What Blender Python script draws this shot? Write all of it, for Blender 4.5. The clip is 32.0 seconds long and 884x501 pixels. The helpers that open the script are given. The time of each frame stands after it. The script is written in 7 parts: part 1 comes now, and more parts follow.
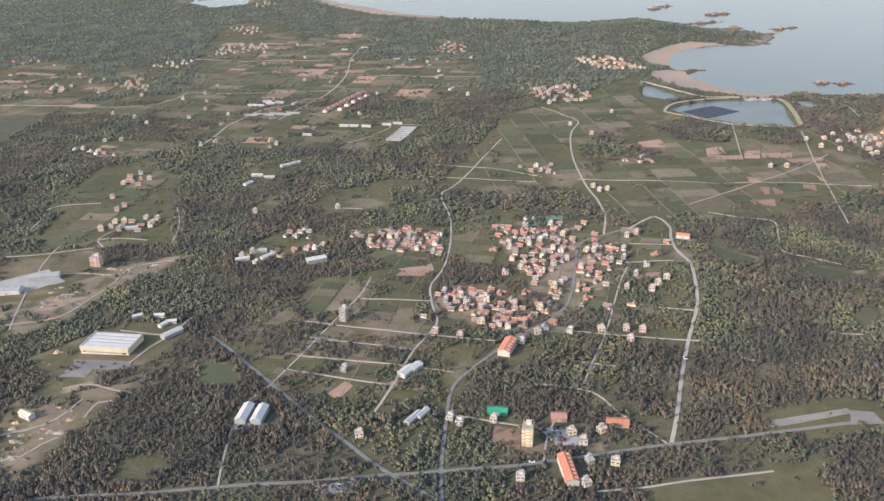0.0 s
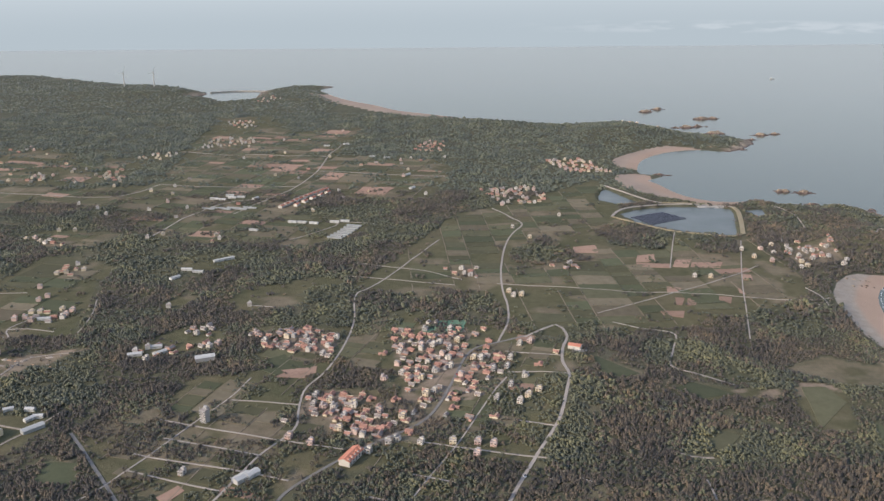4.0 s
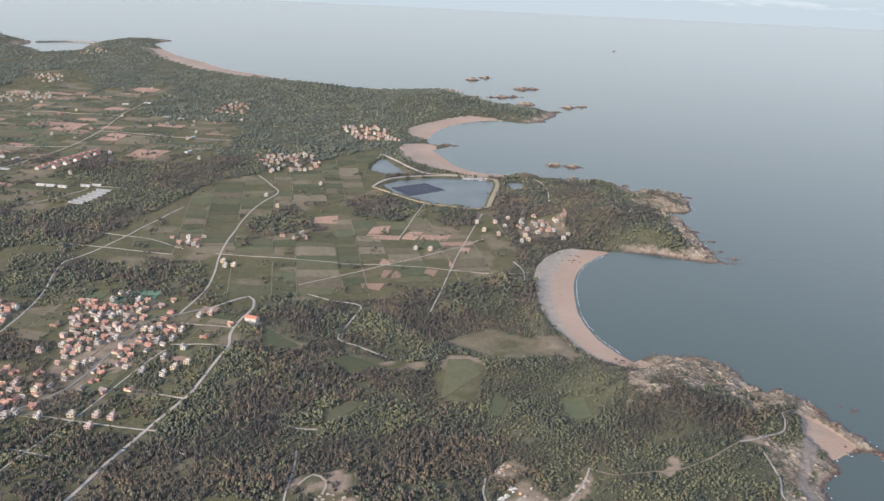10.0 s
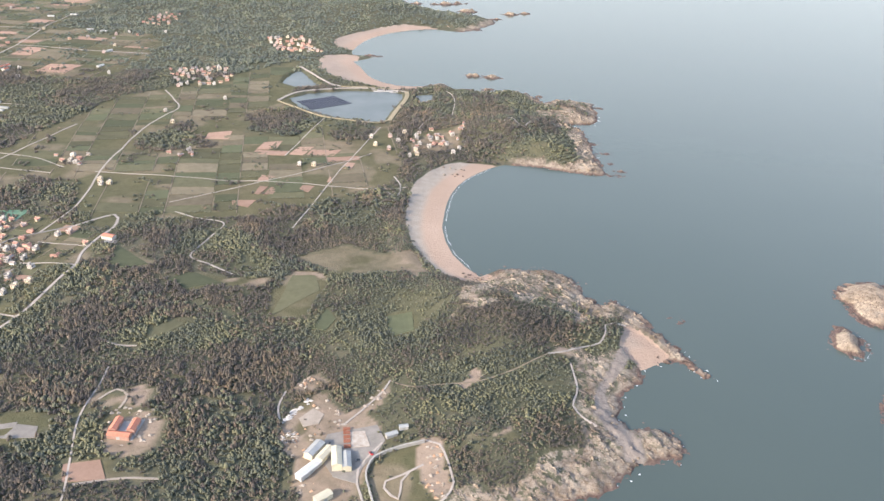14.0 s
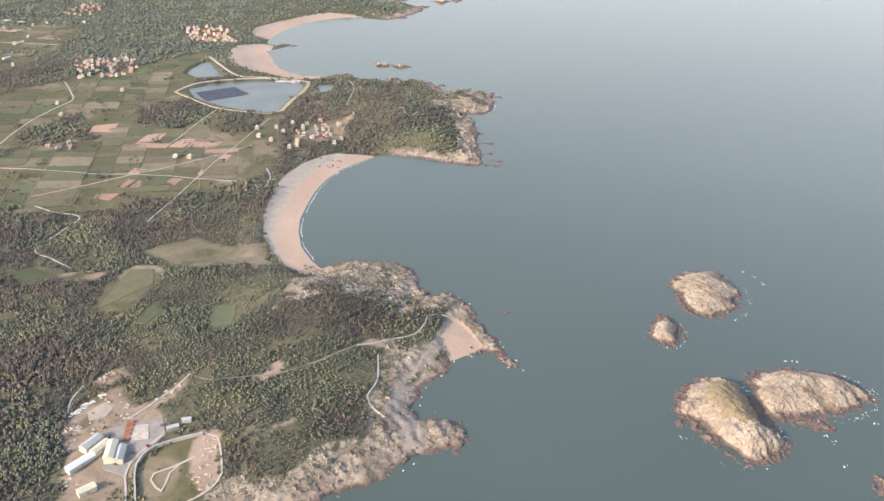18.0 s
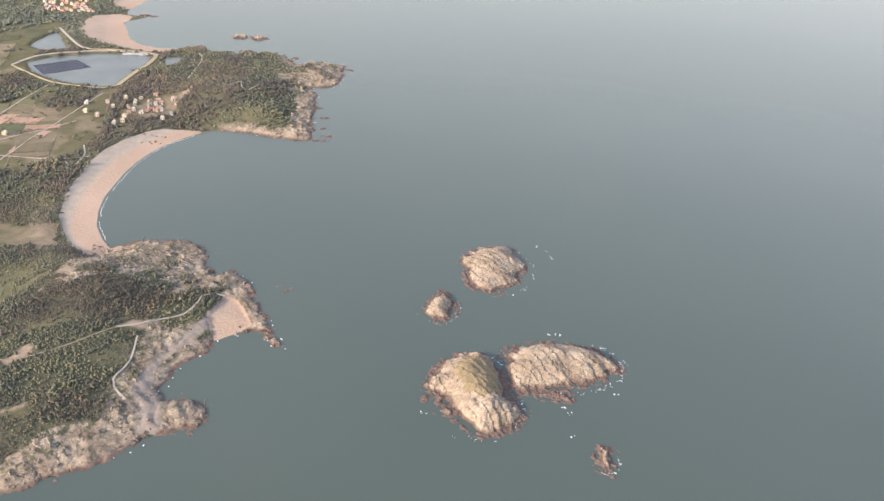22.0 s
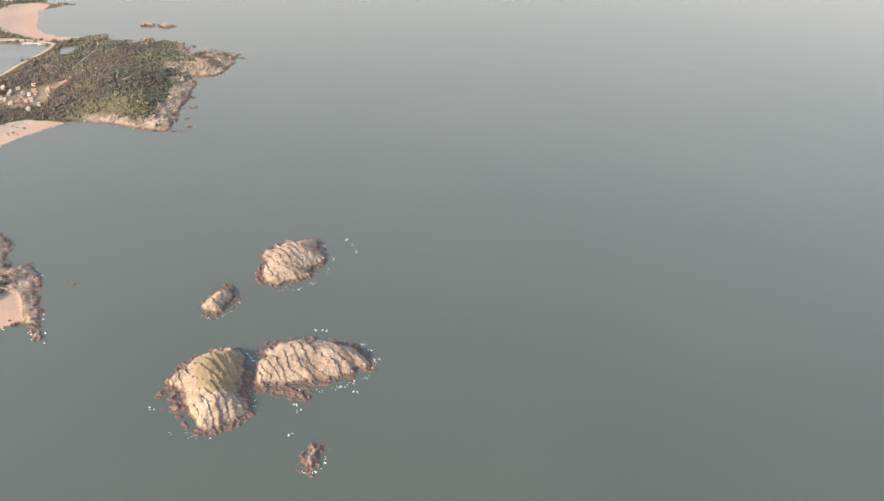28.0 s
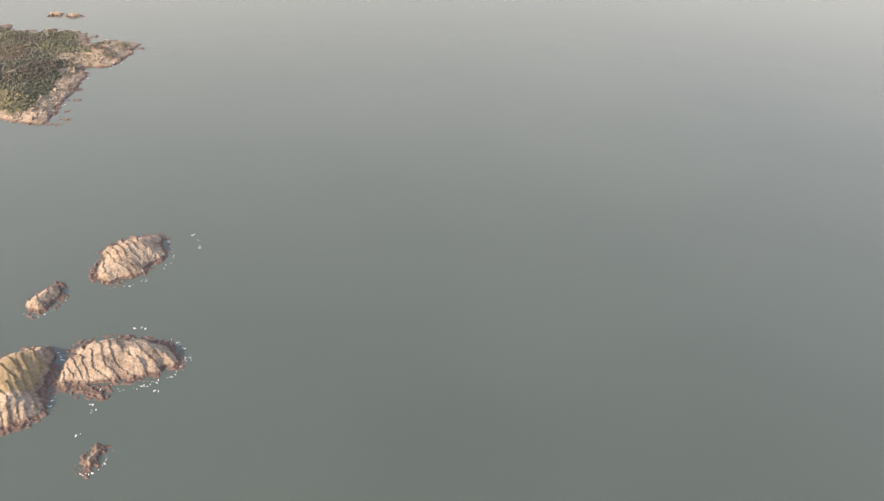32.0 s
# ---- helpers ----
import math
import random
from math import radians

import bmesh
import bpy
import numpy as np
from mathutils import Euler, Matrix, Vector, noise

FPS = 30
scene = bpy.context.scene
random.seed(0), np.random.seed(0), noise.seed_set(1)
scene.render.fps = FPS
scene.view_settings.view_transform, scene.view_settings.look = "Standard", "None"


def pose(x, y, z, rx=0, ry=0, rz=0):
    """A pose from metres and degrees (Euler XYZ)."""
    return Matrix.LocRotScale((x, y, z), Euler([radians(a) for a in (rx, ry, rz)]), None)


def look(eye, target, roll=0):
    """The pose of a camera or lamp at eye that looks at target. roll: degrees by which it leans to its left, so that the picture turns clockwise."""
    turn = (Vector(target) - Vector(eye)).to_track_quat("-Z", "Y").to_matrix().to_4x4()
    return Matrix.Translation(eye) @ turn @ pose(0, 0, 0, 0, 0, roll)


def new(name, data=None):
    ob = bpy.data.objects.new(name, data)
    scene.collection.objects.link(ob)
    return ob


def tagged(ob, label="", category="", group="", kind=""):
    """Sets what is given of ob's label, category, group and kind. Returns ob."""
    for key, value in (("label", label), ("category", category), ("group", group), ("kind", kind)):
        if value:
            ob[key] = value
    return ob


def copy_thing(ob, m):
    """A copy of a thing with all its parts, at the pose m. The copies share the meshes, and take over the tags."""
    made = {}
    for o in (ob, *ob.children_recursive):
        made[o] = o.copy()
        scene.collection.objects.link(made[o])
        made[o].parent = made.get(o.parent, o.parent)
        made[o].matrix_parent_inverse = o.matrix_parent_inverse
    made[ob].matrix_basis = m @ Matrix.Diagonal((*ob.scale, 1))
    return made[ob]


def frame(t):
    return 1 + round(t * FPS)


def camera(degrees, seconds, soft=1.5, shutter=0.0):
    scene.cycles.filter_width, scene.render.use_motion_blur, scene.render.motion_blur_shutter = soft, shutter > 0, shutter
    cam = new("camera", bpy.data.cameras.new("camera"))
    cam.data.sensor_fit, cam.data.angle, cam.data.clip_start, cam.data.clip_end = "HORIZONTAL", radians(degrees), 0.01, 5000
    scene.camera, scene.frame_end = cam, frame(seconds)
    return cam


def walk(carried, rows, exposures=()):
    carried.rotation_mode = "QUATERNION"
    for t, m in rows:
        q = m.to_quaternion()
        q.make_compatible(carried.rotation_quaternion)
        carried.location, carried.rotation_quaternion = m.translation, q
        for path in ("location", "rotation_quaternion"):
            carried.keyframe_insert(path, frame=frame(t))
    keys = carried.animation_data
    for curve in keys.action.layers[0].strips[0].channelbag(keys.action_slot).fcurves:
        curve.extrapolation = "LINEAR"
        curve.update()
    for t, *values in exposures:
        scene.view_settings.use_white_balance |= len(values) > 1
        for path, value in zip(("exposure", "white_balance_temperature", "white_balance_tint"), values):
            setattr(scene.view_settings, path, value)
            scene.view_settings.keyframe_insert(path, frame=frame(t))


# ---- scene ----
cam = camera(55.5, 32.0, soft=1.5)
PATH = [
    (0, (0.94, 2.74, 320.35), (-20.6, 920.5, -76.1), -1.33),
    (0.5, (18.26, 3.75, 322.16), (-3.0, 921.7, -74.0), -1.29),
    (1, (35.62, 4.62, 323.98), (10.1, 925.8, -64.4), -1.32),
    (1.5, (53.01, 5.35, 325.81), (22.5, 931.7, -49.7), -1.46),
    (2, (70.45, 5.96, 327.66), (33.9, 939.9, -27.8), -1.48),
    (2.5, (87.92, 6.43, 329.52), (41.3, 942.3, -19.8), -1.43),
    (3, (105.43, 6.78, 331.4), (50.0, 946.0, -7.4), -1.31),
    (3.5, (122.98, 7, 333.28), (63.4, 953.1, 14.8), -0.92),
    (4, (140.57, 7.12, 335.17), (73.3, 959.4, 37.5), -0.45),
    (4.5, (158.2, 7.11, 337.08), (86.2, 971.1, 81.2), 0.39),
    (6.5, (229.09, 6.07, 344.79), (182.0, 980.0, 123.1), 1.69),
    (7, (246.9, 5.57, 346.73), (206.3, 978.2, 117.9), 1.74),
    (7.5, (264.75, 4.98, 348.69), (241.3, 976.2, 111.5), 2.02),
    (8, (282.64, 4.31, 350.64), (277.6, 971.7, 97.5), 2.25),
    (8.5, (300.56, 3.56, 352.6), (310.5, 966.6, 83.5), 2.46),
    (9, (318.52, 2.74, 354.57), (344.4, 958.2, 60.4), 2.5),
    (9.5, (336.52, 1.85, 356.54), (376.5, 949.8, 40.7), 2.64),
    (10, (354.55, 0.88, 358.51), (404.9, 939.2, 16.4), 2.79),
    (10.5, (372.62, -0.14, 360.49), (435.4, 926.4, -10.5), 2.72),
    (11, (390.72, -1.22, 362.47), (460.0, 914.7, -32.9), 2.89),
    (11.5, (408.86, -2.36, 364.44), (475.5, 911.9, -35.3), 2.75),
    (12, (427.03, -3.54, 366.42), (493.3, 904.8, -46.5), 2.73),
    (12.5, (445.24, -4.78, 368.4), (507.9, 898.4, -56.3), 2.65),
    (13, (463.48, -6.05, 370.37), (522.7, 894.4, -60.6), 2.63),
    (13.5, (481.76, -7.36, 372.35), (536.1, 890.3, -65.0), 2.46),
    (15.5, (555.2, -12.9, 380.21), (596.7, 878.7, -70.8), 2.09),
    (16, (573.64, -14.33, 382.17), (618.7, 875.2, -72.6), 2.03),
    (16.5, (592.12, -15.78, 384.12), (637.9, 872.9, -72.0), 2),
    (17, (610.62, -17.24, 386.06), (656.4, 870.3, -72.5), 1.85),
    (17.5, (629.16, -18.7, 388), (678.6, 868.1, -71.6), 1.8),
    (18, (647.74, -20.16, 389.93), (702.4, 866.8, -68.6), 1.93),
    (18.5, (666.34, -21.62, 391.85), (735.3, 864.0, -67.4), 2.38),
    (19, (684.98, -23.07, 393.76), (770.4, 863.7, -60.4), 3.24),
    (19.5, (703.65, -24.51, 395.66), (795.0, 859.3, -63.3), 3.08),
    (20, (722.35, -25.93, 397.55), (819.2, 855.9, -63.9), 3.13),
    (20.5, (741.08, -27.33, 399.43), (843.5, 850.3, -68.8), 3.22),
    (21, (759.84, -28.71, 401.3), (870.0, 845.4, -71.8), 3.28),
    (21.5, (778.63, -30.05, 403.15), (899.8, 836.2, -81.5), 3.27),
    (22, (797.45, -31.37, 405), (912.7, 833.4, -83.8), 3.24),
    (22.5, (816.3, -32.64, 406.83), (928.6, 834.8, -77.9), 3.11),
    (23, (835.19, -33.88, 408.64), (943.2, 833.3, -77.5), 3.25),
    (23.5, (854.1, -35.07, 410.44), (958.0, 830.9, -78.7), 3.13),
    (24, (873.04, -36.21, 412.22), (969.7, 829.2, -79.5), 2.88),
    (24.5, (892.01, -37.29, 413.99), (985.7, 827.8, -78.8), 2.88),
    (25, (911.01, -38.32, 415.74), (1003.3, 826.0, -78.7), 2.79),
    (25.5, (930.04, -39.29, 417.48), (1020.6, 824.7, -77.7), 2.82),
    (27.5, (1006.44, -42.45, 424.22), (1081.2, 814.6, -85.6), 2.17),
    (28, (1025.61, -43.04, 425.85), (1096.1, 813.0, -86.2), 1.96),
    (28.5, (1044.81, -43.55, 427.47), (1116.5, 810.3, -88.1), 1.93),
    (29, (1064.03, -43.96, 429.06), (1135.4, 809.3, -87.5), 1.72),
    (29.5, (1083.28, -44.28, 430.62), (1152.2, 807.8, -88.2), 1.42),
    (30, (1102.56, -44.51, 432.17), (1170.9, 803.9, -92.8), 1.19),
    (30.5, (1121.87, -44.62, 433.69), (1196.2, 802.9, -91.9), 1.74),
    (31, (1141.2, -44.63, 435.18), (1212.5, 802.5, -91.4), 1.62),
    (31.5, (1160.55, -44.53, 436.65), (1230.1, 801.7, -91.6), 1.61),
    (32, (1179.94, -44.31, 438.1), (1248.8, 800.9, -91.8), 1.53),
]
walk(cam, [(t, look(eye, target, roll)) for t, eye, target, roll in PATH],
     exposures=[(0, 1.15, 5850, 9), (2, 1.0, 5850, 9), (4, 0.72, 5900, 9), (6.5, 0.40, 5950, 9), (9, 0.76, 5850, 9), (10.5, 1.22, 5850, 9), (13, 1.65, 5950, 9), (16, 1.66, 6050, 9), (20, 1.6, 6300, 11), (25, 1.66, 6650, 13), (32, 1.74, 7200, 16)])

# ---- world, sun and exposure ----
SUN_DIR = Vector((-0.80, -0.52, 0.42)).normalized()      # towards the sun
world = bpy.data.worlds.new("world")
scene.world = world
world.use_nodes = True
wn, wl = world.node_tree.nodes, world.node_tree.links
sky = wn.new("ShaderNodeTexSky")
sky.sky_type, sky.sun_disc = "NISHITA", False
sky.sun_elevation = math.asin(SUN_DIR.z)
sky.sun_rotation = math.atan2(SUN_DIR.x, SUN_DIR.y)
sky.air_density, sky.dust_density, sky.ozone_density = 1.0, 4.0, 3.0
wn["Background"].inputs["Strength"].default_value = 0.15
tc, sep, fold, low, comb = (wn.new(k) for k in ("ShaderNodeTexCoord", "ShaderNodeSeparateXYZ", "ShaderNodeMath", "ShaderNodeMath", "ShaderNodeCombineXYZ"))
fold.operation, low.operation = "ABSOLUTE", "MAXIMUM"          # the far sea mirrors the sky below the horizon
low.inputs[1].default_value = 0.015
wl.new(tc.outputs["Generated"], sep.inputs[0])
wl.new(sep.outputs["Z"], fold.inputs[0])
wl.new(fold.outputs[0], low.inputs[0])
wl.new(sep.outputs["X"], comb.inputs[0])
wl.new(sep.outputs["Y"], comb.inputs[1])
wl.new(low.outputs[0], comb.inputs[2])
wl.new(comb.outputs[0], sky.inputs["Vector"])
mist, part_clear = wn.new("ShaderNodeMix"), wn.new("ShaderNodeMapRange")     # sea mist whitens the sky towards the horizon
mist.data_type = "RGBA"
part_clear.interpolation_type = "SMOOTHSTEP"
part_clear.inputs["From Min"].default_value, part_clear.inputs["From Max"].default_value = 0.0, 0.90
wl.new(fold.outputs[0], part_clear.inputs["Value"])
wl.new(part_clear.outputs["Result"], mist.inputs[0])
far_sea, sink = wn.new("ShaderNodeMix"), wn.new("ShaderNodeMapRange")         # below the horizon the mist takes the tone of the sea
far_sea.data_type = "RGBA"
far_sea.inputs[6].default_value, far_sea.inputs[7].default_value = (3.40, 3.40, 3.30, 1), (2.06, 2.20, 2.22, 1)
sink.interpolation_type = "SMOOTHSTEP"
sink.inputs["From Min"].default_value, sink.inputs["From Max"].default_value = 0.08, -0.05
wl.new(sep.outputs["Z"], sink.inputs["Value"])
wl.new(sink.outputs["Result"], far_sea.inputs[0])
# a faint low coast far across the water, lost in the mist
across, shore, upper, lower, both, coast_mix = (wn.new(k) for k in ("ShaderNodeMapRange", "ShaderNodeTexNoise", "ShaderNodeMapRange", "ShaderNodeMapRange", "ShaderNodeMath", "ShaderNodeMix"))
shore.inputs["Scale"].default_value, shore.inputs["Detail"].default_value = 22.0, 5.0
stretch = wn.new("ShaderNodeMapping")
stretch.inputs["Scale"].default_value = (1.0, 1.0, 7.0)
wl.new(tc.outputs["Generated"], stretch.inputs["Vector"])
wl.new(stretch.outputs["Vector"], shore.inputs["Vector"])
across.interpolation_type = upper.interpolation_type = lower.interpolation_type = "SMOOTHSTEP"
across.inputs["From Min"].default_value, across.inputs["From Max"].default_value = -0.02, 0.24
wl.new(sep.outputs["X"], across.inputs["Value"])
upper.inputs["From Min"].default_value, upper.inputs["From Max"].default_value = -0.034, -0.039
lower.inputs["From Min"].default_value, lower.inputs["From Max"].default_value = -0.050, -0.046
wl.new(sep.outputs["Z"], upper.inputs["Value"])
wl.new(sep.outputs["Z"], lower.inputs["Value"])
ragged = wn.new("ShaderNodeMapRange")
ragged.inputs["From Min"].default_value, ragged.inputs["From Max"].default_value = 0.47, 0.60
ragged.inputs["To Max"].default_value = 0.25
wl.new(shore.outputs["Fac"], ragged.inputs["Value"])
both.operation = "MULTIPLY"
also, fade = wn.new("ShaderNodeMath"), wn.new("ShaderNodeMath")
also.operation = fade.operation = "MULTIPLY"
wl.new(upper.outputs["Result"], both.inputs[0])
wl.new(lower.outputs["Result"], both.inputs[1])
wl.new(both.outputs[0], also.inputs[0])
wl.new(across.outputs["Result"], also.inputs[1])
wl.new(also.outputs[0], fade.inputs[0])
wl.new(ragged.outputs["Result"], fade.inputs[1])
coast_mix.data_type = "RGBA"
coast_mix.inputs[7].default_value = (3.6, 3.5, 3.4, 1)
wl.new(fade.outputs[0], coast_mix.inputs[0])
wl.new(far_sea.outputs[2], coast_mix.inputs[6])
wl.new(coast_mix.outputs[2], mist.inputs[6])
wl.new(sky.outputs["Color"], mist.inputs[7])
wl.new(mist.outputs[2], wn["Background"].inputs["Color"])

sun_data = bpy.data.lights.new("sun", "SUN")
sun_data.energy, sun_data.angle, sun_data.color = 2.35, radians(2.0), (1.0, 0.79, 0.59)
sun = new("sun", sun_data)
sun.matrix_world = look((0, 0, 900), Vector((0, 0, 900)) - SUN_DIR)


# ---- small tools ----
def mesh_from(name, verts, faces, material, smooth=False):
    """A mesh from arrays: verts (n, 3), faces (m, 3 or 4)."""
    verts, faces = np.asarray(verts, np.float32), np.asarray(faces, np.int32)
    me = bpy.data.meshes.new(name)
    k = faces.shape[1]
    me.vertices.add(len(verts))
    me.vertices.foreach_set("co", verts.ravel())
    me.loops.add(faces.size)
    me.loops.foreach_set("vertex_index", faces.ravel())
    me.polygons.add(len(faces))
    me.polygons.foreach_set("loop_start", np.arange(0, faces.size, k, dtype=np.int32))
    me.polygons.foreach_set("loop_total", np.full(len(faces), k, np.int32))
    me.polygons.foreach_set("use_smooth", np.full(len(faces), smooth, bool))
    me.update(calc_edges=True)
    me.validate()
    if material:
        me.materials.append(material)
    return me


def part(name, bm, material, parent, label=""):
    """Links a bmesh as one mesh object under a thing or a part."""
    me = bpy.data.meshes.new(name)
    bm.to_mesh(me)
    bm.free()
    me.materials.append(material)
    ob = new(name, me)
    ob.parent = parent
    if label:
        ob["label"] = label
    return ob


def box(x0, x1, y0, y1, z0, z1, bm=None, bevel=0.0):
    bm = bm or bmesh.new()
    made = bmesh.ops.create_cube(bm, size=1)["verts"]
    for v in made:
        v.co = Vector(((x0 + x1) / 2 + v.co.x * (x1 - x0), (y0 + y1) / 2 + v.co.y * (y1 - y0), (z0 + z1) / 2 + v.co.z * (z1 - z0)))
    if bevel:
        bmesh.ops.bevel(bm, geom=list({e for v in made for e in v.link_edges}), offset=bevel, segments=1, affect="EDGES")
    return bm


def lattice(ix, iy, seed):
    h = (ix * 374761393 + iy * 668265263 + seed * 974711) & 0x7FFFFFFF
    h = ((h ^ (h >> 13)) * 1274126177) & 0x7FFFFFFF
    return ((h ^ (h >> 16)) & 0xFFFF) / 65535.0


def grain(x, y, size, seed=0):
    """Smooth value noise, 0 to 1."""
    u, v = np.asarray(x, float) / size, np.asarray(y, float) / size
    i, j = np.floor(u).astype(np.int64), np.floor(v).astype(np.int64)
    f, g = u - i, v - j
    f, g = f * f * (3 - 2 * f), g * g * (3 - 2 * g)
    a, b = lattice(i, j, seed), lattice(i + 1, j, seed)
    c, d = lattice(i, j + 1, seed), lattice(i + 1, j + 1, seed)
    return (a * (1 - f) + b * f) * (1 - g) + (c * (1 - f) + d * f) * g


def fbm(x, y, size, seed=0, octaves=4):
    total, amp, norm = 0, 1.0, 0
    for k in range(octaves):
        total = total + amp * grain(x, y, size / 2 ** k, seed + 17 * k)
        norm, amp = norm + amp, amp * 0.5
    return total / norm


def spline(points, step):
    """A smooth line (Catmull-Rom) through control points, sampled about every step metres."""
    p = [Vector((*q, 0)) for q in points]
    p = [2 * p[0] - p[1]] + p + [2 * p[-1] - p[-2]]
    out = []
    for a, b, c, d in zip(p, p[1:], p[2:], p[3:]):
        n = max(1, int((c - b).length / step))
        for k in range(n):
            t = k / n
            out.append(0.5 * (2 * b + (c - a) * t + (2 * a - 5 * b + 4 * c - d) * t * t + (3 * b - a - 3 * c + d) * t ** 3))
    out.append(p[-2])
    return np.array([(v.x, v.y) for v in out])


def inside(x, y, poly):
    x, y = np.asarray(x, float), np.asarray(y, float)
    res = np.zeros(x.shape, bool)
    poly = np.asarray(poly, float)
    for (ax, ay), (bx, by) in zip(poly, np.roll(poly, -1, 0)):
        if ay != by:
            res ^= ((ay > y) != (by > y)) & (x < (bx - ax) * (y - ay) / (by - ay) + ax)
    return res


def away(x, y, line, closed=False):
    """The distance to a polyline."""
    x, y = np.asarray(x, float), np.asarray(y, float)
    line = np.asarray(line, float)
    best = np.full(x.shape, 1e12)
    ends = np.roll(line, -1, 0) if closed else line[1:]
    for (ax, ay), (bx, by) in zip(line, ends):
        dx, dy = bx - ax, by - ay
        t = np.clip(((x - ax) * dx + (y - ay) * dy) / max(dx * dx + dy * dy, 1e-9), 0, 1)
        np.minimum(best, (x - ax - t * dx) ** 2 + (y - ay - t * dy) ** 2, out=best)
    return np.sqrt(best)


def slabs_of(x, y, seed):
    """Dipping granite slabs: sharp saw-toothed ledges in two directions, about 0 to 1."""
    wob = 5 * fbm(x, y, 14, seed, 3)
    a = (0.82 * x + 0.57 * y + 1.6 * wob) / 7.5 + 2 * grain(x, y, 23, seed + 5)
    b = (-0.45 * x + 0.89 * y + wob) / 5.0 + 2 * grain(x, y, 19, seed + 6)
    a, b = a - np.floor(a), b - np.floor(b)
    return 0.65 * a + 0.35 * b


def ramp(v, a, b):
    t = np.clip((v - a) / (b - a), 0, 1)
    return t * t * (3 - 2 * t)


# ---- materials ----
def material(name, build):
    m = bpy.data.materials.new(name)
    m.use_nodes = True
    build(m.node_tree.nodes, m.node_tree.links, m.node_tree.nodes["Principled BSDF"])
    return m


def noise_tex(n, l, scale, detail=4, rough=0.6, coords="Object"):
    tc, tex = n.new("ShaderNodeTexCoord"), n.new("ShaderNodeTexNoise")
    l.new(tc.outputs[coords], tex.inputs["Vector"])
    tex.inputs["Scale"].default_value, tex.inputs["Detail"].default_value, tex.inputs["Roughness"].default_value = scale, detail, rough
    return tex.outputs["Fac"]


def colours(n, l, fac, *stops):
    r = n.new("ShaderNodeValToRGB")
    while len(r.color_ramp.elements) < len(stops):
        r.color_ramp.elements.new(0.5)
    for e, (at, c) in zip(r.color_ramp.elements, stops):
        e.position, e.color = at, (*c, 1)
    l.new(fac, r.inputs["Fac"])
    return r.outputs["Color"]


def mixed(n, l, fac, a, b, how="MIX"):
    m = n.new("ShaderNodeMix")
    m.data_type, m.blend_type = "RGBA", how
    for socket, v in ((m.inputs[0], fac), (m.inputs[6], a), (m.inputs[7], b)):
        if isinstance(v, (int, float)):
            socket.default_value = v
        elif isinstance(v, tuple):
            socket.default_value = (*v, 1)
        else:
            l.new(v, socket)
    return m.outputs[2]


def bumped(n, l, bsdf, height, strength, distance):
    b = n.new("ShaderNodeBump")
    b.inputs["Strength"].default_value, b.inputs["Distance"].default_value = strength, distance
    l.new(height, b.inputs["Height"])
    l.new(b.outputs["Normal"], bsdf.inputs["Normal"])


def plain(name, dark, light, scale=0.6, rough=0.8, bump=0.0, metal=0.0, vary=0.0):
    """A surface whose colour wanders between two tones at two scales; vary: spread between objects."""
    def build(n, l, s):
        a = colours(n, l, noise_tex(n, l, scale), (0.3, dark), (0.7, light))
        c = mixed(n, l, 0.35, a, colours(n, l, noise_tex(n, l, scale * 9), (0.3, dark), (0.7, light)))
        if vary:
            info = n.new("ShaderNodeObjectInfo")
            hsv = n.new("ShaderNodeHueSaturation")
            mr = n.new("ShaderNodeMapRange")
            mr.inputs["To Min"].default_value, mr.inputs["To Max"].default_value = 1 - vary, 1 + vary
            l.new(info.outputs["Random"], mr.inputs["Value"])
            l.new(mr.outputs["Result"], hsv.inputs["Value"])
            l.new(c, hsv.inputs["Color"])
            c = hsv.outputs["Color"]
        l.new(c, s.inputs["Base Color"])
        s.inputs["Roughness"].default_value, s.inputs["Metallic"].default_value = rough, metal
        s.inputs["Specular IOR Level"].default_value = 0.12 if rough > 0.45 else 0.4
        if bump:
            bumped(n, l, s, noise_tex(n, l, scale * 6), bump, 0.3)
    return material(name, build)


def leaf_build(stops):
    def build(n, l, s):
        geo = n.new("ShaderNodeNewGeometry")
        c = colours(n, l, geo.outputs["Random Per Island"], *stops)
        big = colours(n, l, noise_tex(n, l, 0.022, 5, 0.65), (0.34, (0.62, 0.66, 0.70)), (0.50, (1.0, 1.0, 0.98)), (0.66, (1.55, 1.42, 1.15)))
        c = mixed(n, l, 1.0, c, colours(n, l, noise_tex(n, l, 0.09, 4, 0.7), (0.38, (0.72, 0.74, 0.80)), (0.62, (1.28, 1.24, 1.10))), "MULTIPLY")
        c = mixed(n, l, 1.0, c, big, "MULTIPLY")
        l.new(c, s.inputs["Base Color"])
        s.inputs["Roughness"].default_value = 0.6
        s.inputs["Specular IOR Level"].default_value = 0.4
        s.inputs["Sheen Weight"].default_value, s.inputs["Sheen Roughness"].default_value = 0.12, 0.5
    return build


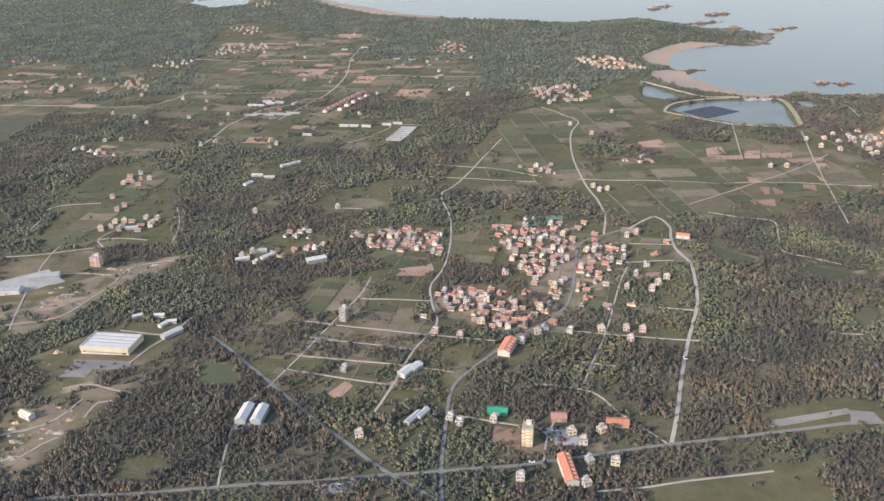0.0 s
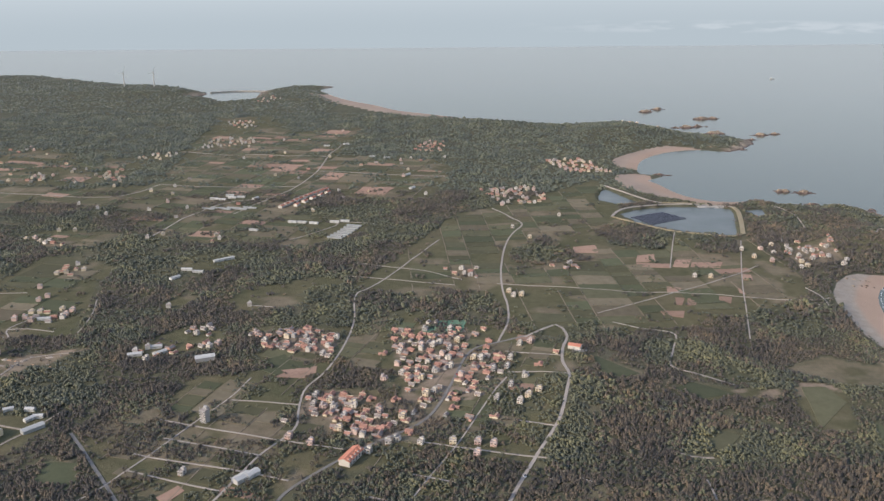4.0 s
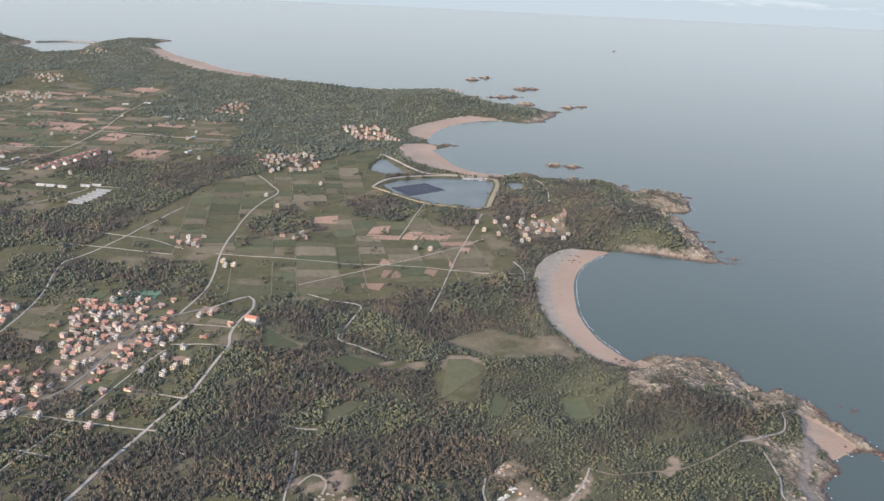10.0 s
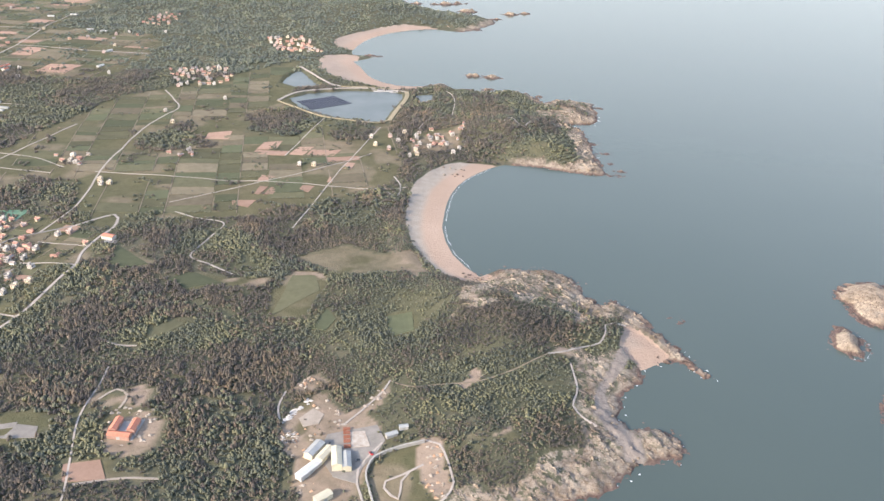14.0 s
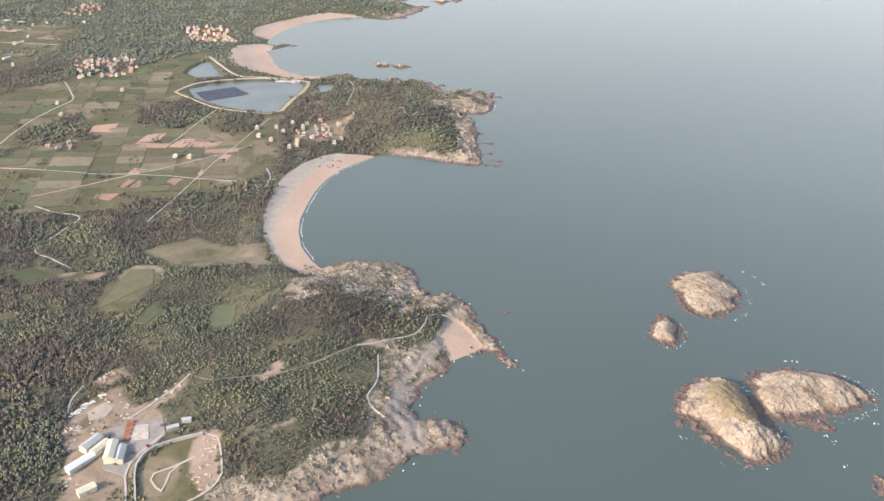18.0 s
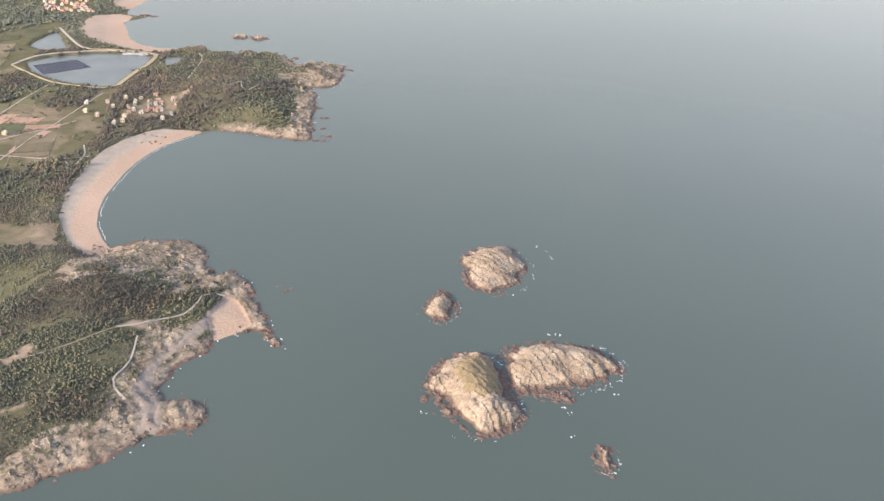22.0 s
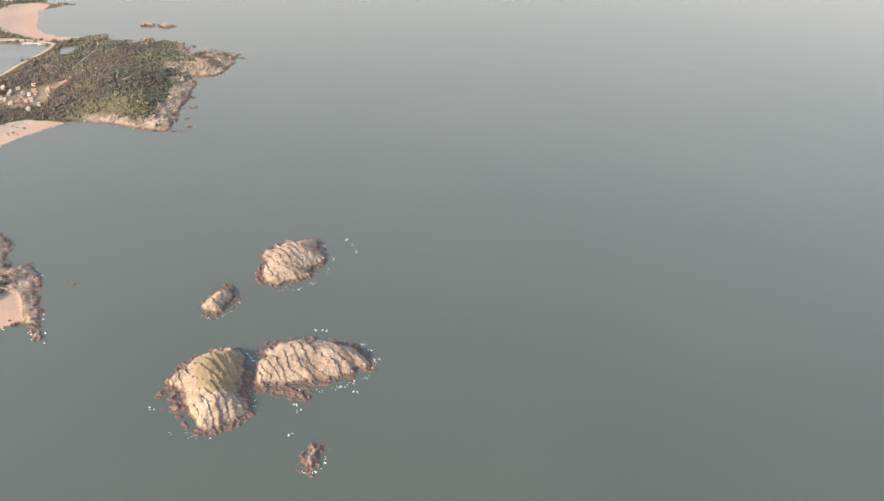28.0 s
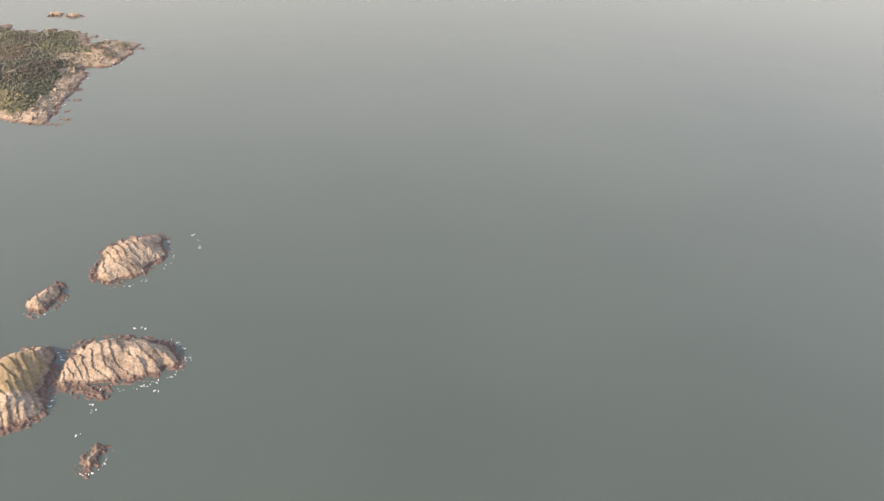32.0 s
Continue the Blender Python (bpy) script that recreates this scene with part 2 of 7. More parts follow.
LEAF_GREEN = material("leaf_green", leaf_build(((0.0, (0.060, 0.067, 0.045)), (0.5, (0.082, 0.088, 0.056)), (1.0, (0.112, 0.112, 0.068)))))
LEAF_PINE = material("leaf_casuarina", leaf_build(((0.0, (0.062, 0.057, 0.046)), (0.5, (0.088, 0.075, 0.058)), (1.0, (0.124, 0.094, 0.072)))))
# far-wood leaves: distance haze painted into the colour as a paler grey-green
LEAF_HAZED = material("leaf_hazed", leaf_build(((0.0, (0.082, 0.096, 0.070)), (0.5, (0.098, 0.110, 0.082)), (1.0, (0.116, 0.126, 0.096)))))
BARK = plain("bark", (0.05, 0.04, 0.03), (0.12, 0.09, 0.07))


def rock_colour(n, l):
    base = colours(n, l, noise_tex(n, l, 0.05, 6), (0.30, (0.14, 0.116, 0.092)), (0.48, (0.285, 0.238, 0.186)), (0.70, (0.40, 0.350, 0.278)))
    v = n.new("ShaderNodeTexVoronoi")
    v.feature = "DISTANCE_TO_EDGE"
    v.inputs["Scale"].default_value = 0.10
    tc = n.new("ShaderNodeTexCoord")
    mp = n.new("ShaderNodeMapping")
    mp.inputs["Rotation"].default_value[2], mp.inputs["Scale"].default_value[0] = 0.6, 0.35
    warp, push, add = n.new("ShaderNodeTexNoise"), n.new("ShaderNodeVectorMath"), n.new("ShaderNodeVectorMath")
    warp.inputs["Scale"].default_value, warp.inputs["Detail"].default_value = 0.12, 4
    push.operation, push.inputs[3].default_value = "SCALE", 16
    l.new(tc.outputs["Object"], warp.inputs["Vector"])
    l.new(warp.outputs["Color"], push.inputs[0])
    l.new(tc.outputs["Object"], add.inputs[0])
    l.new(push.outputs["Vector"], add.inputs[1])
    l.new(add.outputs["Vector"], mp.inputs["Vector"])
    l.new(mp.outputs["Vector"], v.inputs["Vector"])
    crack = colours(n, l, v.outputs["Distance"], (0.0, (0.56, 0.51, 0.48)), (0.04, (1, 1, 1)))
    streak = colours(n, l, noise_tex(n, l, 0.35, 6, 0.7), (0.35, (0.75, 0.70, 0.66)), (0.60, (1.06, 1.04, 1.02)))
    fine = n.new("ShaderNodeTexVoronoi")
    fine.feature = "DISTANCE_TO_EDGE"
    fine.inputs["Scale"].default_value = 0.34
    l.new(mp.outputs["Vector"], fine.inputs["Vector"])
    joint = colours(n, l, fine.outputs["Distance"], (0.0, (0.50, 0.45, 0.42)), (0.09, (1, 1, 1)))
    c = mixed(n, l, 0.75, mixed(n, l, 0.9, base, streak, "MULTIPLY"), crack, "MULTIPLY")
    return mixed(n, l, 0.35, c, joint, "MULTIPLY")


def height_mask(n, l, low, high, rag=3.0):
    """1 above high, 0 below low, by the place's height, with a ragged line."""
    geo, sep, mr, add = n.new("ShaderNodeNewGeometry"), n.new("ShaderNodeSeparateXYZ"), n.new("ShaderNodeMapRange"), n.new("ShaderNodeMath")
    l.new(geo.outputs["Position"], sep.inputs[0])
    add.operation = "MULTIPLY_ADD"
    l.new(noise_tex(n, l, 0.12), add.inputs[0])
    add.inputs[1].default_value = rag
    l.new(sep.outputs["Z"], add.inputs[2])
    l.new(add.outputs[0], mr.inputs["Value"])
    mr.inputs["From Min"].default_value, mr.inputs["From Max"].default_value = low + rag / 2, high + rag / 2
    return mr.outputs["Result"]


def rock_build(n, l, s):
    weed = colours(n, l, noise_tex(n, l, 0.2), (0.3, (0.07, 0.05, 0.042)), (0.7, (0.18, 0.125, 0.10)))
    c = mixed(n, l, height_mask(n, l, 0.9, 2.3), weed, rock_colour(n, l))
    l.new(c, s.inputs["Base Color"])
    s.inputs["Roughness"].default_value, s.inputs["Specular IOR Level"].default_value = 0.85, 0.2
    bumped(n, l, s, noise_tex(n, l, 0.28, 6), 0.8, 1.6)


ROCK = material("granite", rock_build)


def ground_build(n, l, s):
    def attr(name):
        a = n.new("ShaderNodeAttribute")
        a.attribute_name = name
        return a.outputs["Fac"]
    fine = noise_tex(n, l, 0.11, 5)
    wide = noise_tex(n, l, 0.012, 5)
    floor_ = colours(n, l, fine, (0.3, (0.076, 0.078, 0.050)), (0.7, (0.118, 0.114, 0.074)))
    grass = mixed(n, l, 0.5, colours(n, l, wide, (0.35, (0.084, 0.086, 0.042)), (0.55, (0.125, 0.110, 0.060)), (0.7, (0.165, 0.128, 0.082))),
                  colours(n, l, fine, (0.3, (0.062, 0.064, 0.034)), (0.7, (0.142, 0.128, 0.075))))
    soil = mixed(n, l, 0.5, colours(n, l, fine, (0.3, (0.15, 0.115, 0.080)), (0.7, (0.36, 0.262, 0.19))), colours(n, l, noise_tex(n, l, 0.04), (0.3, (0.22, 0.17, 0.13)), (0.7, (0.46, 0.36, 0.28))))
    dry = colours(n, l, fine, (0.3, (0.30, 0.255, 0.205)), (0.7, (0.38, 0.330, 0.272)))
    wet = colours(n, l, wide, (0.3, (0.35, 0.255, 0.190)), (0.7, (0.42, 0.31, 0.235)))
    sand = mixed(n, l, attr("tide"), wet, dry)
    weed = colours(n, l, fine, (0.3, (0.075, 0.052, 0.044)), (0.7, (0.19, 0.135, 0.108)))
    cleft = colours(n, l, noise_tex(n, l, 0.16, 6, 0.72), (0.50, (0, 0, 0)), (0.56, (1, 1, 1)))
    stone = mixed(n, l, height_mask(n, l, 0.5, 1.7), weed, mixed(n, l, mixed(n, l, height_mask(n, l, 3.0, 5.5, 3.0), (0, 0, 0), cleft), rock_colour(n, l), floor_))
    c = mixed(n, l, attr("open"), floor_, grass)
    c = mixed(n, l, attr("soil"), c, soil)
    c = mixed(n, l, attr("rock"), c, stone)
    c = mixed(n, l, attr("scree"), c, colours(n, l, noise_tex(n, l, 0.3, 6, 0.7), (0.3, (0.19, 0.160, 0.134)), (0.7, (0.29, 0.248, 0.212))))
    edge, crisp = n.new("ShaderNodeMapRange"), n.new("ShaderNodeMath")
    crisp.operation = "MULTIPLY_ADD"
    crisp.inputs[1].default_value = 0.3
    l.new(noise_tex(n, l, 0.25, 4), crisp.inputs[0])
    l.new(attr("sand"), crisp.inputs[2])
    edge.inputs["From Min"].default_value, edge.inputs["From Max"].default_value = 0.55, 0.78
    l.new(crisp.outputs[0], edge.inputs["Value"])
    c = mixed(n, l, edge.outputs["Result"], c, sand)
    l.new(c, s.inputs["Base Color"])
    s.inputs["Roughness"].default_value, s.inputs["Specular IOR Level"].default_value = 0.9, 0.15
    bumped(n, l, s, noise_tex(n, l, 0.35, 6), 0.6, 1.0)


GROUND = material("ground", ground_build)


def sea_build(n, l, s):
    c = colours(n, l, noise_tex(n, l, 0.0016, 3), (0.3, (0.061, 0.080, 0.068)), (0.7, (0.073, 0.091, 0.077)))
    l.new(c, s.inputs["Base Color"])
    s.inputs["Roughness"].default_value, s.inputs["IOR"].default_value = 0.16, 1.42
    bumped(n, l, s, noise_tex(n, l, 0.13, 4, 0.6), 0.12, 0.8)


SEA = material("sea_water", sea_build)
ASPHALT = plain("asphalt", (0.17, 0.16, 0.145), (0.24, 0.225, 0.205), 0.1)
CONCRETE_ROAD = plain("concrete_road", (0.31, 0.272, 0.232), (0.43, 0.380, 0.330), 0.08)
CONCRETE = plain("concrete", (0.28, 0.265, 0.245), (0.42, 0.40, 0.37), 0.12)
WHITE_WALL = plain("white_render", (0.46, 0.425, 0.37), (0.64, 0.595, 0.53), 0.3, vary=0.15)
PINK_WALL = plain("pink_tile_wall", (0.46, 0.33, 0.28), (0.60, 0.46, 0.40), 0.3, vary=0.15)
CREAM_WALL = plain("cream_render", (0.50, 0.42, 0.29), (0.64, 0.56, 0.42), 0.3, vary=0.12)
GREY_WALL = plain("grey_render", (0.34, 0.32, 0.30), (0.46, 0.44, 0.41), 0.3, vary=0.15)
BRICK_WALL = plain("red_brick", (0.34, 0.20, 0.155), (0.48, 0.31, 0.25), 0.5, vary=0.15)
RED_TILE = plain("red_roof_tile", (0.31, 0.165, 0.125), (0.45, 0.265, 0.205), 0.4, bump=0.4, vary=0.2)
ORANGE_TILE = plain("orange_roof_tile", (0.44, 0.17, 0.11), (0.58, 0.27, 0.18), 0.4, bump=0.4, vary=0.1)
GREY_TILE = plain("grey_roof_tile", (0.20, 0.17, 0.155), (0.36, 0.31, 0.28), 0.4, bump=0.4, vary=0.2)
FLAT_ROOF = plain("flat_roof", (0.33, 0.29, 0.26), (0.48, 0.43, 0.39), 0.2, vary=0.2)
GLASS = plain("dark_glass", (0.03, 0.035, 0.04), (0.05, 0.06, 0.07), 0.5, rough=0.12)
DOOR = plain("door_paint", (0.20, 0.10, 0.07), (0.32, 0.18, 0.12), 0.8)
TIN_WHITE = plain("white_tin", (0.42, 0.41, 0.385), (0.54, 0.53, 0.50), 0.2, rough=0.5, vary=0.1)
TIN_BLUE = plain("grey_blue_tin", (0.29, 0.295, 0.285), (0.41, 0.415, 0.40), 0.2, rough=0.5)
TIN_YELLOW = plain("pale_yellow_tin", (0.46, 0.42, 0.31), (0.60, 0.55, 0.42), 0.2, rough=0.5)
TIN_GREEN = plain("green_tin", (0.04, 0.22, 0.14), (0.08, 0.32, 0.20), 0.2, rough=0.5)

WHITE_ROOF = plain("white_roof_tin", (0.54, 0.53, 0.50), (0.66, 0.65, 0.62), 0.2, rough=0.6)
FILM = plain("greenhouse_film", (0.24, 0.25, 0.245), (0.36, 0.37, 0.36), 0.2, rough=0.75)

# ---- the plan: coast, hills, zones ----
COAST_SOUTH = [(250, -3000), (330, -2200), (290, -1500), (380, -900), (420, -420), (427, -70), (448, 210), (483, 329), (535, 364), (576, 376), (598, 384), (612, 393), (628, 401), (643, 412), (662, 425), (673, 432),
               (685, 432), (690, 430), (699, 444), (696, 456), (686, 465), (676, 465), (666, 465), (661, 478), (663, 496), (674, 514), (690, 525), (694, 540)]
COAST_POINT = [(704, 547), (718, 553), (729, 551), (738, 533), (748, 529), (741, 541), (734, 561), (724, 583), (715, 606), (710, 629), (695, 654), (680, 640),
               (670, 665), (662, 692), (647, 706), (619, 708), (597, 711), (576, 694)]
COAST_BAY = [(564, 713), (552, 741), (546, 773), (544, 806), (549, 852), (559, 902), (579, 948), (612, 987)]
COAST_HEAD = [(630, 999), (678, 993), (710, 980), (735, 973), (759, 969), (755, 1005), (755, 1037), (757, 1071), (759, 1145), (741, 1176), (769, 1173),
              (787, 1189), (798, 1233), (801, 1280), (783, 1294), (748, 1299), (722, 1281), (709, 1328), (677, 1348), (628, 1338), (584, 1353), (561, 1387), (540, 1368)]
COAST_COVES = [(491, 1366), (447, 1408), (422, 1488), (408, 1521), (447, 1560), (405, 1576), (401, 1600), (422, 1694), (462, 1764), (514, 1811), (572, 1828)]
COAST_FAR = [(625, 1807), (708, 1921), (654, 1996), (590, 2027), (525, 2068), (503, 2146), (479, 2230), (435, 2226), (344, 2160), (242, 2172), (151, 2215), (57, 2269),
             (-46, 2345), (-155, 2426), (-245, 2547), (-338, 2652), (-434, 2809), (-490, 2937), (-464, 3038), (-559, 3059), (-618, 3038), (-672, 2897)]
COAST_END = [(-664, 2790), (-655, 2690), (-735, 2618), (-800, 2700), (-882, 2738), (-850, 2815), (-980, 2961), (-1144, 3074), (-1321, 3132), (-1637, 3340), (-1807, 3430), (-2380, 3465), (-3640, 3465), (-3640, -3000)]
coast = spline(COAST_SOUTH + COAST_POINT + COAST_BAY + COAST_HEAD + COAST_COVES + COAST_FAR + COAST_END[:-2], 24)
coast = np.concatenate([coast, np.array(COAST_END[-2:])])

BAY_BACK = [(559, 671), (542, 691), (526, 716), (514, 746), (506, 797), (506, 849), (512, 908), (538, 966), (572, 998), (616, 997)]
COVE2_BACK = [(395, 1577), (356, 1546), (349, 1486), (360, 1432), (397, 1382), (461, 1343), (526, 1342), (542, 1365)]
COVE3_BACK = [(573, 1833), (518, 1849), (452, 1810), (388, 1731), (362, 1670), (369, 1633), (407, 1607)]
LONG_BACK = [(236, 2118), (148, 2146), (28, 2199), (-105, 2286), (-218, 2387), (-380, 2586), (-491, 2782)]
SMALL_COVE = [(690, 603), (703, 602), (713, 584), (721, 560), (704, 543), (692, 539), (682, 570)]
SANDS = [
    np.concatenate([spline(BAY_BACK, 20), spline([(630, 980)] + COAST_BAY[::-1] + [(588, 686)], 20) + (8, 0)]),
    np.concatenate([spline(COVE2_BACK, 20), spline([(540, 1376), (491, 1376), (455, 1414), (430, 1488), (416, 1521), (420, 1561)], 20)]),
    np.concatenate([spline(COVE3_BACK, 20), spline([(413, 1600), (430, 1690), (469, 1757), (518, 1802), (572, 1819)], 20)]),
    np.concatenate([spline(LONG_BACK, 40), spline([(-427, 2814), (-329, 2660), (-238, 2555), (-147, 2436), (-35, 2356), (63, 2278), (154, 2226), (242, 2184)], 40)]),
    np.array(SMALL_COVE, float),
]

HILLS = [  # x, y, height, half widths along x and y
    (592, 581, 14, 59, 66), (560, 634, 8, 49, 38), (609, 676, 6, 38, 24), (504, 490, 8, 84, 91), (560, 448, 6, 49, 35), (294, 504, 8, 119, 133), (210, 672, 6, 63, 105),
    (651, 1113, 18, 66, 70), (700, 1036, 10, 42, 35), (760, 1246, 6, 31, 31), (602, 1246, 6, 56, 49), (434, 1995, 20, 133, 133), (105, 2135, 10, 182, 112), (-1050, 2800, 10, 420, 210),
]

OPEN_ZONES = {  # polygon, share of trees left standing in it
    "bare_a": ([(612, 545), (633, 555), (637, 545), (621, 539)], 0.0), "bare_b": ([(549, 507), (556, 522), (562, 513), (553, 505)], 0.0), "bare_c": ([(567, 442), (578, 450), (584, 438), (574, 434)], 0.0),
    "quarry_bare": ([(417, 497), (425, 508), (439, 517), (447, 505), (436, 492)], 0.05), "quarry_loop": ([(488, 385), (482, 410), (490, 422), (520, 434), (532, 428), (536, 400), (520, 380)], 0.12), "track_side": ([(462, 462), (486, 492), (496, 510), (499, 506), (492, 484), (470, 458)], 0.0),
    "pit_a": ([(285, 473), (292, 490), (309, 485), (313, 467)], 0.03), "red_plot": ([(288, 418), (312, 422), (322, 402), (293, 398)], 0.0), "meadow_w": ([(-182, 496), (-189, 526), (-168, 534), (-157, 496)], 0.0), "meadow_s": ([(-207, 395), (-208, 416), (-192, 421), (-180, 410), (-187, 395)], 0.0), "soil_w": ([(-296, 488), (-296, 506), (-266, 512), (-257, 501), (-275, 490)], 0.0),
    "glade_a": ([(543, 501), (553, 512), (559, 505), (549, 496)], 0.0), "glade_b": ([(341, 674), (381, 675), (374, 655), (345, 656)], 0.05), "glade_c": ([(402, 689), (427, 685), (430, 671), (405, 668)], 0.0),
    "dunes": ([(487, 727), (508, 740), (525, 692), (512, 681), (497, 703)], 0.05), "pit": ([(309, 491), (319, 498), (330, 482), (315, 465)], 0.03),
    "village": ([(-186, 570), (-127, 670), (-69, 692), (-88, 731), (-111, 788), (-8, 800), (34, 830), (112, 844), (174, 792), (210, 806), (204, 679), (193, 616), (128, 429), (48, 425), (-6, 409), (-38, 489), (-62, 462), (-128, 497)], 0.42),
    "north_fields": ([(-29, 909), (66, 1236), (215, 1399), (309, 1499), (330, 1271), (363, 1154), (482, 1142), (498, 981), (486, 904), (418, 864), (355, 827), (262, 791), (214, 816), (183, 785), (108, 869)], 0.04),
    "far_farmland": ([(-519, 1662), (-475, 1458), (-538, 1411), (-773, 1396), (-724, 1297), (-588, 1295), (-487, 1263), (-387, 1161), (-345, 1096), (-250, 1080), (-143, 1069), (-111, 1083), (-94, 1114), (-102, 1230), (-179, 1235), (-154, 1410), (-101, 1337), (17, 1344), (44, 1507), (33, 1678), (-196, 1725), (-205, 2084), (-281, 2033), (-332, 2015), (-497, 2034), (-563, 1840)], 0.33),
    "far_west": ([(-940, 1480), (-900, 1720), (-860, 1800), (-700, 1640), (-560, 1720), (-540, 1600), (-600, 1420), (-760, 1410)], 0.40),
    "west_hamlet": ([(-543, 1108), (-494, 1144), (-420, 1130), (-400, 1085), (-428, 1062), (-489, 1050)], 0.15),
    "greenhouse_plot": ([(-104, 1106), (-112, 1205), (-66, 1198), (-52, 1165), (-74, 1104)], 0.05),
    "west_fields": ([(-439, 800), (-460, 894), (-463, 990), (-445, 1017), (-400, 1010), (-340, 980), (-330, 900), (-309, 860), (-283, 754), (-348, 749), (-409, 738)], 0.08),
    "sheds_glade": ([(-262, 1020), (-195, 1040), (-190, 990), (-225, 965), (-262, 975)], 0.25),
    "mound_glade": ([(-236, 838), (-216, 882), (-196, 872), (-210, 828)], 0.1),
    "roadside_west": ([(-205, 705), (-215, 740), (-180, 790), (-145, 800), (-130, 740), (-165, 715)], 0.3),
    "lone_farm": ([(-150, 835), (-140, 885), (-85, 900), (-70, 870), (-105, 835)], 0.2),
    "mid_strip": ([(-165, 850), (-150, 905), (-60, 960), (-40, 930), (-90, 890)], 0.45),
    "west_pits": ([(-447, 735), (-363, 745), (-317, 705), (-297, 718), (-254, 728), (-290, 684), (-310, 639), (-321, 599), (-361, 565)], 0.10),
    "hall_yard": ([(-327, 540), (-288, 583), (-239, 610), (-216, 581), (-230, 531), (-281, 494)], 0.10),
    "west_yard": ([(-314, 481), (-232, 500), (-253, 430), (-267, 388)], 0.10),
    "brown_field": ([(394, 715), (419, 734), (444, 748), (485, 734), (500, 695), (454, 682), (426, 693)], 0.0),
    "olive_field": ([(400, 685), (424, 686), (432, 653), (421, 604), (389, 598), (387, 652)], 0.0),
    "green_a": ([(438, 622), (448, 603), (440, 580), (425, 584)], 0.0),
    "green_b": ([(488, 608), (512, 614), (514, 578), (492, 568)], 0.02),
    "green_c": ([(288, 665), (307, 687), (340, 677), (345, 661), (310, 645)], 0.0),
    "green_d": ([(295, 575), (315, 598), (328, 589), (304, 551)], 0.0),
    "green_e": ([(224, 737), (270, 693), (251, 680), (230, 690)], 0.0),
    "depot": ([(188, 455), (251, 470), (268, 454), (260, 435), (197, 419), (183, 434)], 0.04),
    "south_meadow": ([(102, 385), (155, 394), (205, 408), (220, 392), (200, 350), (103, 350)], 0.42),
    "quarry": ([(421, 462), (428, 478), (441, 491), (450, 493), (464, 466), (474, 474), (478, 466), (488, 454), (493, 440), (486, 424), (478, 412), (480, 380), (470, 350), (440, 350), (436, 392), (430, 425), (421, 437)], 0.06),
    "red_yard": ([(298, 465), (312, 472), (340, 462), (343, 434), (329, 420), (308, 427)], 0.04),
    "north_village": ([(507, 1099), (584, 1130), (578, 1043), (504, 1011)], 0.10),
    "cove_village": ([(227, 1676), (307, 1690), (351, 1567), (265, 1577)], 0.1),
    "point_village": ([(413, 2177), (523, 2205), (472, 2118)], 0.1),
    "coast_villages": ([(-616, 2233), (-490, 2261), (-420, 2115), (-385, 1890), (-507, 1784), (-560, 1834)], 0.25),
}
WOODS = [  # standing woods inside the open zones
    [(64, 918), (125, 906), (150, 841), (122, 808), (57, 833)], [(153, 1054), (204, 1135), (243, 1040), (164, 988)],
    [(274, 1172), (330, 1224), (387, 1158), (346, 1075), (285, 1093)], [(403, 1159), (468, 1154), (451, 1063), (398, 1057)],
    [(-91, 798), (-14, 791), (0, 875), (-42, 903)], [(14, 490), (77, 483), (84, 448), (28, 465)], [(0, 654), (49, 662), (52, 693), (7, 700)],
    [(-65, 461), (-22, 486), (-12, 447), (-13, 408), (-43, 408), (-63, 436)],
    [(-3, 515), (22, 530), (75, 529), (85, 491), (137, 483), (132, 445), (113, 458), (88, 484), (55, 492), (8, 472)],
    [(77, 553), (107, 557), (86, 498), (73, 513)],
    [(-6, 447), (19, 447), (38, 421), (27, 412), (-6, 409)],
    [(99, 458), (124, 428), (62, 423), (86, 446)],
    [(151, 647), (177, 636), (176, 615), (153, 611)],
    [(114, 544), (163, 543), (145, 483), (108, 491)],
]
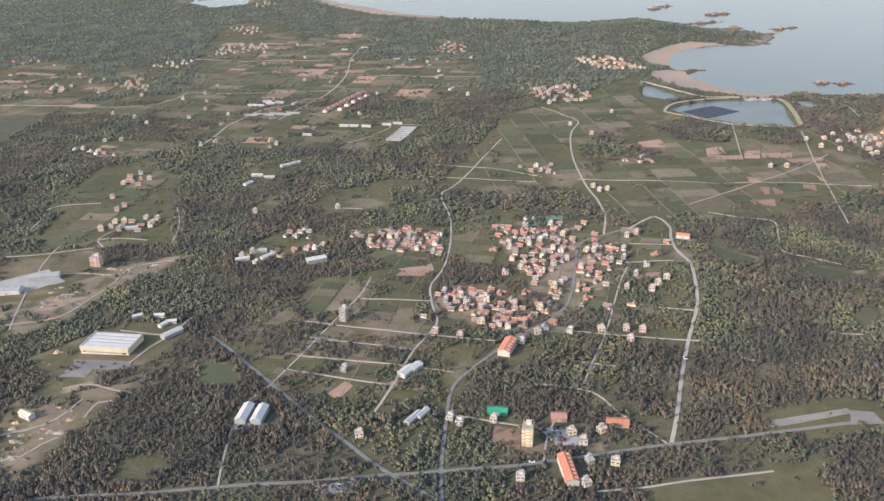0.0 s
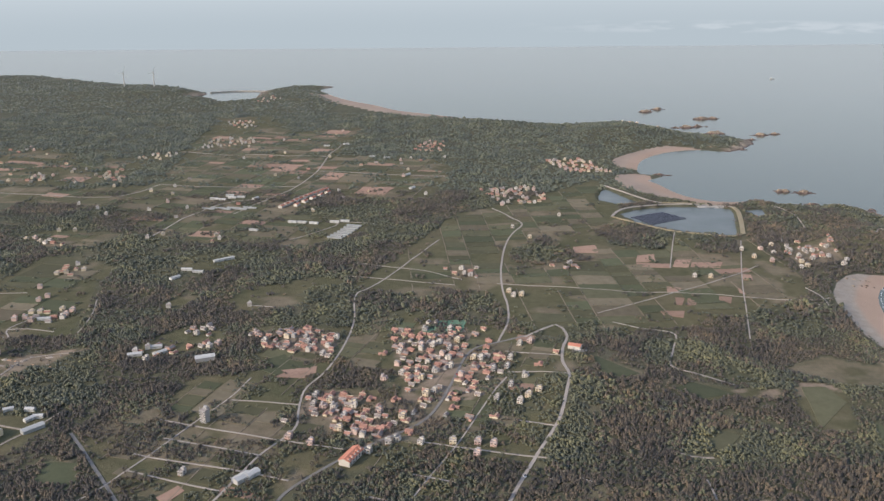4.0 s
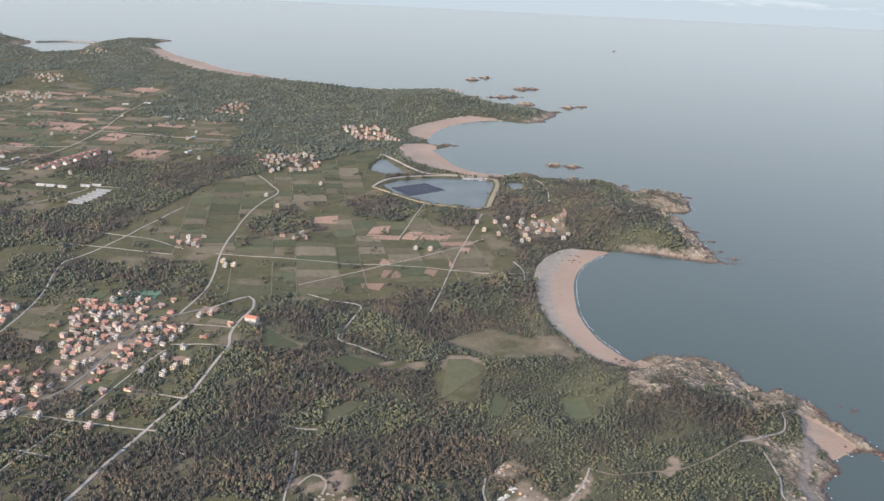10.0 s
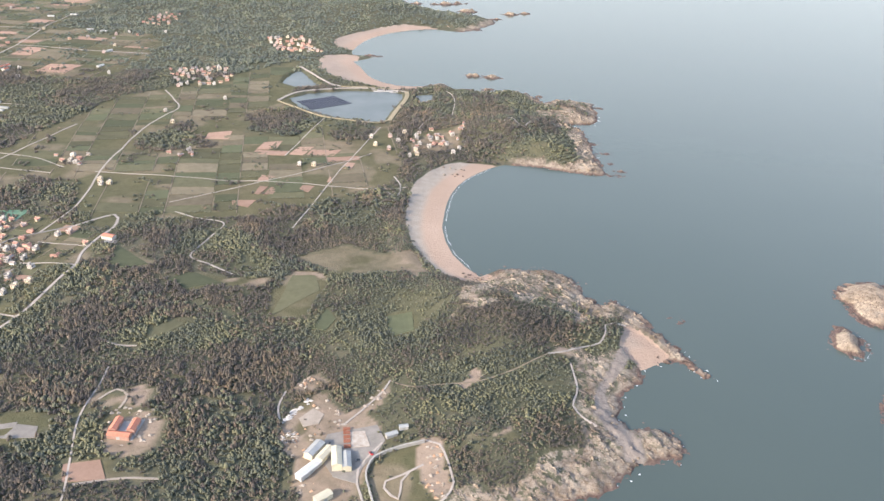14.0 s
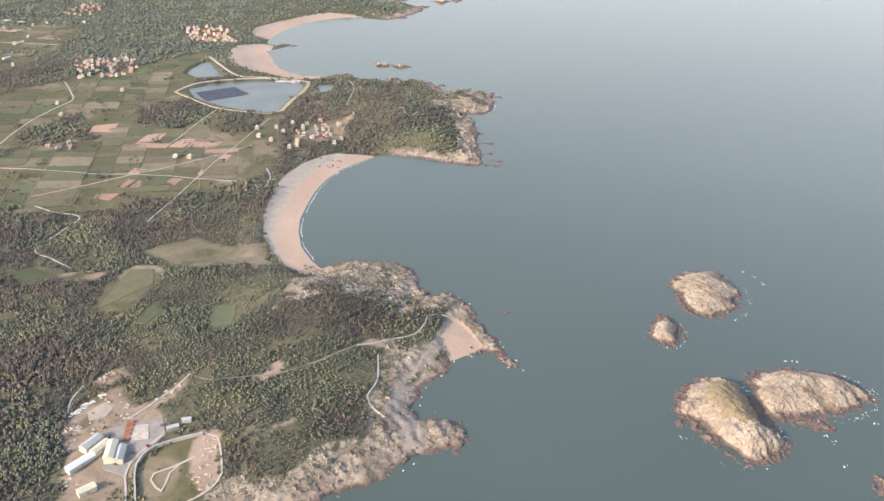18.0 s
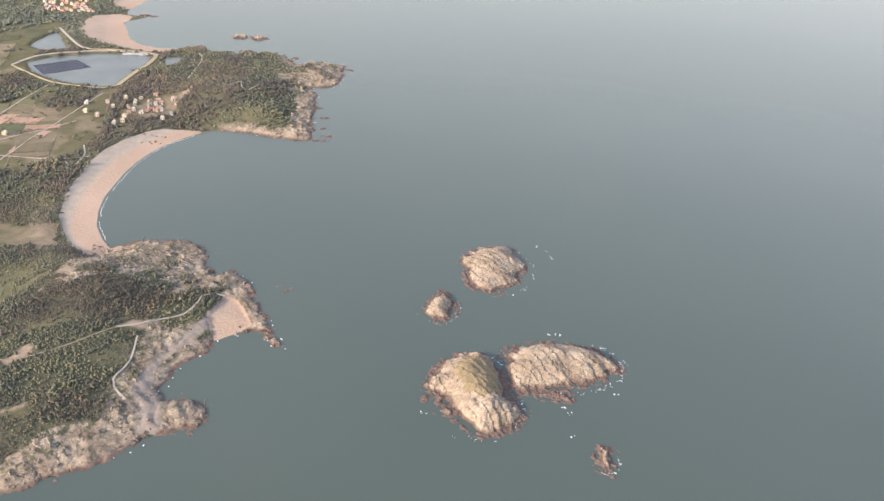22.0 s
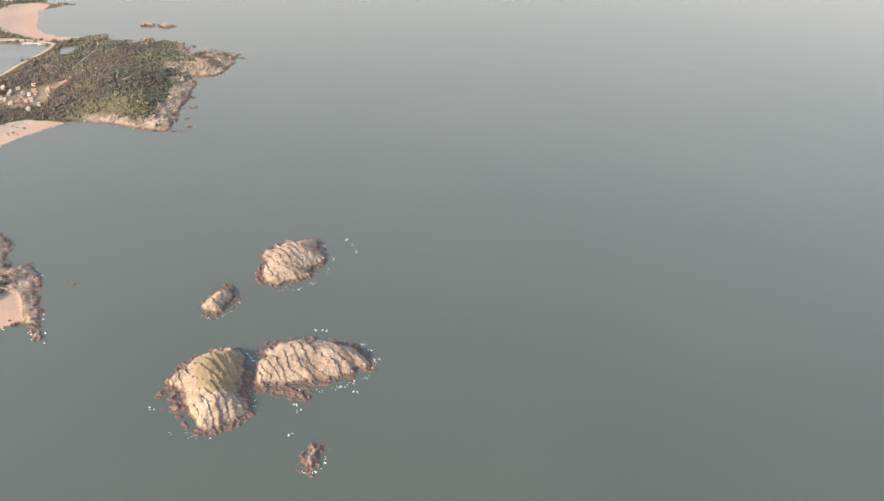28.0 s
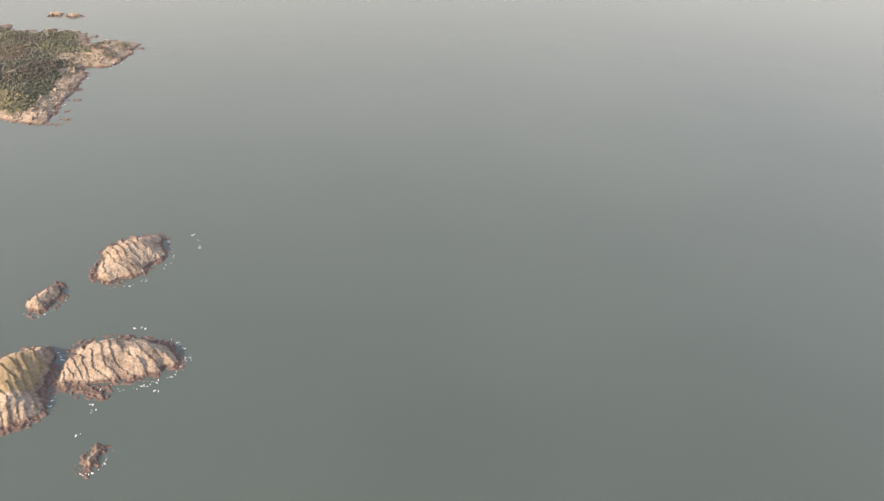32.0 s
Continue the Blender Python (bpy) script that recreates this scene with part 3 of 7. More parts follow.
SOIL_PLACES = [
    ([(695, 1223), (736, 1275), (777, 1278), (790, 1235), (781, 1184), (740, 1188), (698, 1188)], 0.8),
    ([(32, 797), (74, 818), (111, 793), (135, 762), (155, 720), (146, 671), (116, 638), (85, 580), (63, 600), (63, 663), (42, 738)], 0.75), ([(-22, 648), (31, 647), (53, 620), (83, 599), (71, 571), (43, 564), (13, 592), (-20, 622)], 0.7),
    ([(-109, 774), (-54, 794), (-13, 769), (-18, 725), (-39, 728), (-93, 742)], 0.65), ([(515, 1092), (584, 1125), (573, 1051), (512, 1022)], 0.5), ([(20, 640), (60, 640), (75, 610), (30, 600)], 0.3), ([(15, 440), (80, 455), (85, 420), (20, 425)], 0.45),
    ([(543, 501), (553, 512), (559, 505), (549, 496)], 0.9), ([(580, 439), (592, 442), (594, 433), (584, 430)], 0.9), ([(341, 674), (381, 675), (374, 655), (345, 656)], 0.7), ([(402, 689), (427, 685), (430, 671), (405, 668)], 0.9),
    ([(309, 491), (319, 498), (330, 482), (315, 465)], 0.9),
    ([(421, 462), (428, 478), (441, 491), (450, 493), (464, 466), (474, 474), (478, 466), (488, 454), (493, 440), (486, 424), (478, 412), (480, 380), (470, 350), (440, 350), (436, 392), (430, 425), (421, 437)], 0.75), ([(417, 497), (425, 508), (439, 517), (447, 505), (436, 492)], 0.7), ([(515, 434), (528, 434), (536, 402), (525, 391), (515, 402)], 0.9), ([(462, 462), (486, 492), (496, 510), (499, 506), (492, 484), (470, 458)], 0.8), ([(612, 545), (633, 555), (637, 545), (621, 539)], 0.9), ([(549, 507), (556, 522), (562, 513), (553, 505)], 0.9), ([(567, 442), (578, 450), (584, 438), (574, 434)], 0.9), ([(285, 473), (292, 490), (309, 485), (313, 467)], 0.8), ([(-296, 488), (-296, 506), (-266, 512), (-257, 501), (-275, 490)], 0.9),
    ([(298, 465), (312, 472), (340, 462), (343, 434), (329, 420), (308, 427)], 0.8), ([(-385, 610), (-371, 650), (-333, 675), (-317, 700), (-297, 718), (-254, 728), (-290, 684), (-310, 639), (-321, 599), (-344, 575)], 0.65), ([(-359, 625), (-359, 651), (-334, 662), (-320, 641), (-332, 624), (-353, 617)], 0.95),
    ([(-314, 481), (-232, 500), (-253, 430), (-267, 388)], 0.5), ([(394, 715), (419, 734), (444, 748), (485, 734), (500, 695), (454, 682), (426, 693)], 0.28),
    ([(501, 672), (483, 756), (490, 840), (507, 847), (508, 770), (539, 686)], 0.6),
]
ROCK_ZONES = [  # bare granite: polygon, share of rock
    ([(695, 1223), (736, 1275), (777, 1278), (790, 1235), (781, 1184), (740, 1188), (698, 1188)], 0.35), ([(720, 1164), (749, 1151), (754, 1083), (748, 1026), (755, 959), (728, 952), (706, 970), (729, 1013), (733, 1069), (732, 1131), (718, 1142)], 0.9), 
    ([(552, 626), (560, 663), (583, 675), (605, 706), (647, 706), (665, 690), (684, 645), (693, 613), (666, 606), (650, 644), (618, 674), (586, 646), (568, 616)], 0.55),
    ([(538, 584), (552, 623), (586, 647), (618, 672), (649, 641), (665, 602), (653, 595), (615, 617), (586, 607), (562, 593)], 0.30),
    ([(535, 352), (545, 388), (569, 396), (586, 410), (595, 426), (607, 432), (631, 440), (647, 447), (657, 435), (700, 427), (690, 410), (640, 380), (560, 350)], 0.95),
    ([(634, 478), (644, 481), (661, 465), (649, 445), (631, 439), (628, 457)], 0.6),
    ([(635, 555), (659, 564), (671, 547), (657, 522), (644, 494), (640, 494), (638, 526)], 0.45),
    ([(682, 625), (694, 655), (714, 630), (724, 595), (722, 562), (750, 534), (750, 524), (735, 524), (718, 552), (708, 577), (700, 602)], 0.85),
    ([(658, 435), (664, 458), (685, 465), (702, 450), (700, 428), (687, 421), (678, 427)], 0.9),
]
SCREE = [(696, 600), (701, 578), (689, 561), (677, 537), (656, 506), (657, 479), (667, 450), (668, 429), (655, 429), (650, 453), (640, 475), (644, 499), (658, 525), (671, 548)]   # grey shingle above the coves
RESERVOIR = [(325, 1268), (350, 1296), (412, 1318), (480, 1318), (500, 1304), (498, 1274), (474, 1162), (456, 1154), (396, 1177), (344, 1224)]
LAGOON = [(321, 1441), (358, 1357), (368, 1336), (330, 1323), (302, 1349), (306, 1399)]
POND = [(519, 1295), (548, 1306), (546, 1266), (527, 1254)]


def lay(x, y):
    """Height of the land and its masks at places x, y."""
    x, y = np.asarray(x, float), np.asarray(y, float)
    jx, jy = x + 12 * (fbm(x, y, 28, 5, 3) - 0.5), y + 12 * (fbm(x, y, 28, 9, 3) - 0.5)
    far_sand, beach = np.zeros(x.shape, bool), np.full(x.shape, -1e9)
    for poly in SANDS:
        m = inside(x, y, poly)
        far_sand |= m
        lo, hi = poly.min(0) - 25, poly.max(0) + 25
        near = np.nonzero((x > lo[0]) & (x < hi[0]) & (y > lo[1]) & (y < hi[1]))
        beach[near] = np.maximum(beach[near], np.where(m[near], 1, -1) * away(x[near], y[near], poly, closed=True))
    beach = beach + 3.0 * (fbm(x, y, 22, 9, 3) - 0.5)
    d = away(x, y, coast, closed=True)
    d = np.where(inside(x, y, coast), d, -d)
    rocky = 1 - ramp(-away(x, y, COAST_BAY), -50, -25)
    for line in (COAST_COVES[:4], COAST_COVES[5:], COAST_FAR[7:18]):
        rocky = np.minimum(rocky, 1 - ramp(-away(x, y, line), -63, -32))
    rocky = np.clip(rocky, 0, 1) * ~inside(x, y, SANDS[4])
    bold = 3 + 4 * fbm(x, y, 60, 3, 2)
    cliff = bold * (1 - np.exp(-np.maximum(d, 0) / 11)) - 0.22 * np.maximum(-d, 0)
    soft = np.minimum(0.055 * np.maximum(d, 0), 5.0) - 0.05 * np.maximum(-d, 0)
    z = soft * (1 - rocky) + cliff * rocky
    head = (y > 900) & (y < 1420)
    crag = rocky * ramp(d, -16, -2) * (1 - ramp(np.where(head, 1.9 * d, d), 22, 44))
    ridges = 1 - np.abs(2 * fbm(x, y, 12, 31, 4) - 1)
    z = z + crag * (3.4 * (fbm(x, y, 15, 41, 4) - 0.50) + 1.4 * (ridges - 0.7) + 2.0 * (slabs_of(x, y, 141) - 0.5))
    inland = ramp(d, 0, 56)
    for hx, hy, h, sx, sy in HILLS:
        z = z + inland * h * np.exp(-((x - hx) / sx) ** 2 - ((y - hy) / sy) ** 2)
    z = z + inland * 2.0 * (fbm(x, y, 110, 71, 3) - 0.5)
    z = np.maximum(z, -12)
    for poly, level in ((RESERVOIR, 0.5), (LAGOON, 0.8), (POND, 2.0)):
        wet = inside(x, y, poly)
        z = np.where(wet, level, z)
    outcrop = ramp(fbm(x, y, 18, 51, 4), 0.44, 0.52) * np.exp(-((x - 605) / 60) ** 2 - ((y - 672) / 32) ** 2) * 0.9
    rock = np.clip(crag * ramp(fbm(x, y, 14, 61, 3) + 0.012 * (22 - d), 0.42, 0.55) + rocky * (d < 5) + outcrop, 0, 1)
    open_, trees = np.zeros(x.shape), np.ones(x.shape)
    for poly, share in OPEN_ZONES.values():
        m = inside(jx, jy, poly)
        open_, trees = np.where(m, 1, open_), np.where(m, share, trees)
    for poly in WOODS:
        m = inside(jx, jy, poly)
        open_, trees = np.where(m, 0.2, open_), np.where(m, 1.0, trees)
    for poly, share in ROCK_ZONES:
        m = inside(jx, jy, poly)
        bare = m * ~far_sand * ramp(fbm(x, y, 16, 121, 4), 0.53 - 0.30 * share, 0.60 - 0.30 * share)
        rock, trees = np.maximum(rock, bare), trees * (1 - 0.6 * bare)
        z = z + bare * (2.4 * (fbm(x, y, 13, 131, 4) - 0.45) + 2.2 * (slabs_of(x, y, 141) - 0.45)) * ramp(d, -6, 6)
    scree = inside(x + 0.4 * (jx - x), y + 0.4 * (jy - y), SCREE) * ramp(d, 0, 3)
    rock, trees = rock * (1 - scree), trees * (1 - scree)
    gap = 1 - ramp(fbm(x, y, 24, 101, 3), 0.32, 0.42)
    open_ = np.maximum(open_, 0.4 * gap)
    soil = np.zeros(x.shape)
    for poly, share in SOIL_PLACES:
        soil = np.where(inside(jx, jy, poly), share * ramp(fbm(x, y, 15, 81, 3), 0.30, 0.5), soil)
    soil = np.maximum(soil, 0.35 * open_ * ramp(fbm(x, y, 50, 91, 3), 0.58, 0.68))
    trees = trees * ~inside(x, y, RESERVOIR) * ~inside(x, y, LAGOON) * ~inside(x, y, POND) * (d > 9) * (1 - np.clip(rock * 1.3, 0, 1)) * ~far_sand
    tide = ramp(d + 5 * (fbm(x, y, 30, 15, 2) - 0.5), 19, 28) * np.where((y > 1200) | (y < 640), 0.35, 1)
    return z, d, tide, np.clip(0.5 + beach / 5.0, 0, 1), rock, open_, soil, scree, trees


def axis(*spans):
    out = []
    for a, b, step in spans:
        out.append(np.arange(a, b, step))
    return np.concatenate(out + [[spans[-1][1]]])


gx = axis((-3700, -1150, 90), (-1150, -360, 18), (-360, 420, 5.5), (420, 780, 2.6), (780, 840, 5), (840, 1500, 110), (1500, 9000, 1500))
gy = axis((-3000, -420, 172), (-420, 320, 37), (320, 730, 2.8), (730, 1400, 5), (1400, 2330, 11), (2330, 3480, 28), (3480, 9000, 1100))
GX, GY = np.meshgrid(gx, gy)
gz, gd, gtide, gsand, grock, gopen, gsoil, gscree, gtrees = lay(GX.ravel(), GY.ravel())
nx, ny = len(gx), len(gy)
idx = np.arange(nx * ny).reshape(ny, nx)
quads = np.stack([idx[:-1, :-1], idx[:-1, 1:], idx[1:, 1:], idx[1:, :-1]], -1).reshape(-1, 4)
ground_mesh = mesh_from("ground", np.c_[GX.ravel(), GY.ravel(), gz], quads, GROUND, smooth=True)
for label, values in (("sand", gsand), ("tide", gtide), ("scree", gscree), ("rock", grock), ("open", gopen), ("soil", gsoil)):
    ground_mesh.attributes.new(label, "FLOAT", "POINT").data.foreach_set("value", values.astype(np.float32))
tagged(new("ground", ground_mesh), "green coastal land with woods, meadows, granite shores and sand beaches", "ground", kind="structure")


def height(x, y):
    """Height of the built ground sheet, read from its grid."""
    x, y = np.atleast_1d(np.asarray(x, float)), np.atleast_1d(np.asarray(y, float))
    i, j = np.clip(np.searchsorted(gx, x) - 1, 0, nx - 2), np.clip(np.searchsorted(gy, y) - 1, 0, ny - 2)
    f, g = (x - gx[i]) / (gx[i + 1] - gx[i]), (y - gy[j]) / (gy[j + 1] - gy[j])
    z = gz.reshape(ny, nx)
    return (z[j, i] * (1 - f) + z[j, i + 1] * f) * (1 - g) + (z[j + 1, i] * (1 - f) + z[j + 1, i + 1] * f) * g


def grid_value(values, x, y):
    i, j = np.clip(np.searchsorted(gx, x) - 1, 0, nx - 2), np.clip(np.searchsorted(gy, y) - 1, 0, ny - 2)
    return values.reshape(ny, nx)[j, i]


# ---- water ----
sea_mesh = mesh_from("sea", [(-3640, -9000, 0), (20000, -9000, 0), (20000, 20000, 0), (-3640, 20000, 0)], [(0, 1, 2, 3)], SEA)
tagged(new("sea", sea_mesh), "calm grey-green sea with faint ripples", "sea", kind="structure")


def sheet(name, poly, z, mat, label, category, kind="structure"):
    bm = bmesh.new()
    bm.faces.new([bm.verts.new((px, py, z)) for px, py in poly])
    bmesh.ops.recalc_face_normals(bm, faces=bm.faces)
    if bm.faces[0].normal.z < 0:
        bmesh.ops.reverse_faces(bm, faces=bm.faces)
    return tagged(part(name, bm, mat, None), label, category, kind=kind)


def pond_build(n, l, s):
    l.new(colours(n, l, noise_tex(n, l, 0.02, 3), (0.3, (0.095, 0.112, 0.110)), (0.7, (0.130, 0.146, 0.142))), s.inputs["Base Color"])
    s.inputs["Roughness"].default_value, s.inputs["IOR"].default_value = 0.25, 1.30


POND_WATER = material("pond_water", pond_build)
sheet("water_reservoir", spline(RESERVOIR + RESERVOIR[:1], 15)[:-1], 2.6, POND_WATER, "grey-blue reservoir behind the beach dam", "reservoir")
sheet("water_lagoon", LAGOON, 2.8, POND_WATER, "narrow grey lagoon beside the reservoir", "lagoon")
sheet("water_pond", POND, 3.6, POND_WATER, "small grey pond among trees", "pond")


# ---- roads ----
def road(points, width, mat, label, lift=0.26, category="road", name="road"):
    line = spline(points, 6)
    side = np.gradient(line, axis=0)
    side = np.c_[-side[:, 1], side[:, 0]] / np.maximum(np.linalg.norm(side, axis=1), 1e-6)[:, None]
    cols = []
    for k in (-0.5, -0.17, 0.17, 0.5):
        p = line + side * width * k
        cols.append(np.c_[p, height(p[:, 0], p[:, 1]) + lift])
    top = np.stack(cols, 1)
    peak = top[:, :, 2].max(1)
    peak = np.maximum(peak, 0.5 * (np.r_[peak[1:], peak[-1:]] + np.r_[peak[:1], peak[:-1]]))
    top[:, :, 2] = np.maximum(top[:, :, 2] + 0.1, peak[:, None] - 0.1)
    low = top[:, [0, 3]] - (0, 0, 1.0)
    n = len(line)
    verts = np.concatenate([top, low], 1).reshape(-1, 3)
    faces = []
    for i in range(n - 1):
        a, b = 6 * i, 6 * i + 6
        faces += [(a + k, b + k, b + k + 1, a + k + 1) for k in range(3)]
        faces += [(a + 4, b + 4, b, a), (a + 3, b + 3, b + 5, a + 5)]
    faces = [f[::-1] for f in faces]
    return tagged(new(name, mesh_from(name, verts, faces, mat)), label, category, kind="structure")


ROADS = []
PALE_DIRT = plain("pale_dirt", (0.26, 0.22, 0.175), (0.40, 0.345, 0.285), 0.15)
DIRT = plain("dirt_track", (0.17, 0.14, 0.10), (0.28, 0.23, 0.17), 0.2)


def lane(points, width=1.55, mat=None, label="pale concrete lane between fields"):
    ROADS.append((spline(points, 20), width))
    road(points, 0.86 * width, mat or CONCRETE_ROAD, label)


MAIN = "grey asphalt village road"
lane([(-10, 336), (-12, 405), (-10, 448), (-8, 480), (-4, 500), (5, 515), (18, 531), (31, 547), (49, 568), (66, 585), (84, 609), (94, 639), (102, 678), (111, 729), (122, 752), (141, 762), (168, 776)], 2.9, ASPHALT, MAIN)
lane([(141, 762), (151, 816), (151, 867), (146, 914), (144, 951), (144, 1000), (148, 1073), (158, 1142), (174, 1193), (158, 1236), (130, 1292)], 2.5, CONCRETE_ROAD, "pale concrete road running north past fields")
lane([(127, 425), (138, 456), (155, 510), (169, 550), (186, 594), (193, 617), (200, 655), (204, 685), (200, 715), (203, 750), (209, 778), (206, 802), (200, 810), (167, 773)], 3.1, CONCRETE_ROAD, "wide pale concrete road along the wood")
lane([(-244, 382), (-200, 385), (-137, 392), (-98, 395), (-43, 401), (-12, 404), (27, 409), (61, 415), (96, 422), (128, 427), (181, 434), (210, 438), (246, 442)], 2.9, ASPHALT, "grey asphalt country road")
lane([(-191, 570), (-161, 536), (-134, 505), (-95, 459), (-70, 432), (-47, 407), (-16, 380)], 2.9, ASPHALT, "straight grey asphalt road through scrub")
lane([(-57, 467), (-46, 503), (-34, 545), (-22, 575), (-18, 594), (-22, 618), (-25, 644), (-24, 661), (-15, 690), (-10, 728), (-8, 769), (-9, 816), (-19, 886), (-2, 923), (59, 1108)], 2.1)
for pts in ([(-144, 480), (-133, 500), (-125, 523), (-115, 551), (-98, 600), (-84, 640), (-78, 674)], [(83, 493), (94, 522), (112, 570), (136, 649), (149, 683)],
            [(-125, 522), (-87, 510), (-50, 500)], [(-130, 545), (-90, 534), (-52, 526), (-5, 515)], [(-116, 568), (-76, 557), (-34, 545)], [(-130, 596), (-78, 582), (-20, 568), (27, 558)],
            [(-83, 632), (-24, 629)], [(80, 571), (104, 566), (125, 561), (169, 552), (181, 550)], [(82, 525), (113, 517)], [(156, 607), (188, 596)], [(148, 741), (201, 729)], [(150, 695), (204, 685)],
            [(55, 498), (88, 487), (103, 461), (117, 442), (126, 427)], [(-8, 463), (19, 456), (40, 450)], [(49, 413), (53, 435), (60, 456)], [(76, 385), (106, 388), (139, 394), (180, 400)],
            [(-141, 393), (-144, 416), (-146, 448), (-144, 477)], [(-357, 584), (-374, 645), (-389, 716), (-391, 757)], 
            [(-397, 645), (-383, 679), (-351, 690), (-314, 687)], [(-37, 1007), (12, 990), (59, 977), (98, 949)], [(-49, 956), (24, 942), (90, 929)], [(-439, 731), (-408, 734), (-383, 740), (-347, 752)], [(-309, 864), (-290, 810), (-281, 754)], [(-443, 803), (-446, 835), (-449, 870), (-399, 879)], [(-359, 770), (-341, 773), (-309, 768)], [(-347, 752), (-359, 770), (-352, 800)],
            [(-150, 1108), (-130, 1130), (-98, 1180), (-96, 1198), (-40, 1192)], [(-130, 850), (-100, 846)],
            [(139, 935), (225, 925), (292, 918), (357, 913), (421, 903), (485, 895), (507, 907)], [(246, 849), (293, 883), (351, 923), (406, 965), (461, 1018)], [(389, 1172), (373, 1103), (352, 1007)],
            [(388, 787), (405, 863), (427, 963), (469, 1127)], [(299, 350), (299, 385), (292, 420), (284, 460), (286, 499), (285, 521)]):
    lane(pts)
for pts in ([(617, 542), (634, 550), (649, 560), (664, 569), (673, 587), (675, 598), (685, 603), (694, 601)], [(634, 536), (634, 505), (627, 484), (633, 470), (640, 461)],
            [(464, 456), (476, 472), (488, 490), (494, 505)], [(490, 436), (480, 422), (475, 412), (475, 401), (480, 383), (487, 343)], [(519, 436), (528, 432), (534, 413), (536, 402), (530, 390), (518, 380)], [(517, 415), (504, 407), (493, 402), (492, 397), (501, 388), (503, 402), (508, 409)], [(419, 461), (416, 476), (419, 494)]):
    lane(pts, 1.6, None, "pale gravel track over the headland")
lane([(494, 505), (509, 497), (533, 500), (559, 504), (584, 517), (611, 537), (617, 542)], 1.2, DIRT, "narrow brown footpath over the headland")
for pts in ([(-368, 590), (-350, 595), (-326, 609), (-312, 644), (-306, 666), (-300, 706), (-256, 720)], [(-295, 445), (-276, 452), (-265, 461), (-257, 485)], [(-281, 418), (-270, 421), (-262, 434), (-255, 440)], [(-277, 497), (-260, 502), (-241, 495), (-225, 490)],
            [(-247, 461), (-246, 474), (-244, 479), (-236, 481)], [(-268, 583), (-226, 573)], [(-242, 531), (-234, 556), (-226, 573), (-217, 604)], [(265, 560), (282, 551), (297, 551)], [(301, 398), (330, 404), (352, 404)], [(291, 480), (300, 492), (310, 484), (308, 470)]):
    lane(pts, 2.0, PALE_DIRT, "pale dusty works track")
lane([(259, 824), (284, 808), (316, 796), (308, 757), (299, 719), (320, 702), (346, 682)], 2.0, None, "sandy track at the edge of the wood")
for pts in ([(523, 1126), (536, 1163), (561, 1177)], [(573, 1184), (580, 1249), (578, 1297), (569, 1324)], [(491, 937), (499, 908), (495, 875), (484, 886)], [(640, 1115), (654, 1135), (659, 1109), (668, 1100), (680, 1127)]):
    lane(pts, 1.8, None, "pale path over the wooded headland")

for pts in ([(-757, 1363), (-638, 1350), (-522, 1338), (-478, 1374), (-463, 1435)], [(-216, 1703), (-211, 1783), (-209, 1857)], [(-270, 1240), (-238, 1340), (-215, 1430), (-206, 1560), (-214, 1700)], [(-350, 1100), (-330, 1240), (-300, 1310), (-238, 1340)],
            [(-206, 1560), (-100, 1540), (40, 1520)], [(-460, 1435), (-360, 1420), (-215, 1430)], [(-540, 1740), (-420, 1720), (-216, 1703)]):
    lane(pts, 2.6, None, "pale far lane through farmland")

REEF = plain("reef_weed", (0.060, 0.044, 0.039), (0.18, 0.130, 0.108), 0.35, 0.7, bump=0.9)
TURF = plain("dry_turf", (0.165, 0.130, 0.078), (0.27, 0.215, 0.135), 0.25, 0.95, bump=0.8)


# ---- islands and skerries ----
def largest(faces):
    """Marks the faces of the largest connected piece."""
    label = np.arange(faces.max() + 1 if len(faces) else 0)
    while len(faces):
        low = label[faces].min(1)
        before = label.copy()
        for c in range(faces.shape[1]):
            np.minimum.at(label, faces[:, c], low)
        label = label[label]
        if (label == before).all():
            break
    mine = label[faces[:, 0]] if len(faces) else np.zeros(0, int)
    return mine == np.bincount(mine).argmax() if len(mine) else np.zeros(0, bool)


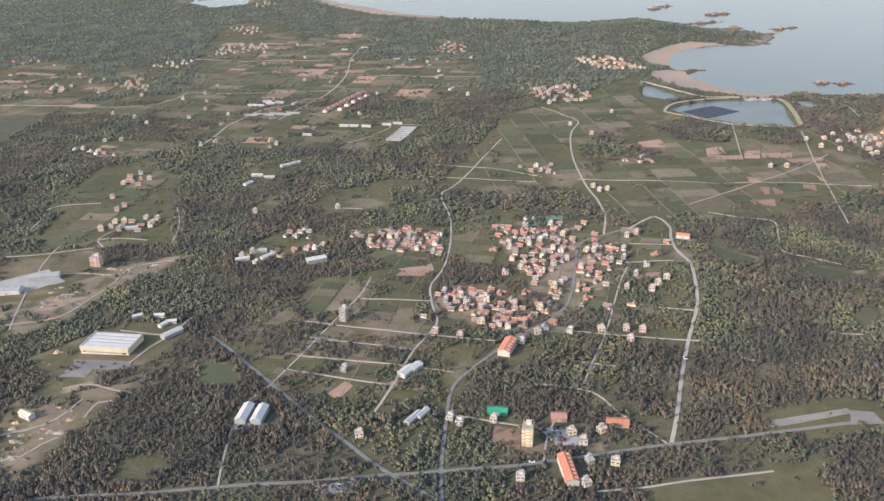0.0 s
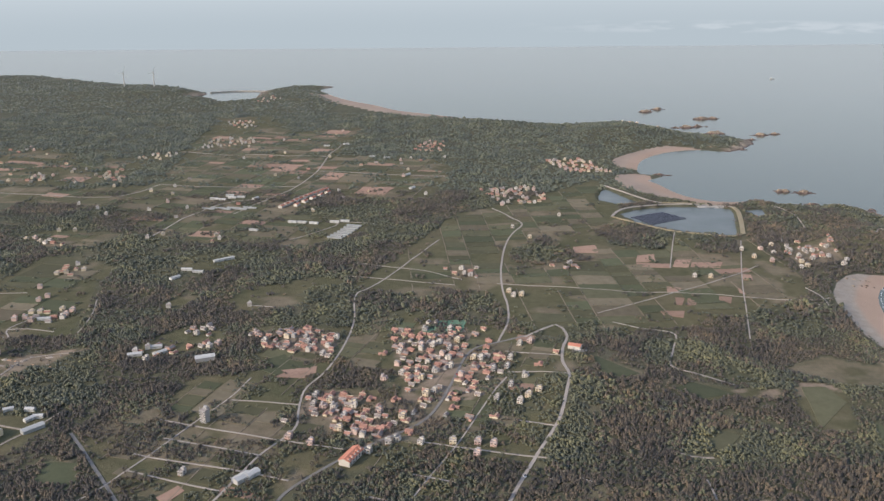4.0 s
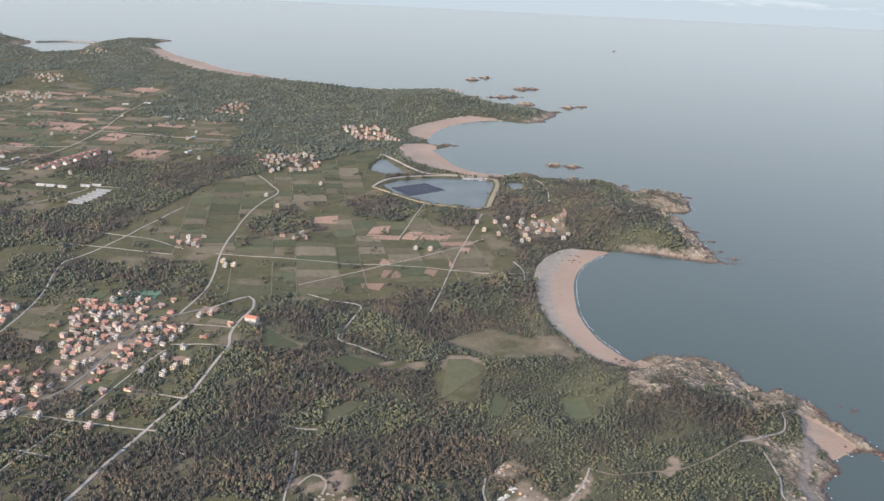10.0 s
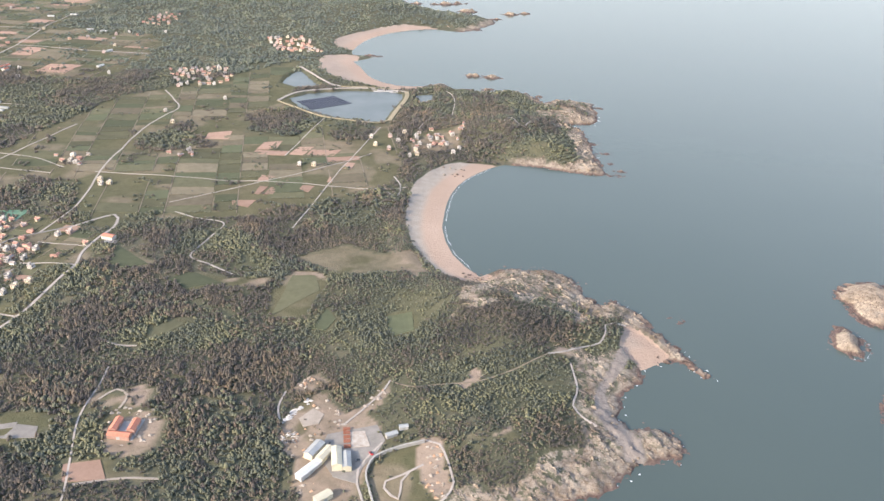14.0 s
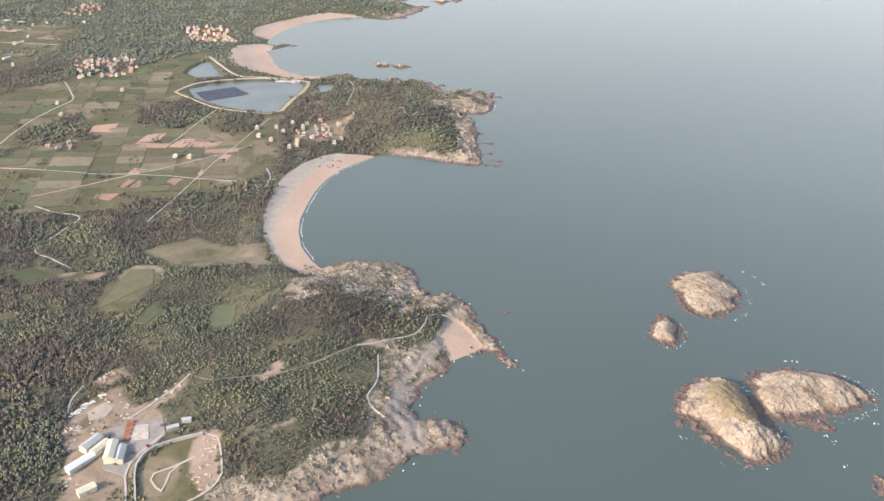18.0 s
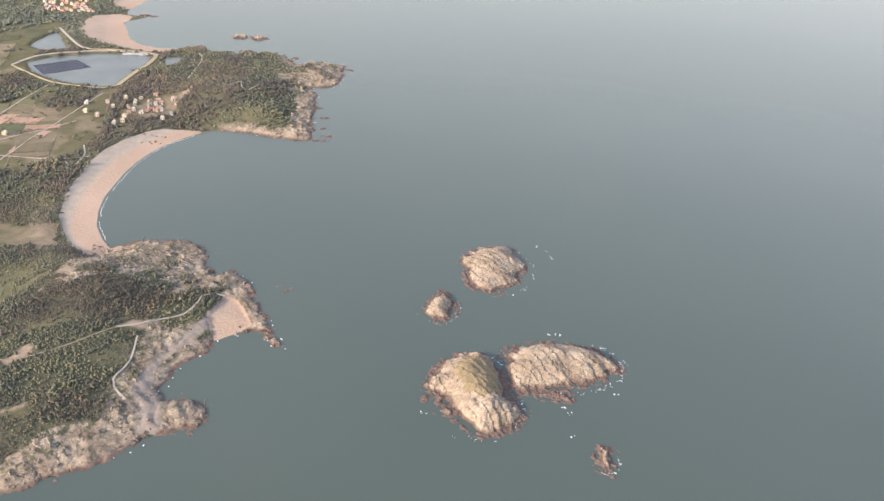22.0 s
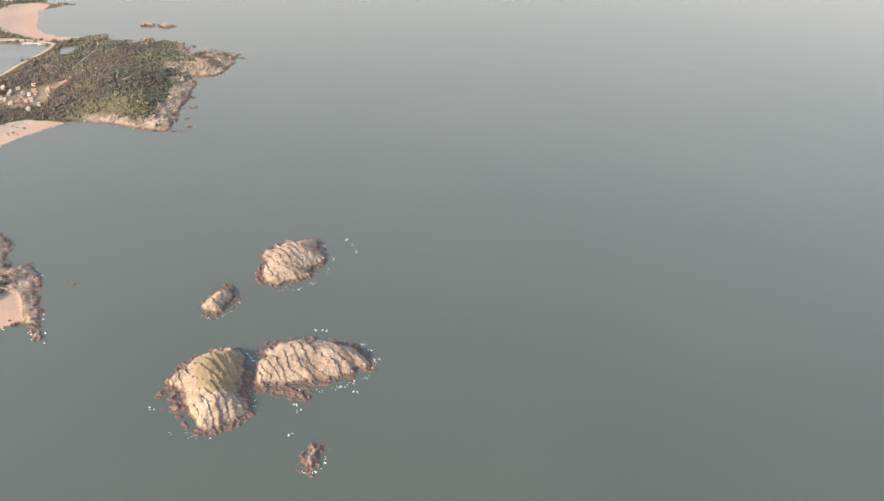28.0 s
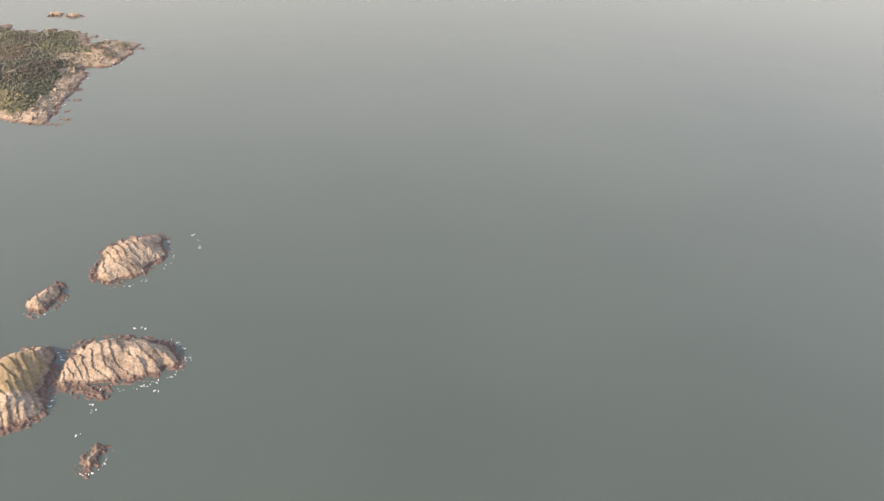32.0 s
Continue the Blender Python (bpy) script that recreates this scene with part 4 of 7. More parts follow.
def island(points, top, turf=None, seed=0, step=1.05, label="bare pale granite islet with dark weed at the waterline", tilt=0.0):
    """A granite islet: its outline, its height, and a turf patch (x, y, radius)."""
    line = spline(points + points[:1], 6)[:-1]
    lo, hi = line.min(0) - 14, line.max(0) + 14
    xs, ys = np.arange(lo[0], hi[0], step), np.arange(lo[1], hi[1], step)
    X, Y = np.meshgrid(xs, ys)
    wx, wy = X + 11 * (fbm(X, Y, 12, seed + 3, 4) - 0.5), Y + 11 * (fbm(X, Y, 12, seed + 4, 4) - 0.5)
    d = np.where(inside(wx, wy, line), 1, -1) * away(wx, wy, line, closed=True)
    size = max(np.max(d), 3.0)
    dome = 1.25 * (1 - np.exp(-np.maximum(d - 3.0, 0) / (0.52 * size)))
    across, along = 0.87 * X + 0.50 * Y, 0.50 * X - 0.87 * Y                    # joints run to the south-east
    wave = across + 9 * (fbm(X, Y, 24, seed + 5, 3) - 0.5) + 0.10 * along
    groove = lambda gap, sharp, k: np.exp(-((np.abs(((wave + 9 * grain(X, Y, 31, seed + k)) / gap) % 1.0 - 0.5) * gap) / sharp) ** 2)
    z = top * dome + 0.8 * ramp(d, -2, 3) - 0.35 * np.maximum(-d - 4, 0)
    z += ramp(d, 0, 6) * top * (0.46 * (fbm(along * 0.5, across, 17, seed + 7, 4) - 0.45) - ramp(fbm(X, Y, 13, seed + 8, 2), 0.40, 0.62) * 0.05 * groove(11.0, 0.9, 1) - ramp(fbm(X, Y, 8, seed + 18, 2), 0.45, 0.65) * 0.03 * groove(4.7, 0.7, 2) + 0.22 * (slabs_of(X, Y, seed) - 0.5))
    z += ramp(-np.abs(d - 1.5), -8, -1) * (4.4 * (fbm(along * 0.6, across, 5, seed + 9, 3) - 0.5) + 0.9 * (slabs_of(2 * X, 2 * Y, seed) - 0.5))
    z += ramp(-np.abs(d + 1), -8, -1) * 2.4 * (fbm(X, Y, 2.8, seed + 29, 2) - 0.52)
    z += tilt * ((X - X.mean()) * 0.8 + (Y - Y.mean()) * 0.5) * ramp(d, 0, 10)
    n, m = len(xs), len(ys)
    k = np.arange(n * m).reshape(m, n)
    q = np.stack([k[:-1, :-1], k[:-1, 1:], k[1:, 1:], k[1:, :-1]], -1).reshape(-1, 4)
    keep = (z.ravel()[q] > -1.5).any(1)
    used, inv = np.unique(q[keep], return_inverse=True)
    green = np.zeros(X.shape)
    if turf:
        green = (1 - ramp(np.hypot((X - turf[0]) / 0.7, Y - turf[1]) + 11 * (fbm(X, Y, 7, seed + 13, 3) - 0.5), turf[2] * 0.7, turf[2])) * ramp(z, 3, 6)
    places, faces = np.c_[X.ravel(), Y.ravel(), z.ravel()], q[keep]
    thing = tagged(new("islet"), label, "rock island", "islets off the headland")
    level, cover = places[faces, 2].mean(1), green.ravel()[faces].mean(1)
    mid = places[faces].mean(1)
    kinds = np.where(cover > 0.5, 2, np.where(level < 1.1 + 3.0 * (fbm(mid[:, 0], mid[:, 1], 9, seed + 21, 3) - 0.4), 1, 0))
    for k in (0, 2):                      # one main body each, the scattered rest is reef
        mine = np.nonzero(kinds == k)[0]
        main = largest(faces[mine])
        kinds[mine[~main]] = 1
    for k, (name, mat) in enumerate((("rock", ROCK), ("reef", REEF), ("turf", TURF))):
        mine = faces[kinds == k]
        if len(mine):
            used, inv = np.unique(mine, return_inverse=True)
            piece = new(name, mesh_from(name, places[used], inv.reshape(-1, 4), mat))
            piece.parent = thing
            if k == 1:
                tagged(piece, kind="stuff")
            piece["label"] = ("pale cracked granite", "dark reddish weed-covered reef", "yellow-brown turf")[k]
    return thing


island([(909, 663), (921, 680), (946, 690), (960, 690), (969, 668), (969, 652), (956, 624), (939, 609), (925, 605), (913, 622)], 10, seed=11)
island([(864, 571), (876, 598), (888, 609), (895, 593), (891, 570), (881, 560)], 6, seed=23, step=1.1, label="small jagged granite islet with reddish weed")
island([(857, 475), (871, 499), (890, 513), (909, 514), (919, 498), (920, 463), (927, 436), (909, 420), (892, 419), (878, 438), (869, 458)], 13, turf=(899, 474, 30), seed=37, label="granite islet with a yellow-green turf cap")
island([(927, 513), (939, 523), (969, 526), (995, 518), (1015, 500), (1014, 489), (986, 471), (962, 468), (939, 465), (925, 462), (923, 484)], 11, seed=53, label="long smooth pale granite islet split by dark cracks")
island([(973, 398), (980, 398), (981, 384), (979, 377), (969, 379)], 3, seed=61, step=0.9, label="low dark weed-covered skerry in white surf")
for k, (px, py, r) in enumerate([(860, 475, 5), (866, 460, 5), (872, 447, 5), (948, 460, 8), (960, 459, 6), (937, 465, 5)]):
    ring = [(px + r * (1.3 + 0.4 * math.sin(4 * a + k)) * math.cos(a), py + r * 0.8 * math.sin(a)) for a in np.linspace(0, 2 * math.pi, 9)[:-1]]
    island(ring, 1.2, seed=170 + k, step=0.9, label="low dark weedy reef beside an islet")
for k, (px, py, r) in enumerate([(744, 619, 5), (623, 1439, 18), (654, 1432, 15), (546, 2408, 24), (588, 2457, 21), (672, 2275, 28), (700, 2283, 20), (602, 2132, 24), (634, 2146, 17), (651, 2040, 24), (752, 2019, 20), (788, 2037, 14), (530, 2127, 18), (596, 1849, 14), (618, 1832, 12), (648, 1860, 15), (688, 1936, 15), (712, 1956, 12), (660, 2057, 14), (512, 2085, 13), (574, 2127, 12), (655, 1829, 9), (436, 1572, 12), (452, 1568, 8), (597, 1345, 9), (615, 1352, 8), (640, 1352, 10), (690, 1342, 9), (720, 1318, 8), (806, 1262, 7), (770, 970, 7), (776, 985, 5), (764, 1010, 6), (768, 1050, 6), (765, 1090, 6)]):
    r = 0.75 * r
    ring = [(px + r * (1.2 + 0.3 * math.sin(5 * a + k)) * math.cos(a), py + r * 0.55 * math.sin(a)) for a in np.linspace(0, 2 * math.pi, 9)[:-1]]
    island(ring, 4 + 0.13 * r, seed=70 + k, step=max(1.0, r / 9), label="low reddish granite skerry in the sea")


# ---- woods ----
def lobe(rng, n_sides=5):
    """A rough leafy clump about 1 m across: a jittered ring body with a crown point, 4 * n triangles."""
    a = np.arange(n_sides) * 2 * np.pi / n_sides
    low = np.c_[np.cos(a), np.sin(a), np.full(n_sides, -0.25)] * 0.5
    high = np.c_[np.cos(a + 0.6), np.sin(a + 0.6), np.full(n_sides, 0.55)] * np.array([0.36, 0.36, 0.5])
    v = np.concatenate([low, high, [[0, 0, 0.55]], [[0, 0, -0.4]]])
    v += rng.normal(0, 0.075, v.shape)
    f = []
    for k in range(n_sides):
        j = (k + 1) % n_sides
        f += [(k, j, n_sides + k), (j, n_sides + j, n_sides + k), (n_sides + k, n_sides + j, 2 * n_sides), (j, k, 2 * n_sides + 1)]
    return v, np.array(f)


def tuft(rng, sides, spiky):
    """The upper side of a leafy clump about 1 m across; spiky: a thin pointed spray."""
    a = np.arange(sides) * 2 * np.pi / sides + rng.uniform(0, 6.28)
    low = np.c_[np.cos(a), np.sin(a), np.full(sides, -0.6)] * 0.5
    k = np.arange(sides)
    j = (k + 1) % sides
    if spiky:
        v = np.concatenate([low * (0.8, 0.8, 1), [[0, 0, 0.75]]])
        f = np.c_[k, j, np.full(sides, sides)]
    else:
        high = np.c_[0.36 * np.cos(a + 0.6), 0.36 * np.sin(a + 0.6), np.full(sides, 0.22)]
        v = np.concatenate([low, high, [[0, 0, 0.5]]])
        f = np.concatenate([np.c_[k, j, sides + k], np.c_[j, sides + j, sides + k], np.c_[sides + k, sides + j, np.full(sides, 2 * sides)]])
    return v + rng.normal(0, 0.085, v.shape), f


def crown(rng, lobes, tall, sides=3, spiky=False, stem=True):
    """A crown of several clumps round a stem, for a tree of unit width and the given height."""
    vs, fs, n = [], [], 0
    for k in range(lobes):
        v, f = tuft(rng, sides, spiky)
        ang, rad = rng.uniform(0, 6.28), (0.40 if k else 0.0) * rng.uniform(0.5, 1.25)
        up = tall * (0.95 - 0.42 * rng.uniform(0, 1)) if k else tall * 0.85
        size = rng.uniform(0.42, 0.68) * (0.9 if k else 1.15)
        v = v * (size, size, size * min(0.55 + 0.40 * tall, 1.6 * tall)) + (rad * math.cos(ang), rad * math.sin(ang), up - 0.25 * tall)
        vs.append(v), fs.append(f + n)
        n += len(v)
    if stem:
        vs.append(np.array([(0.05, 0, -0.3), (-0.03, 0.04, -0.3), (-0.03, -0.04, -0.3), (0, 0, tall * 0.7)]))
        fs.append(np.array([(0, 1, 3), (1, 2, 3), (2, 0, 3)]) + n)
    return np.concatenate(vs), np.concatenate(fs)


def wood(name, x, y, width, protos, mat, label, seed, category="trees", strike=None):
    """All the trees of a wood as one mesh of crowns and stems."""
    rng = np.random.default_rng(seed)
    z = height(x, y)
    pick = rng.integers(0, len(protos), len(x))
    vs, fs, n = [], [], 0
    for k, (pv, pf) in enumerate(protos):
        m = np.nonzero(pick == k)[0]
        if not len(m):
            continue
        a, s = rng.uniform(0, 6.28, len(m)) if strike is None else rng.normal(strike, 0.3, len(m)), width[m]
        c, sn = np.cos(a)[:, None], np.sin(a)[:, None]
        stretch = rng.uniform(0.8, 1.25, len(m))
        X = (pv[:, 0] * c - pv[:, 1] * sn) * s[:, None] + x[m][:, None]
        Y = (pv[:, 0] * sn + pv[:, 1] * c) * s[:, None] + y[m][:, None]
        Z = pv[:, 2] * (s * stretch)[:, None] + z[m][:, None]
        vs.append(np.stack([X, Y, Z], -1).reshape(-1, 3))
        fs.append((pf[None] + n + np.arange(len(m))[:, None, None] * len(pv)).reshape(-1, 3))
        n += len(m) * len(pv)
    if vs:
        me = mesh_from(name, np.concatenate(vs), np.concatenate(fs), mat, smooth=strike is None)
        return tagged(new(name, me), label, category, kind="stuff")


def clear_of_roads(x, y, margin):
    ok = np.ones(len(x), bool)
    for line, width in ROADS:
        lo, hi = line.min(0) - 12, line.max(0) + 12
        near = np.nonzero((x > lo[0]) & (x < hi[0]) & (y > lo[1]) & (y < hi[1]) & ok)[0]
        if len(near):
            ok[near] = away(x[near], y[near], line) > width / 2 + margin
    return ok


CLEARED = []   # round places kept free of trees: x, y, radius


def plant(x0, x1, y0, y1, spacing, widths, lobes, seed, low=1.0, stem=True, leaf=None):
    rng = np.random.default_rng(seed)
    X, Y = np.meshgrid(np.arange(x0, x1, spacing), np.arange(y0, y1, spacing))
    x, y = X.ravel() + rng.uniform(-0.5, 0.5, X.size) * spacing, Y.ravel() + rng.uniform(-0.5, 0.5, X.size) * spacing
    share = grid_value(gtrees, x, y)
    clump = fbm(x, y, 24, 101, 3)
    chance = np.where(share > 0.55, 1 - 0.6 * (1 - ramp(clump, 0.32, 0.42)), ramp(clump, 0.72 - 0.55 * share, 0.80 - 0.55 * share) * 0.85 + 0.02 * (share > 0.03))
    keep = (rng.uniform(0, 1, len(x)) < chance) & (share > 0.001)
    x, y, share = x[keep], y[keep], share[keep]
    ok = clear_of_roads(x, y, spacing * 0.30)
    for cx, cy, r in CLEARED:
        ok &= (x - cx) ** 2 + (y - cy) ** 2 > r * r
    x, y, share = x[ok], y[ok], share[ok]
    width = rng.uniform(*widths, len(x)) * rng.uniform(0.85, 1.3, len(x)) * np.where(share > 0.9, 1, 0.85) * (0.55 + 0.9 * fbm(x, y, 38, 151, 3))
    pine = fbm(x, y, 63, 111, 3) + 0.25 * (rng.uniform(0, 1, len(x)) - 0.5) > 0.50
    broad = [crown(rng, lobes, 0.86 * t * low, 3, False, stem) for t in (0.55, 0.7, 0.8, 0.6, 0.75, 0.9)]
    slim = [crown(rng, lobes + 2, 0.86 * t * low, 4, True, stem) for t in (0.9, 1.1, 0.85, 1.0, 1.3, 0.95)]
    wood("wood_broadleaf", x[~pine], y[~pine], width[~pine], broad, leaf or LEAF_GREEN, "dense green broadleaf scrub and trees", seed + 1)
    wood("wood_casuarina", x[pine], y[pine], width[pine] * 0.85, slim, leaf or LEAF_PINE, "dense coastal windbreak wood", seed + 2)
    return len(x)

# ---- fields ----
FIELD_TONES = [
    plain("meadow_olive", (0.092, 0.090, 0.052), (0.132, 0.124, 0.074), 0.12, 0.9, vary=0.20), plain("meadow_green", (0.080, 0.088, 0.050), (0.112, 0.116, 0.068), 0.12, 0.9, vary=0.20),
    plain("stubble_tan", (0.135, 0.115, 0.075), (0.205, 0.172, 0.118), 0.12, 0.9, vary=0.22), plain("ploughed_soil", (0.27, 0.175, 0.125), (0.38, 0.255, 0.190), 0.12, 0.9, vary=0.2), plain("green_netting", (0.10, 0.20, 0.13), (0.20, 0.28, 0.18), 0.12, 0.8),
]
TONE_WORDS = ["dull olive meadow with patchy grass", "green vegetable field in rows", "dry tan stubble field", "freshly ploughed pinkish-brown field", "plot under pale green netting"]


def field(corners, tone, lift=0.30):
    """A field: a thin sheet over the ground between four corners, with a raised edge."""
    a, b, c, d = (np.array(p, float) for p in corners)
    cuts = (0, 0.008, 0.2, 0.4, 0.6, 0.8, 0.992, 1)
    n = len(cuts)
    rows = []
    for v in cuts:
        for u in cuts:
            p = (a * (1 - u) + b * u) * (1 - v) + (d * (1 - u) + c * u) * v
            p = p + (fbm(p[0], p[1], 9, 7, 2) - 0.5) * 1.6
            rows.append(p)
    xy = np.array(rows)
    z = height(xy[:, 0], xy[:, 1]) + lift
    k = np.arange(n * n).reshape(n, n)
    edge = ((k // n == 0) | (k // n == n - 1) | (k % n == 0) | (k % n == n - 1)).ravel()
    z = np.where(edge, z - 0.9, z)
    q = np.stack([k[:-1, :-1], k[:-1, 1:], k[1:, 1:], k[1:, :-1]], -1).reshape(-1, 4)
    return tagged(new("field", mesh_from("field", np.c_[xy, z], q, FIELD_TONES[tone])), TONE_WORDS[tone], "field", "fields of the coast plain", kind="structure")


HEDGES = []    # bushes along the field edges


def quilt(zone, angle, length, breadth, seed, fill=0.75, tones=(0.42, 0.72, 0.90), paths=0.0):
    """Fills an open zone with a quilt of fields set to one direction, with gaps for paths and hedges."""
    rng = random.Random(seed)
    poly = np.array(zone, float)
    mid, c, s = poly.mean(0), math.cos(radians(angle)), math.sin(radians(angle))
    reach = np.abs(poly - mid).max() * 1.5
    u = -reach
    while u < reach:
        w = rng.uniform(0.7, 1.4) * length
        if paths and rng.random() < 0.7:
            run = np.array([(mid[0] + (u - 0.3) * c - q * s, mid[1] + (u - 0.3) * s + q * c) for q in np.arange(-reach, reach, 12.0)])
            ok = inside(run[:, 0], run[:, 1], poly) & clear_of_roads(run[:, 0], run[:, 1], 2.0)
            for wd in WOODS:
                ok &= ~inside(run[:, 0], run[:, 1], wd)
            for a in np.split(np.arange(len(run)), np.nonzero(np.diff(ok.astype(int)))[0] + 1):
                if ok[a[0]] and len(a) > 2:
                    road([tuple(q) for q in run[a]], paths, DIRT, "narrow pale dirt path between fields", 0.22, "path", "path")
        v = -reach
        while v < reach:
            h = rng.uniform(0.5, 1.5) * breadth
            us, vs = (u + 0.5, u + w - 0.9), (v + 0.25, v + h - 0.35)
            pts = [(mid[0] + p * c - q * s, mid[1] + p * s + q * c) for p, q in ((us[0], vs[0]), (us[1], vs[0]), (us[1], vs[1]), (us[0], vs[1]))]
            v += h
            px, py = np.array([p[0] for p in pts] + [sum(p[0] for p in pts) / 4]), np.array([p[1] for p in pts] + [sum(p[1] for p in pts) / 4])
            pick, tone = rng.random(), rng.random()
            if pick > fill or not inside(px, py, poly).all() or any(inside(px, py, wd).any() for wd in WOODS) or not clear_of_roads(px, py, 1.0).all():
                continue
            if any((px[4] - hx) ** 2 + (py[4] - hy) ** 2 < hr ** 2 for hx, hy, hr in NO_FIELD):
                continue
            field(pts, sum(tone > t for t in tones))
            for a, b, chance in ((0, 1, 0.5), (1, 2, 0.35)):
                if rng.random() < chance:
                    n = max(3, int(math.dist(pts[a], pts[b]) / 1.9))
                    HEDGES.extend((pts[a][0] + (pts[b][0] - pts[a][0]) * k / n + rng.uniform(-0.5, 0.5), pts[a][1] + (pts[b][1] - pts[a][1]) * k / n + rng.uniform(-0.5, 0.5)) for k in range(n + 1) if rng.random() < 0.8)
        u += w


# ---- buildings ----
def gable(w, d, z0, rise, over=0.35, thick=0.22):
    """A gable roof with its ridge along x."""
    bm = bmesh.new()
    W, D = w / 2 + over, d / 2 + over
    z = z0 - over * rise / (d / 2)
    pts = [(-W, -D, z), (W, -D, z), (W, 0, z0 + rise), (-W, 0, z0 + rise), (-W, D, z), (W, D, z)]
    top = [bm.verts.new((x, y, k + thick)) for x, y, k in pts]
    low = [bm.verts.new(p) for p in pts]
    for a, b, c, e in ((0, 1, 2, 3), (3, 2, 5, 4)):
        bm.faces.new([top[i] for i in (a, b, c, e)])
        bm.faces.new([low[i] for i in (e, c, b, a)])
    for a, b in ((0, 1), (1, 2), (2, 5), (5, 4), (4, 3), (3, 0)):
        bm.faces.new([low[a], low[b], top[b], top[a]])
    return bm


def gable_wall(w, d, h, rise):
    bm = box(-w / 2, w / 2, -d / 2, d / 2, -1.0, h)
    for s in (-1, 1):
        v = [bm.verts.new(p) for p in ((s * w / 2, -d / 2, h), (s * w / 2, d / 2, h), (s * w / 2, 0, h + rise), (s * (w / 2 - 0.2), -d / 2, h), (s * (w / 2 - 0.2), d / 2, h), (s * (w / 2 - 0.2), 0, h + rise))]
        bm.faces.new(v[:3]), bm.faces.new(v[3:][::-1]), bm.faces.new((v[0], v[2], v[5], v[3])), bm.faces.new((v[1], v[4], v[5], v[2]))
    bmesh.ops.recalc_face_normals(bm, faces=bm.faces)
    return bm


WINDOW_CACHE = {}


def shared_box(name, key, size, mat, parent, at):
    """A small part that shares its mesh with all alike."""
    k = (name, key, mat.name)
    if k not in WINDOW_CACHE:
        bm = box(-size[0] / 2, size[0] / 2, -size[1] / 2, size[1] / 2, -size[2] / 2, size[2] / 2)
        me = bpy.data.meshes.new(name)
        bm.to_mesh(me)
        bm.free()
        me.materials.append(mat)
        WINDOW_CACHE[k] = me
    ob = new(name, WINDOW_CACHE[k])
    ob.parent, ob.location = parent, at
    return ob


def villa(name, w, d, floors, wall, roof, label, windows=True, storey=1.6):
    """A flat-roofed concrete house with parapet, stair tower, balconies and windows."""
    home = tagged(new(name), label, "house", "houses of the villages")
    h = storey * floors
    part("wall", box(-w / 2, w / 2, -d / 2, d / 2, -1.0, h, bevel=0.05), wall, home)
    part("roof", box(-w / 2 - 0.3, w / 2 + 0.3, -d / 2 - 0.5, d / 2 + 0.3, h, h + 0.22), roof, home)
    rim = bmesh.new()
    for x0, x1, y0, y1 in ((-w / 2, w / 2, -d / 2, -d / 2 + 0.18), (-w / 2, w / 2, d / 2 - 0.18, d / 2), (-w / 2, -w / 2 + 0.18, -d / 2 + 0.18, d / 2 - 0.18), (w / 2 - 0.18, w / 2, -d / 2 + 0.18, d / 2 - 0.18)):
        box(x0, x1, y0, y1, h + 0.22, h + 0.7, rim)
    part("parapet", rim, wall, home)
    tower = part("stair_tower", box(-w * 0.12, w * 0.34, d * 0.05, d * 0.45, h + 0.22, h + 1.8), wall, home)
    part("tower_roof", box(-w * 0.12 - 0.2, w * 0.34 + 0.2, d * 0.05 - 0.2, d * 0.45 + 0.2, h + 1.8, h + 1.98), roof, tower)
    part("water_tank", box(-w * 0.36, -w * 0.36 + 1.1, d * 0.12, d * 0.12 + 1.1, h + 0.22, h + 1.5, bevel=0.2), TIN_WHITE, home, "pale metal water tank")
    if windows:
        for f in range(floors):
            z = storey * (f + 0.56)
            for x in (-w * 0.27, w * 0.27):
                if f or x > 0:
                    shared_box("window", "front", (1.2, 0.10, 0.95), GLASS, home, (x, -d / 2 - 0.02, z))
            for y in (-d * 0.25, d * 0.25):
                shared_box("window", "side", (0.10, 0.95, 0.95), GLASS, home, (-w / 2 - 0.02, y, z))
            shared_box("window", "side", (0.10, 0.95, 0.95), GLASS, home, (w / 2 + 0.02, 0.0, z))
            if f:
                part("balcony", box(-w * 0.46, w * 0.46, -d / 2 - 1.0, -d / 2 - 0.002, storey * f - 0.12, storey * f + 0.04), wall, home)
        shared_box("door", "front", (1.1, 0.12, 1.6), DOOR, home, (-w * 0.27, -d / 2 - 0.02, 0.8))
    return home


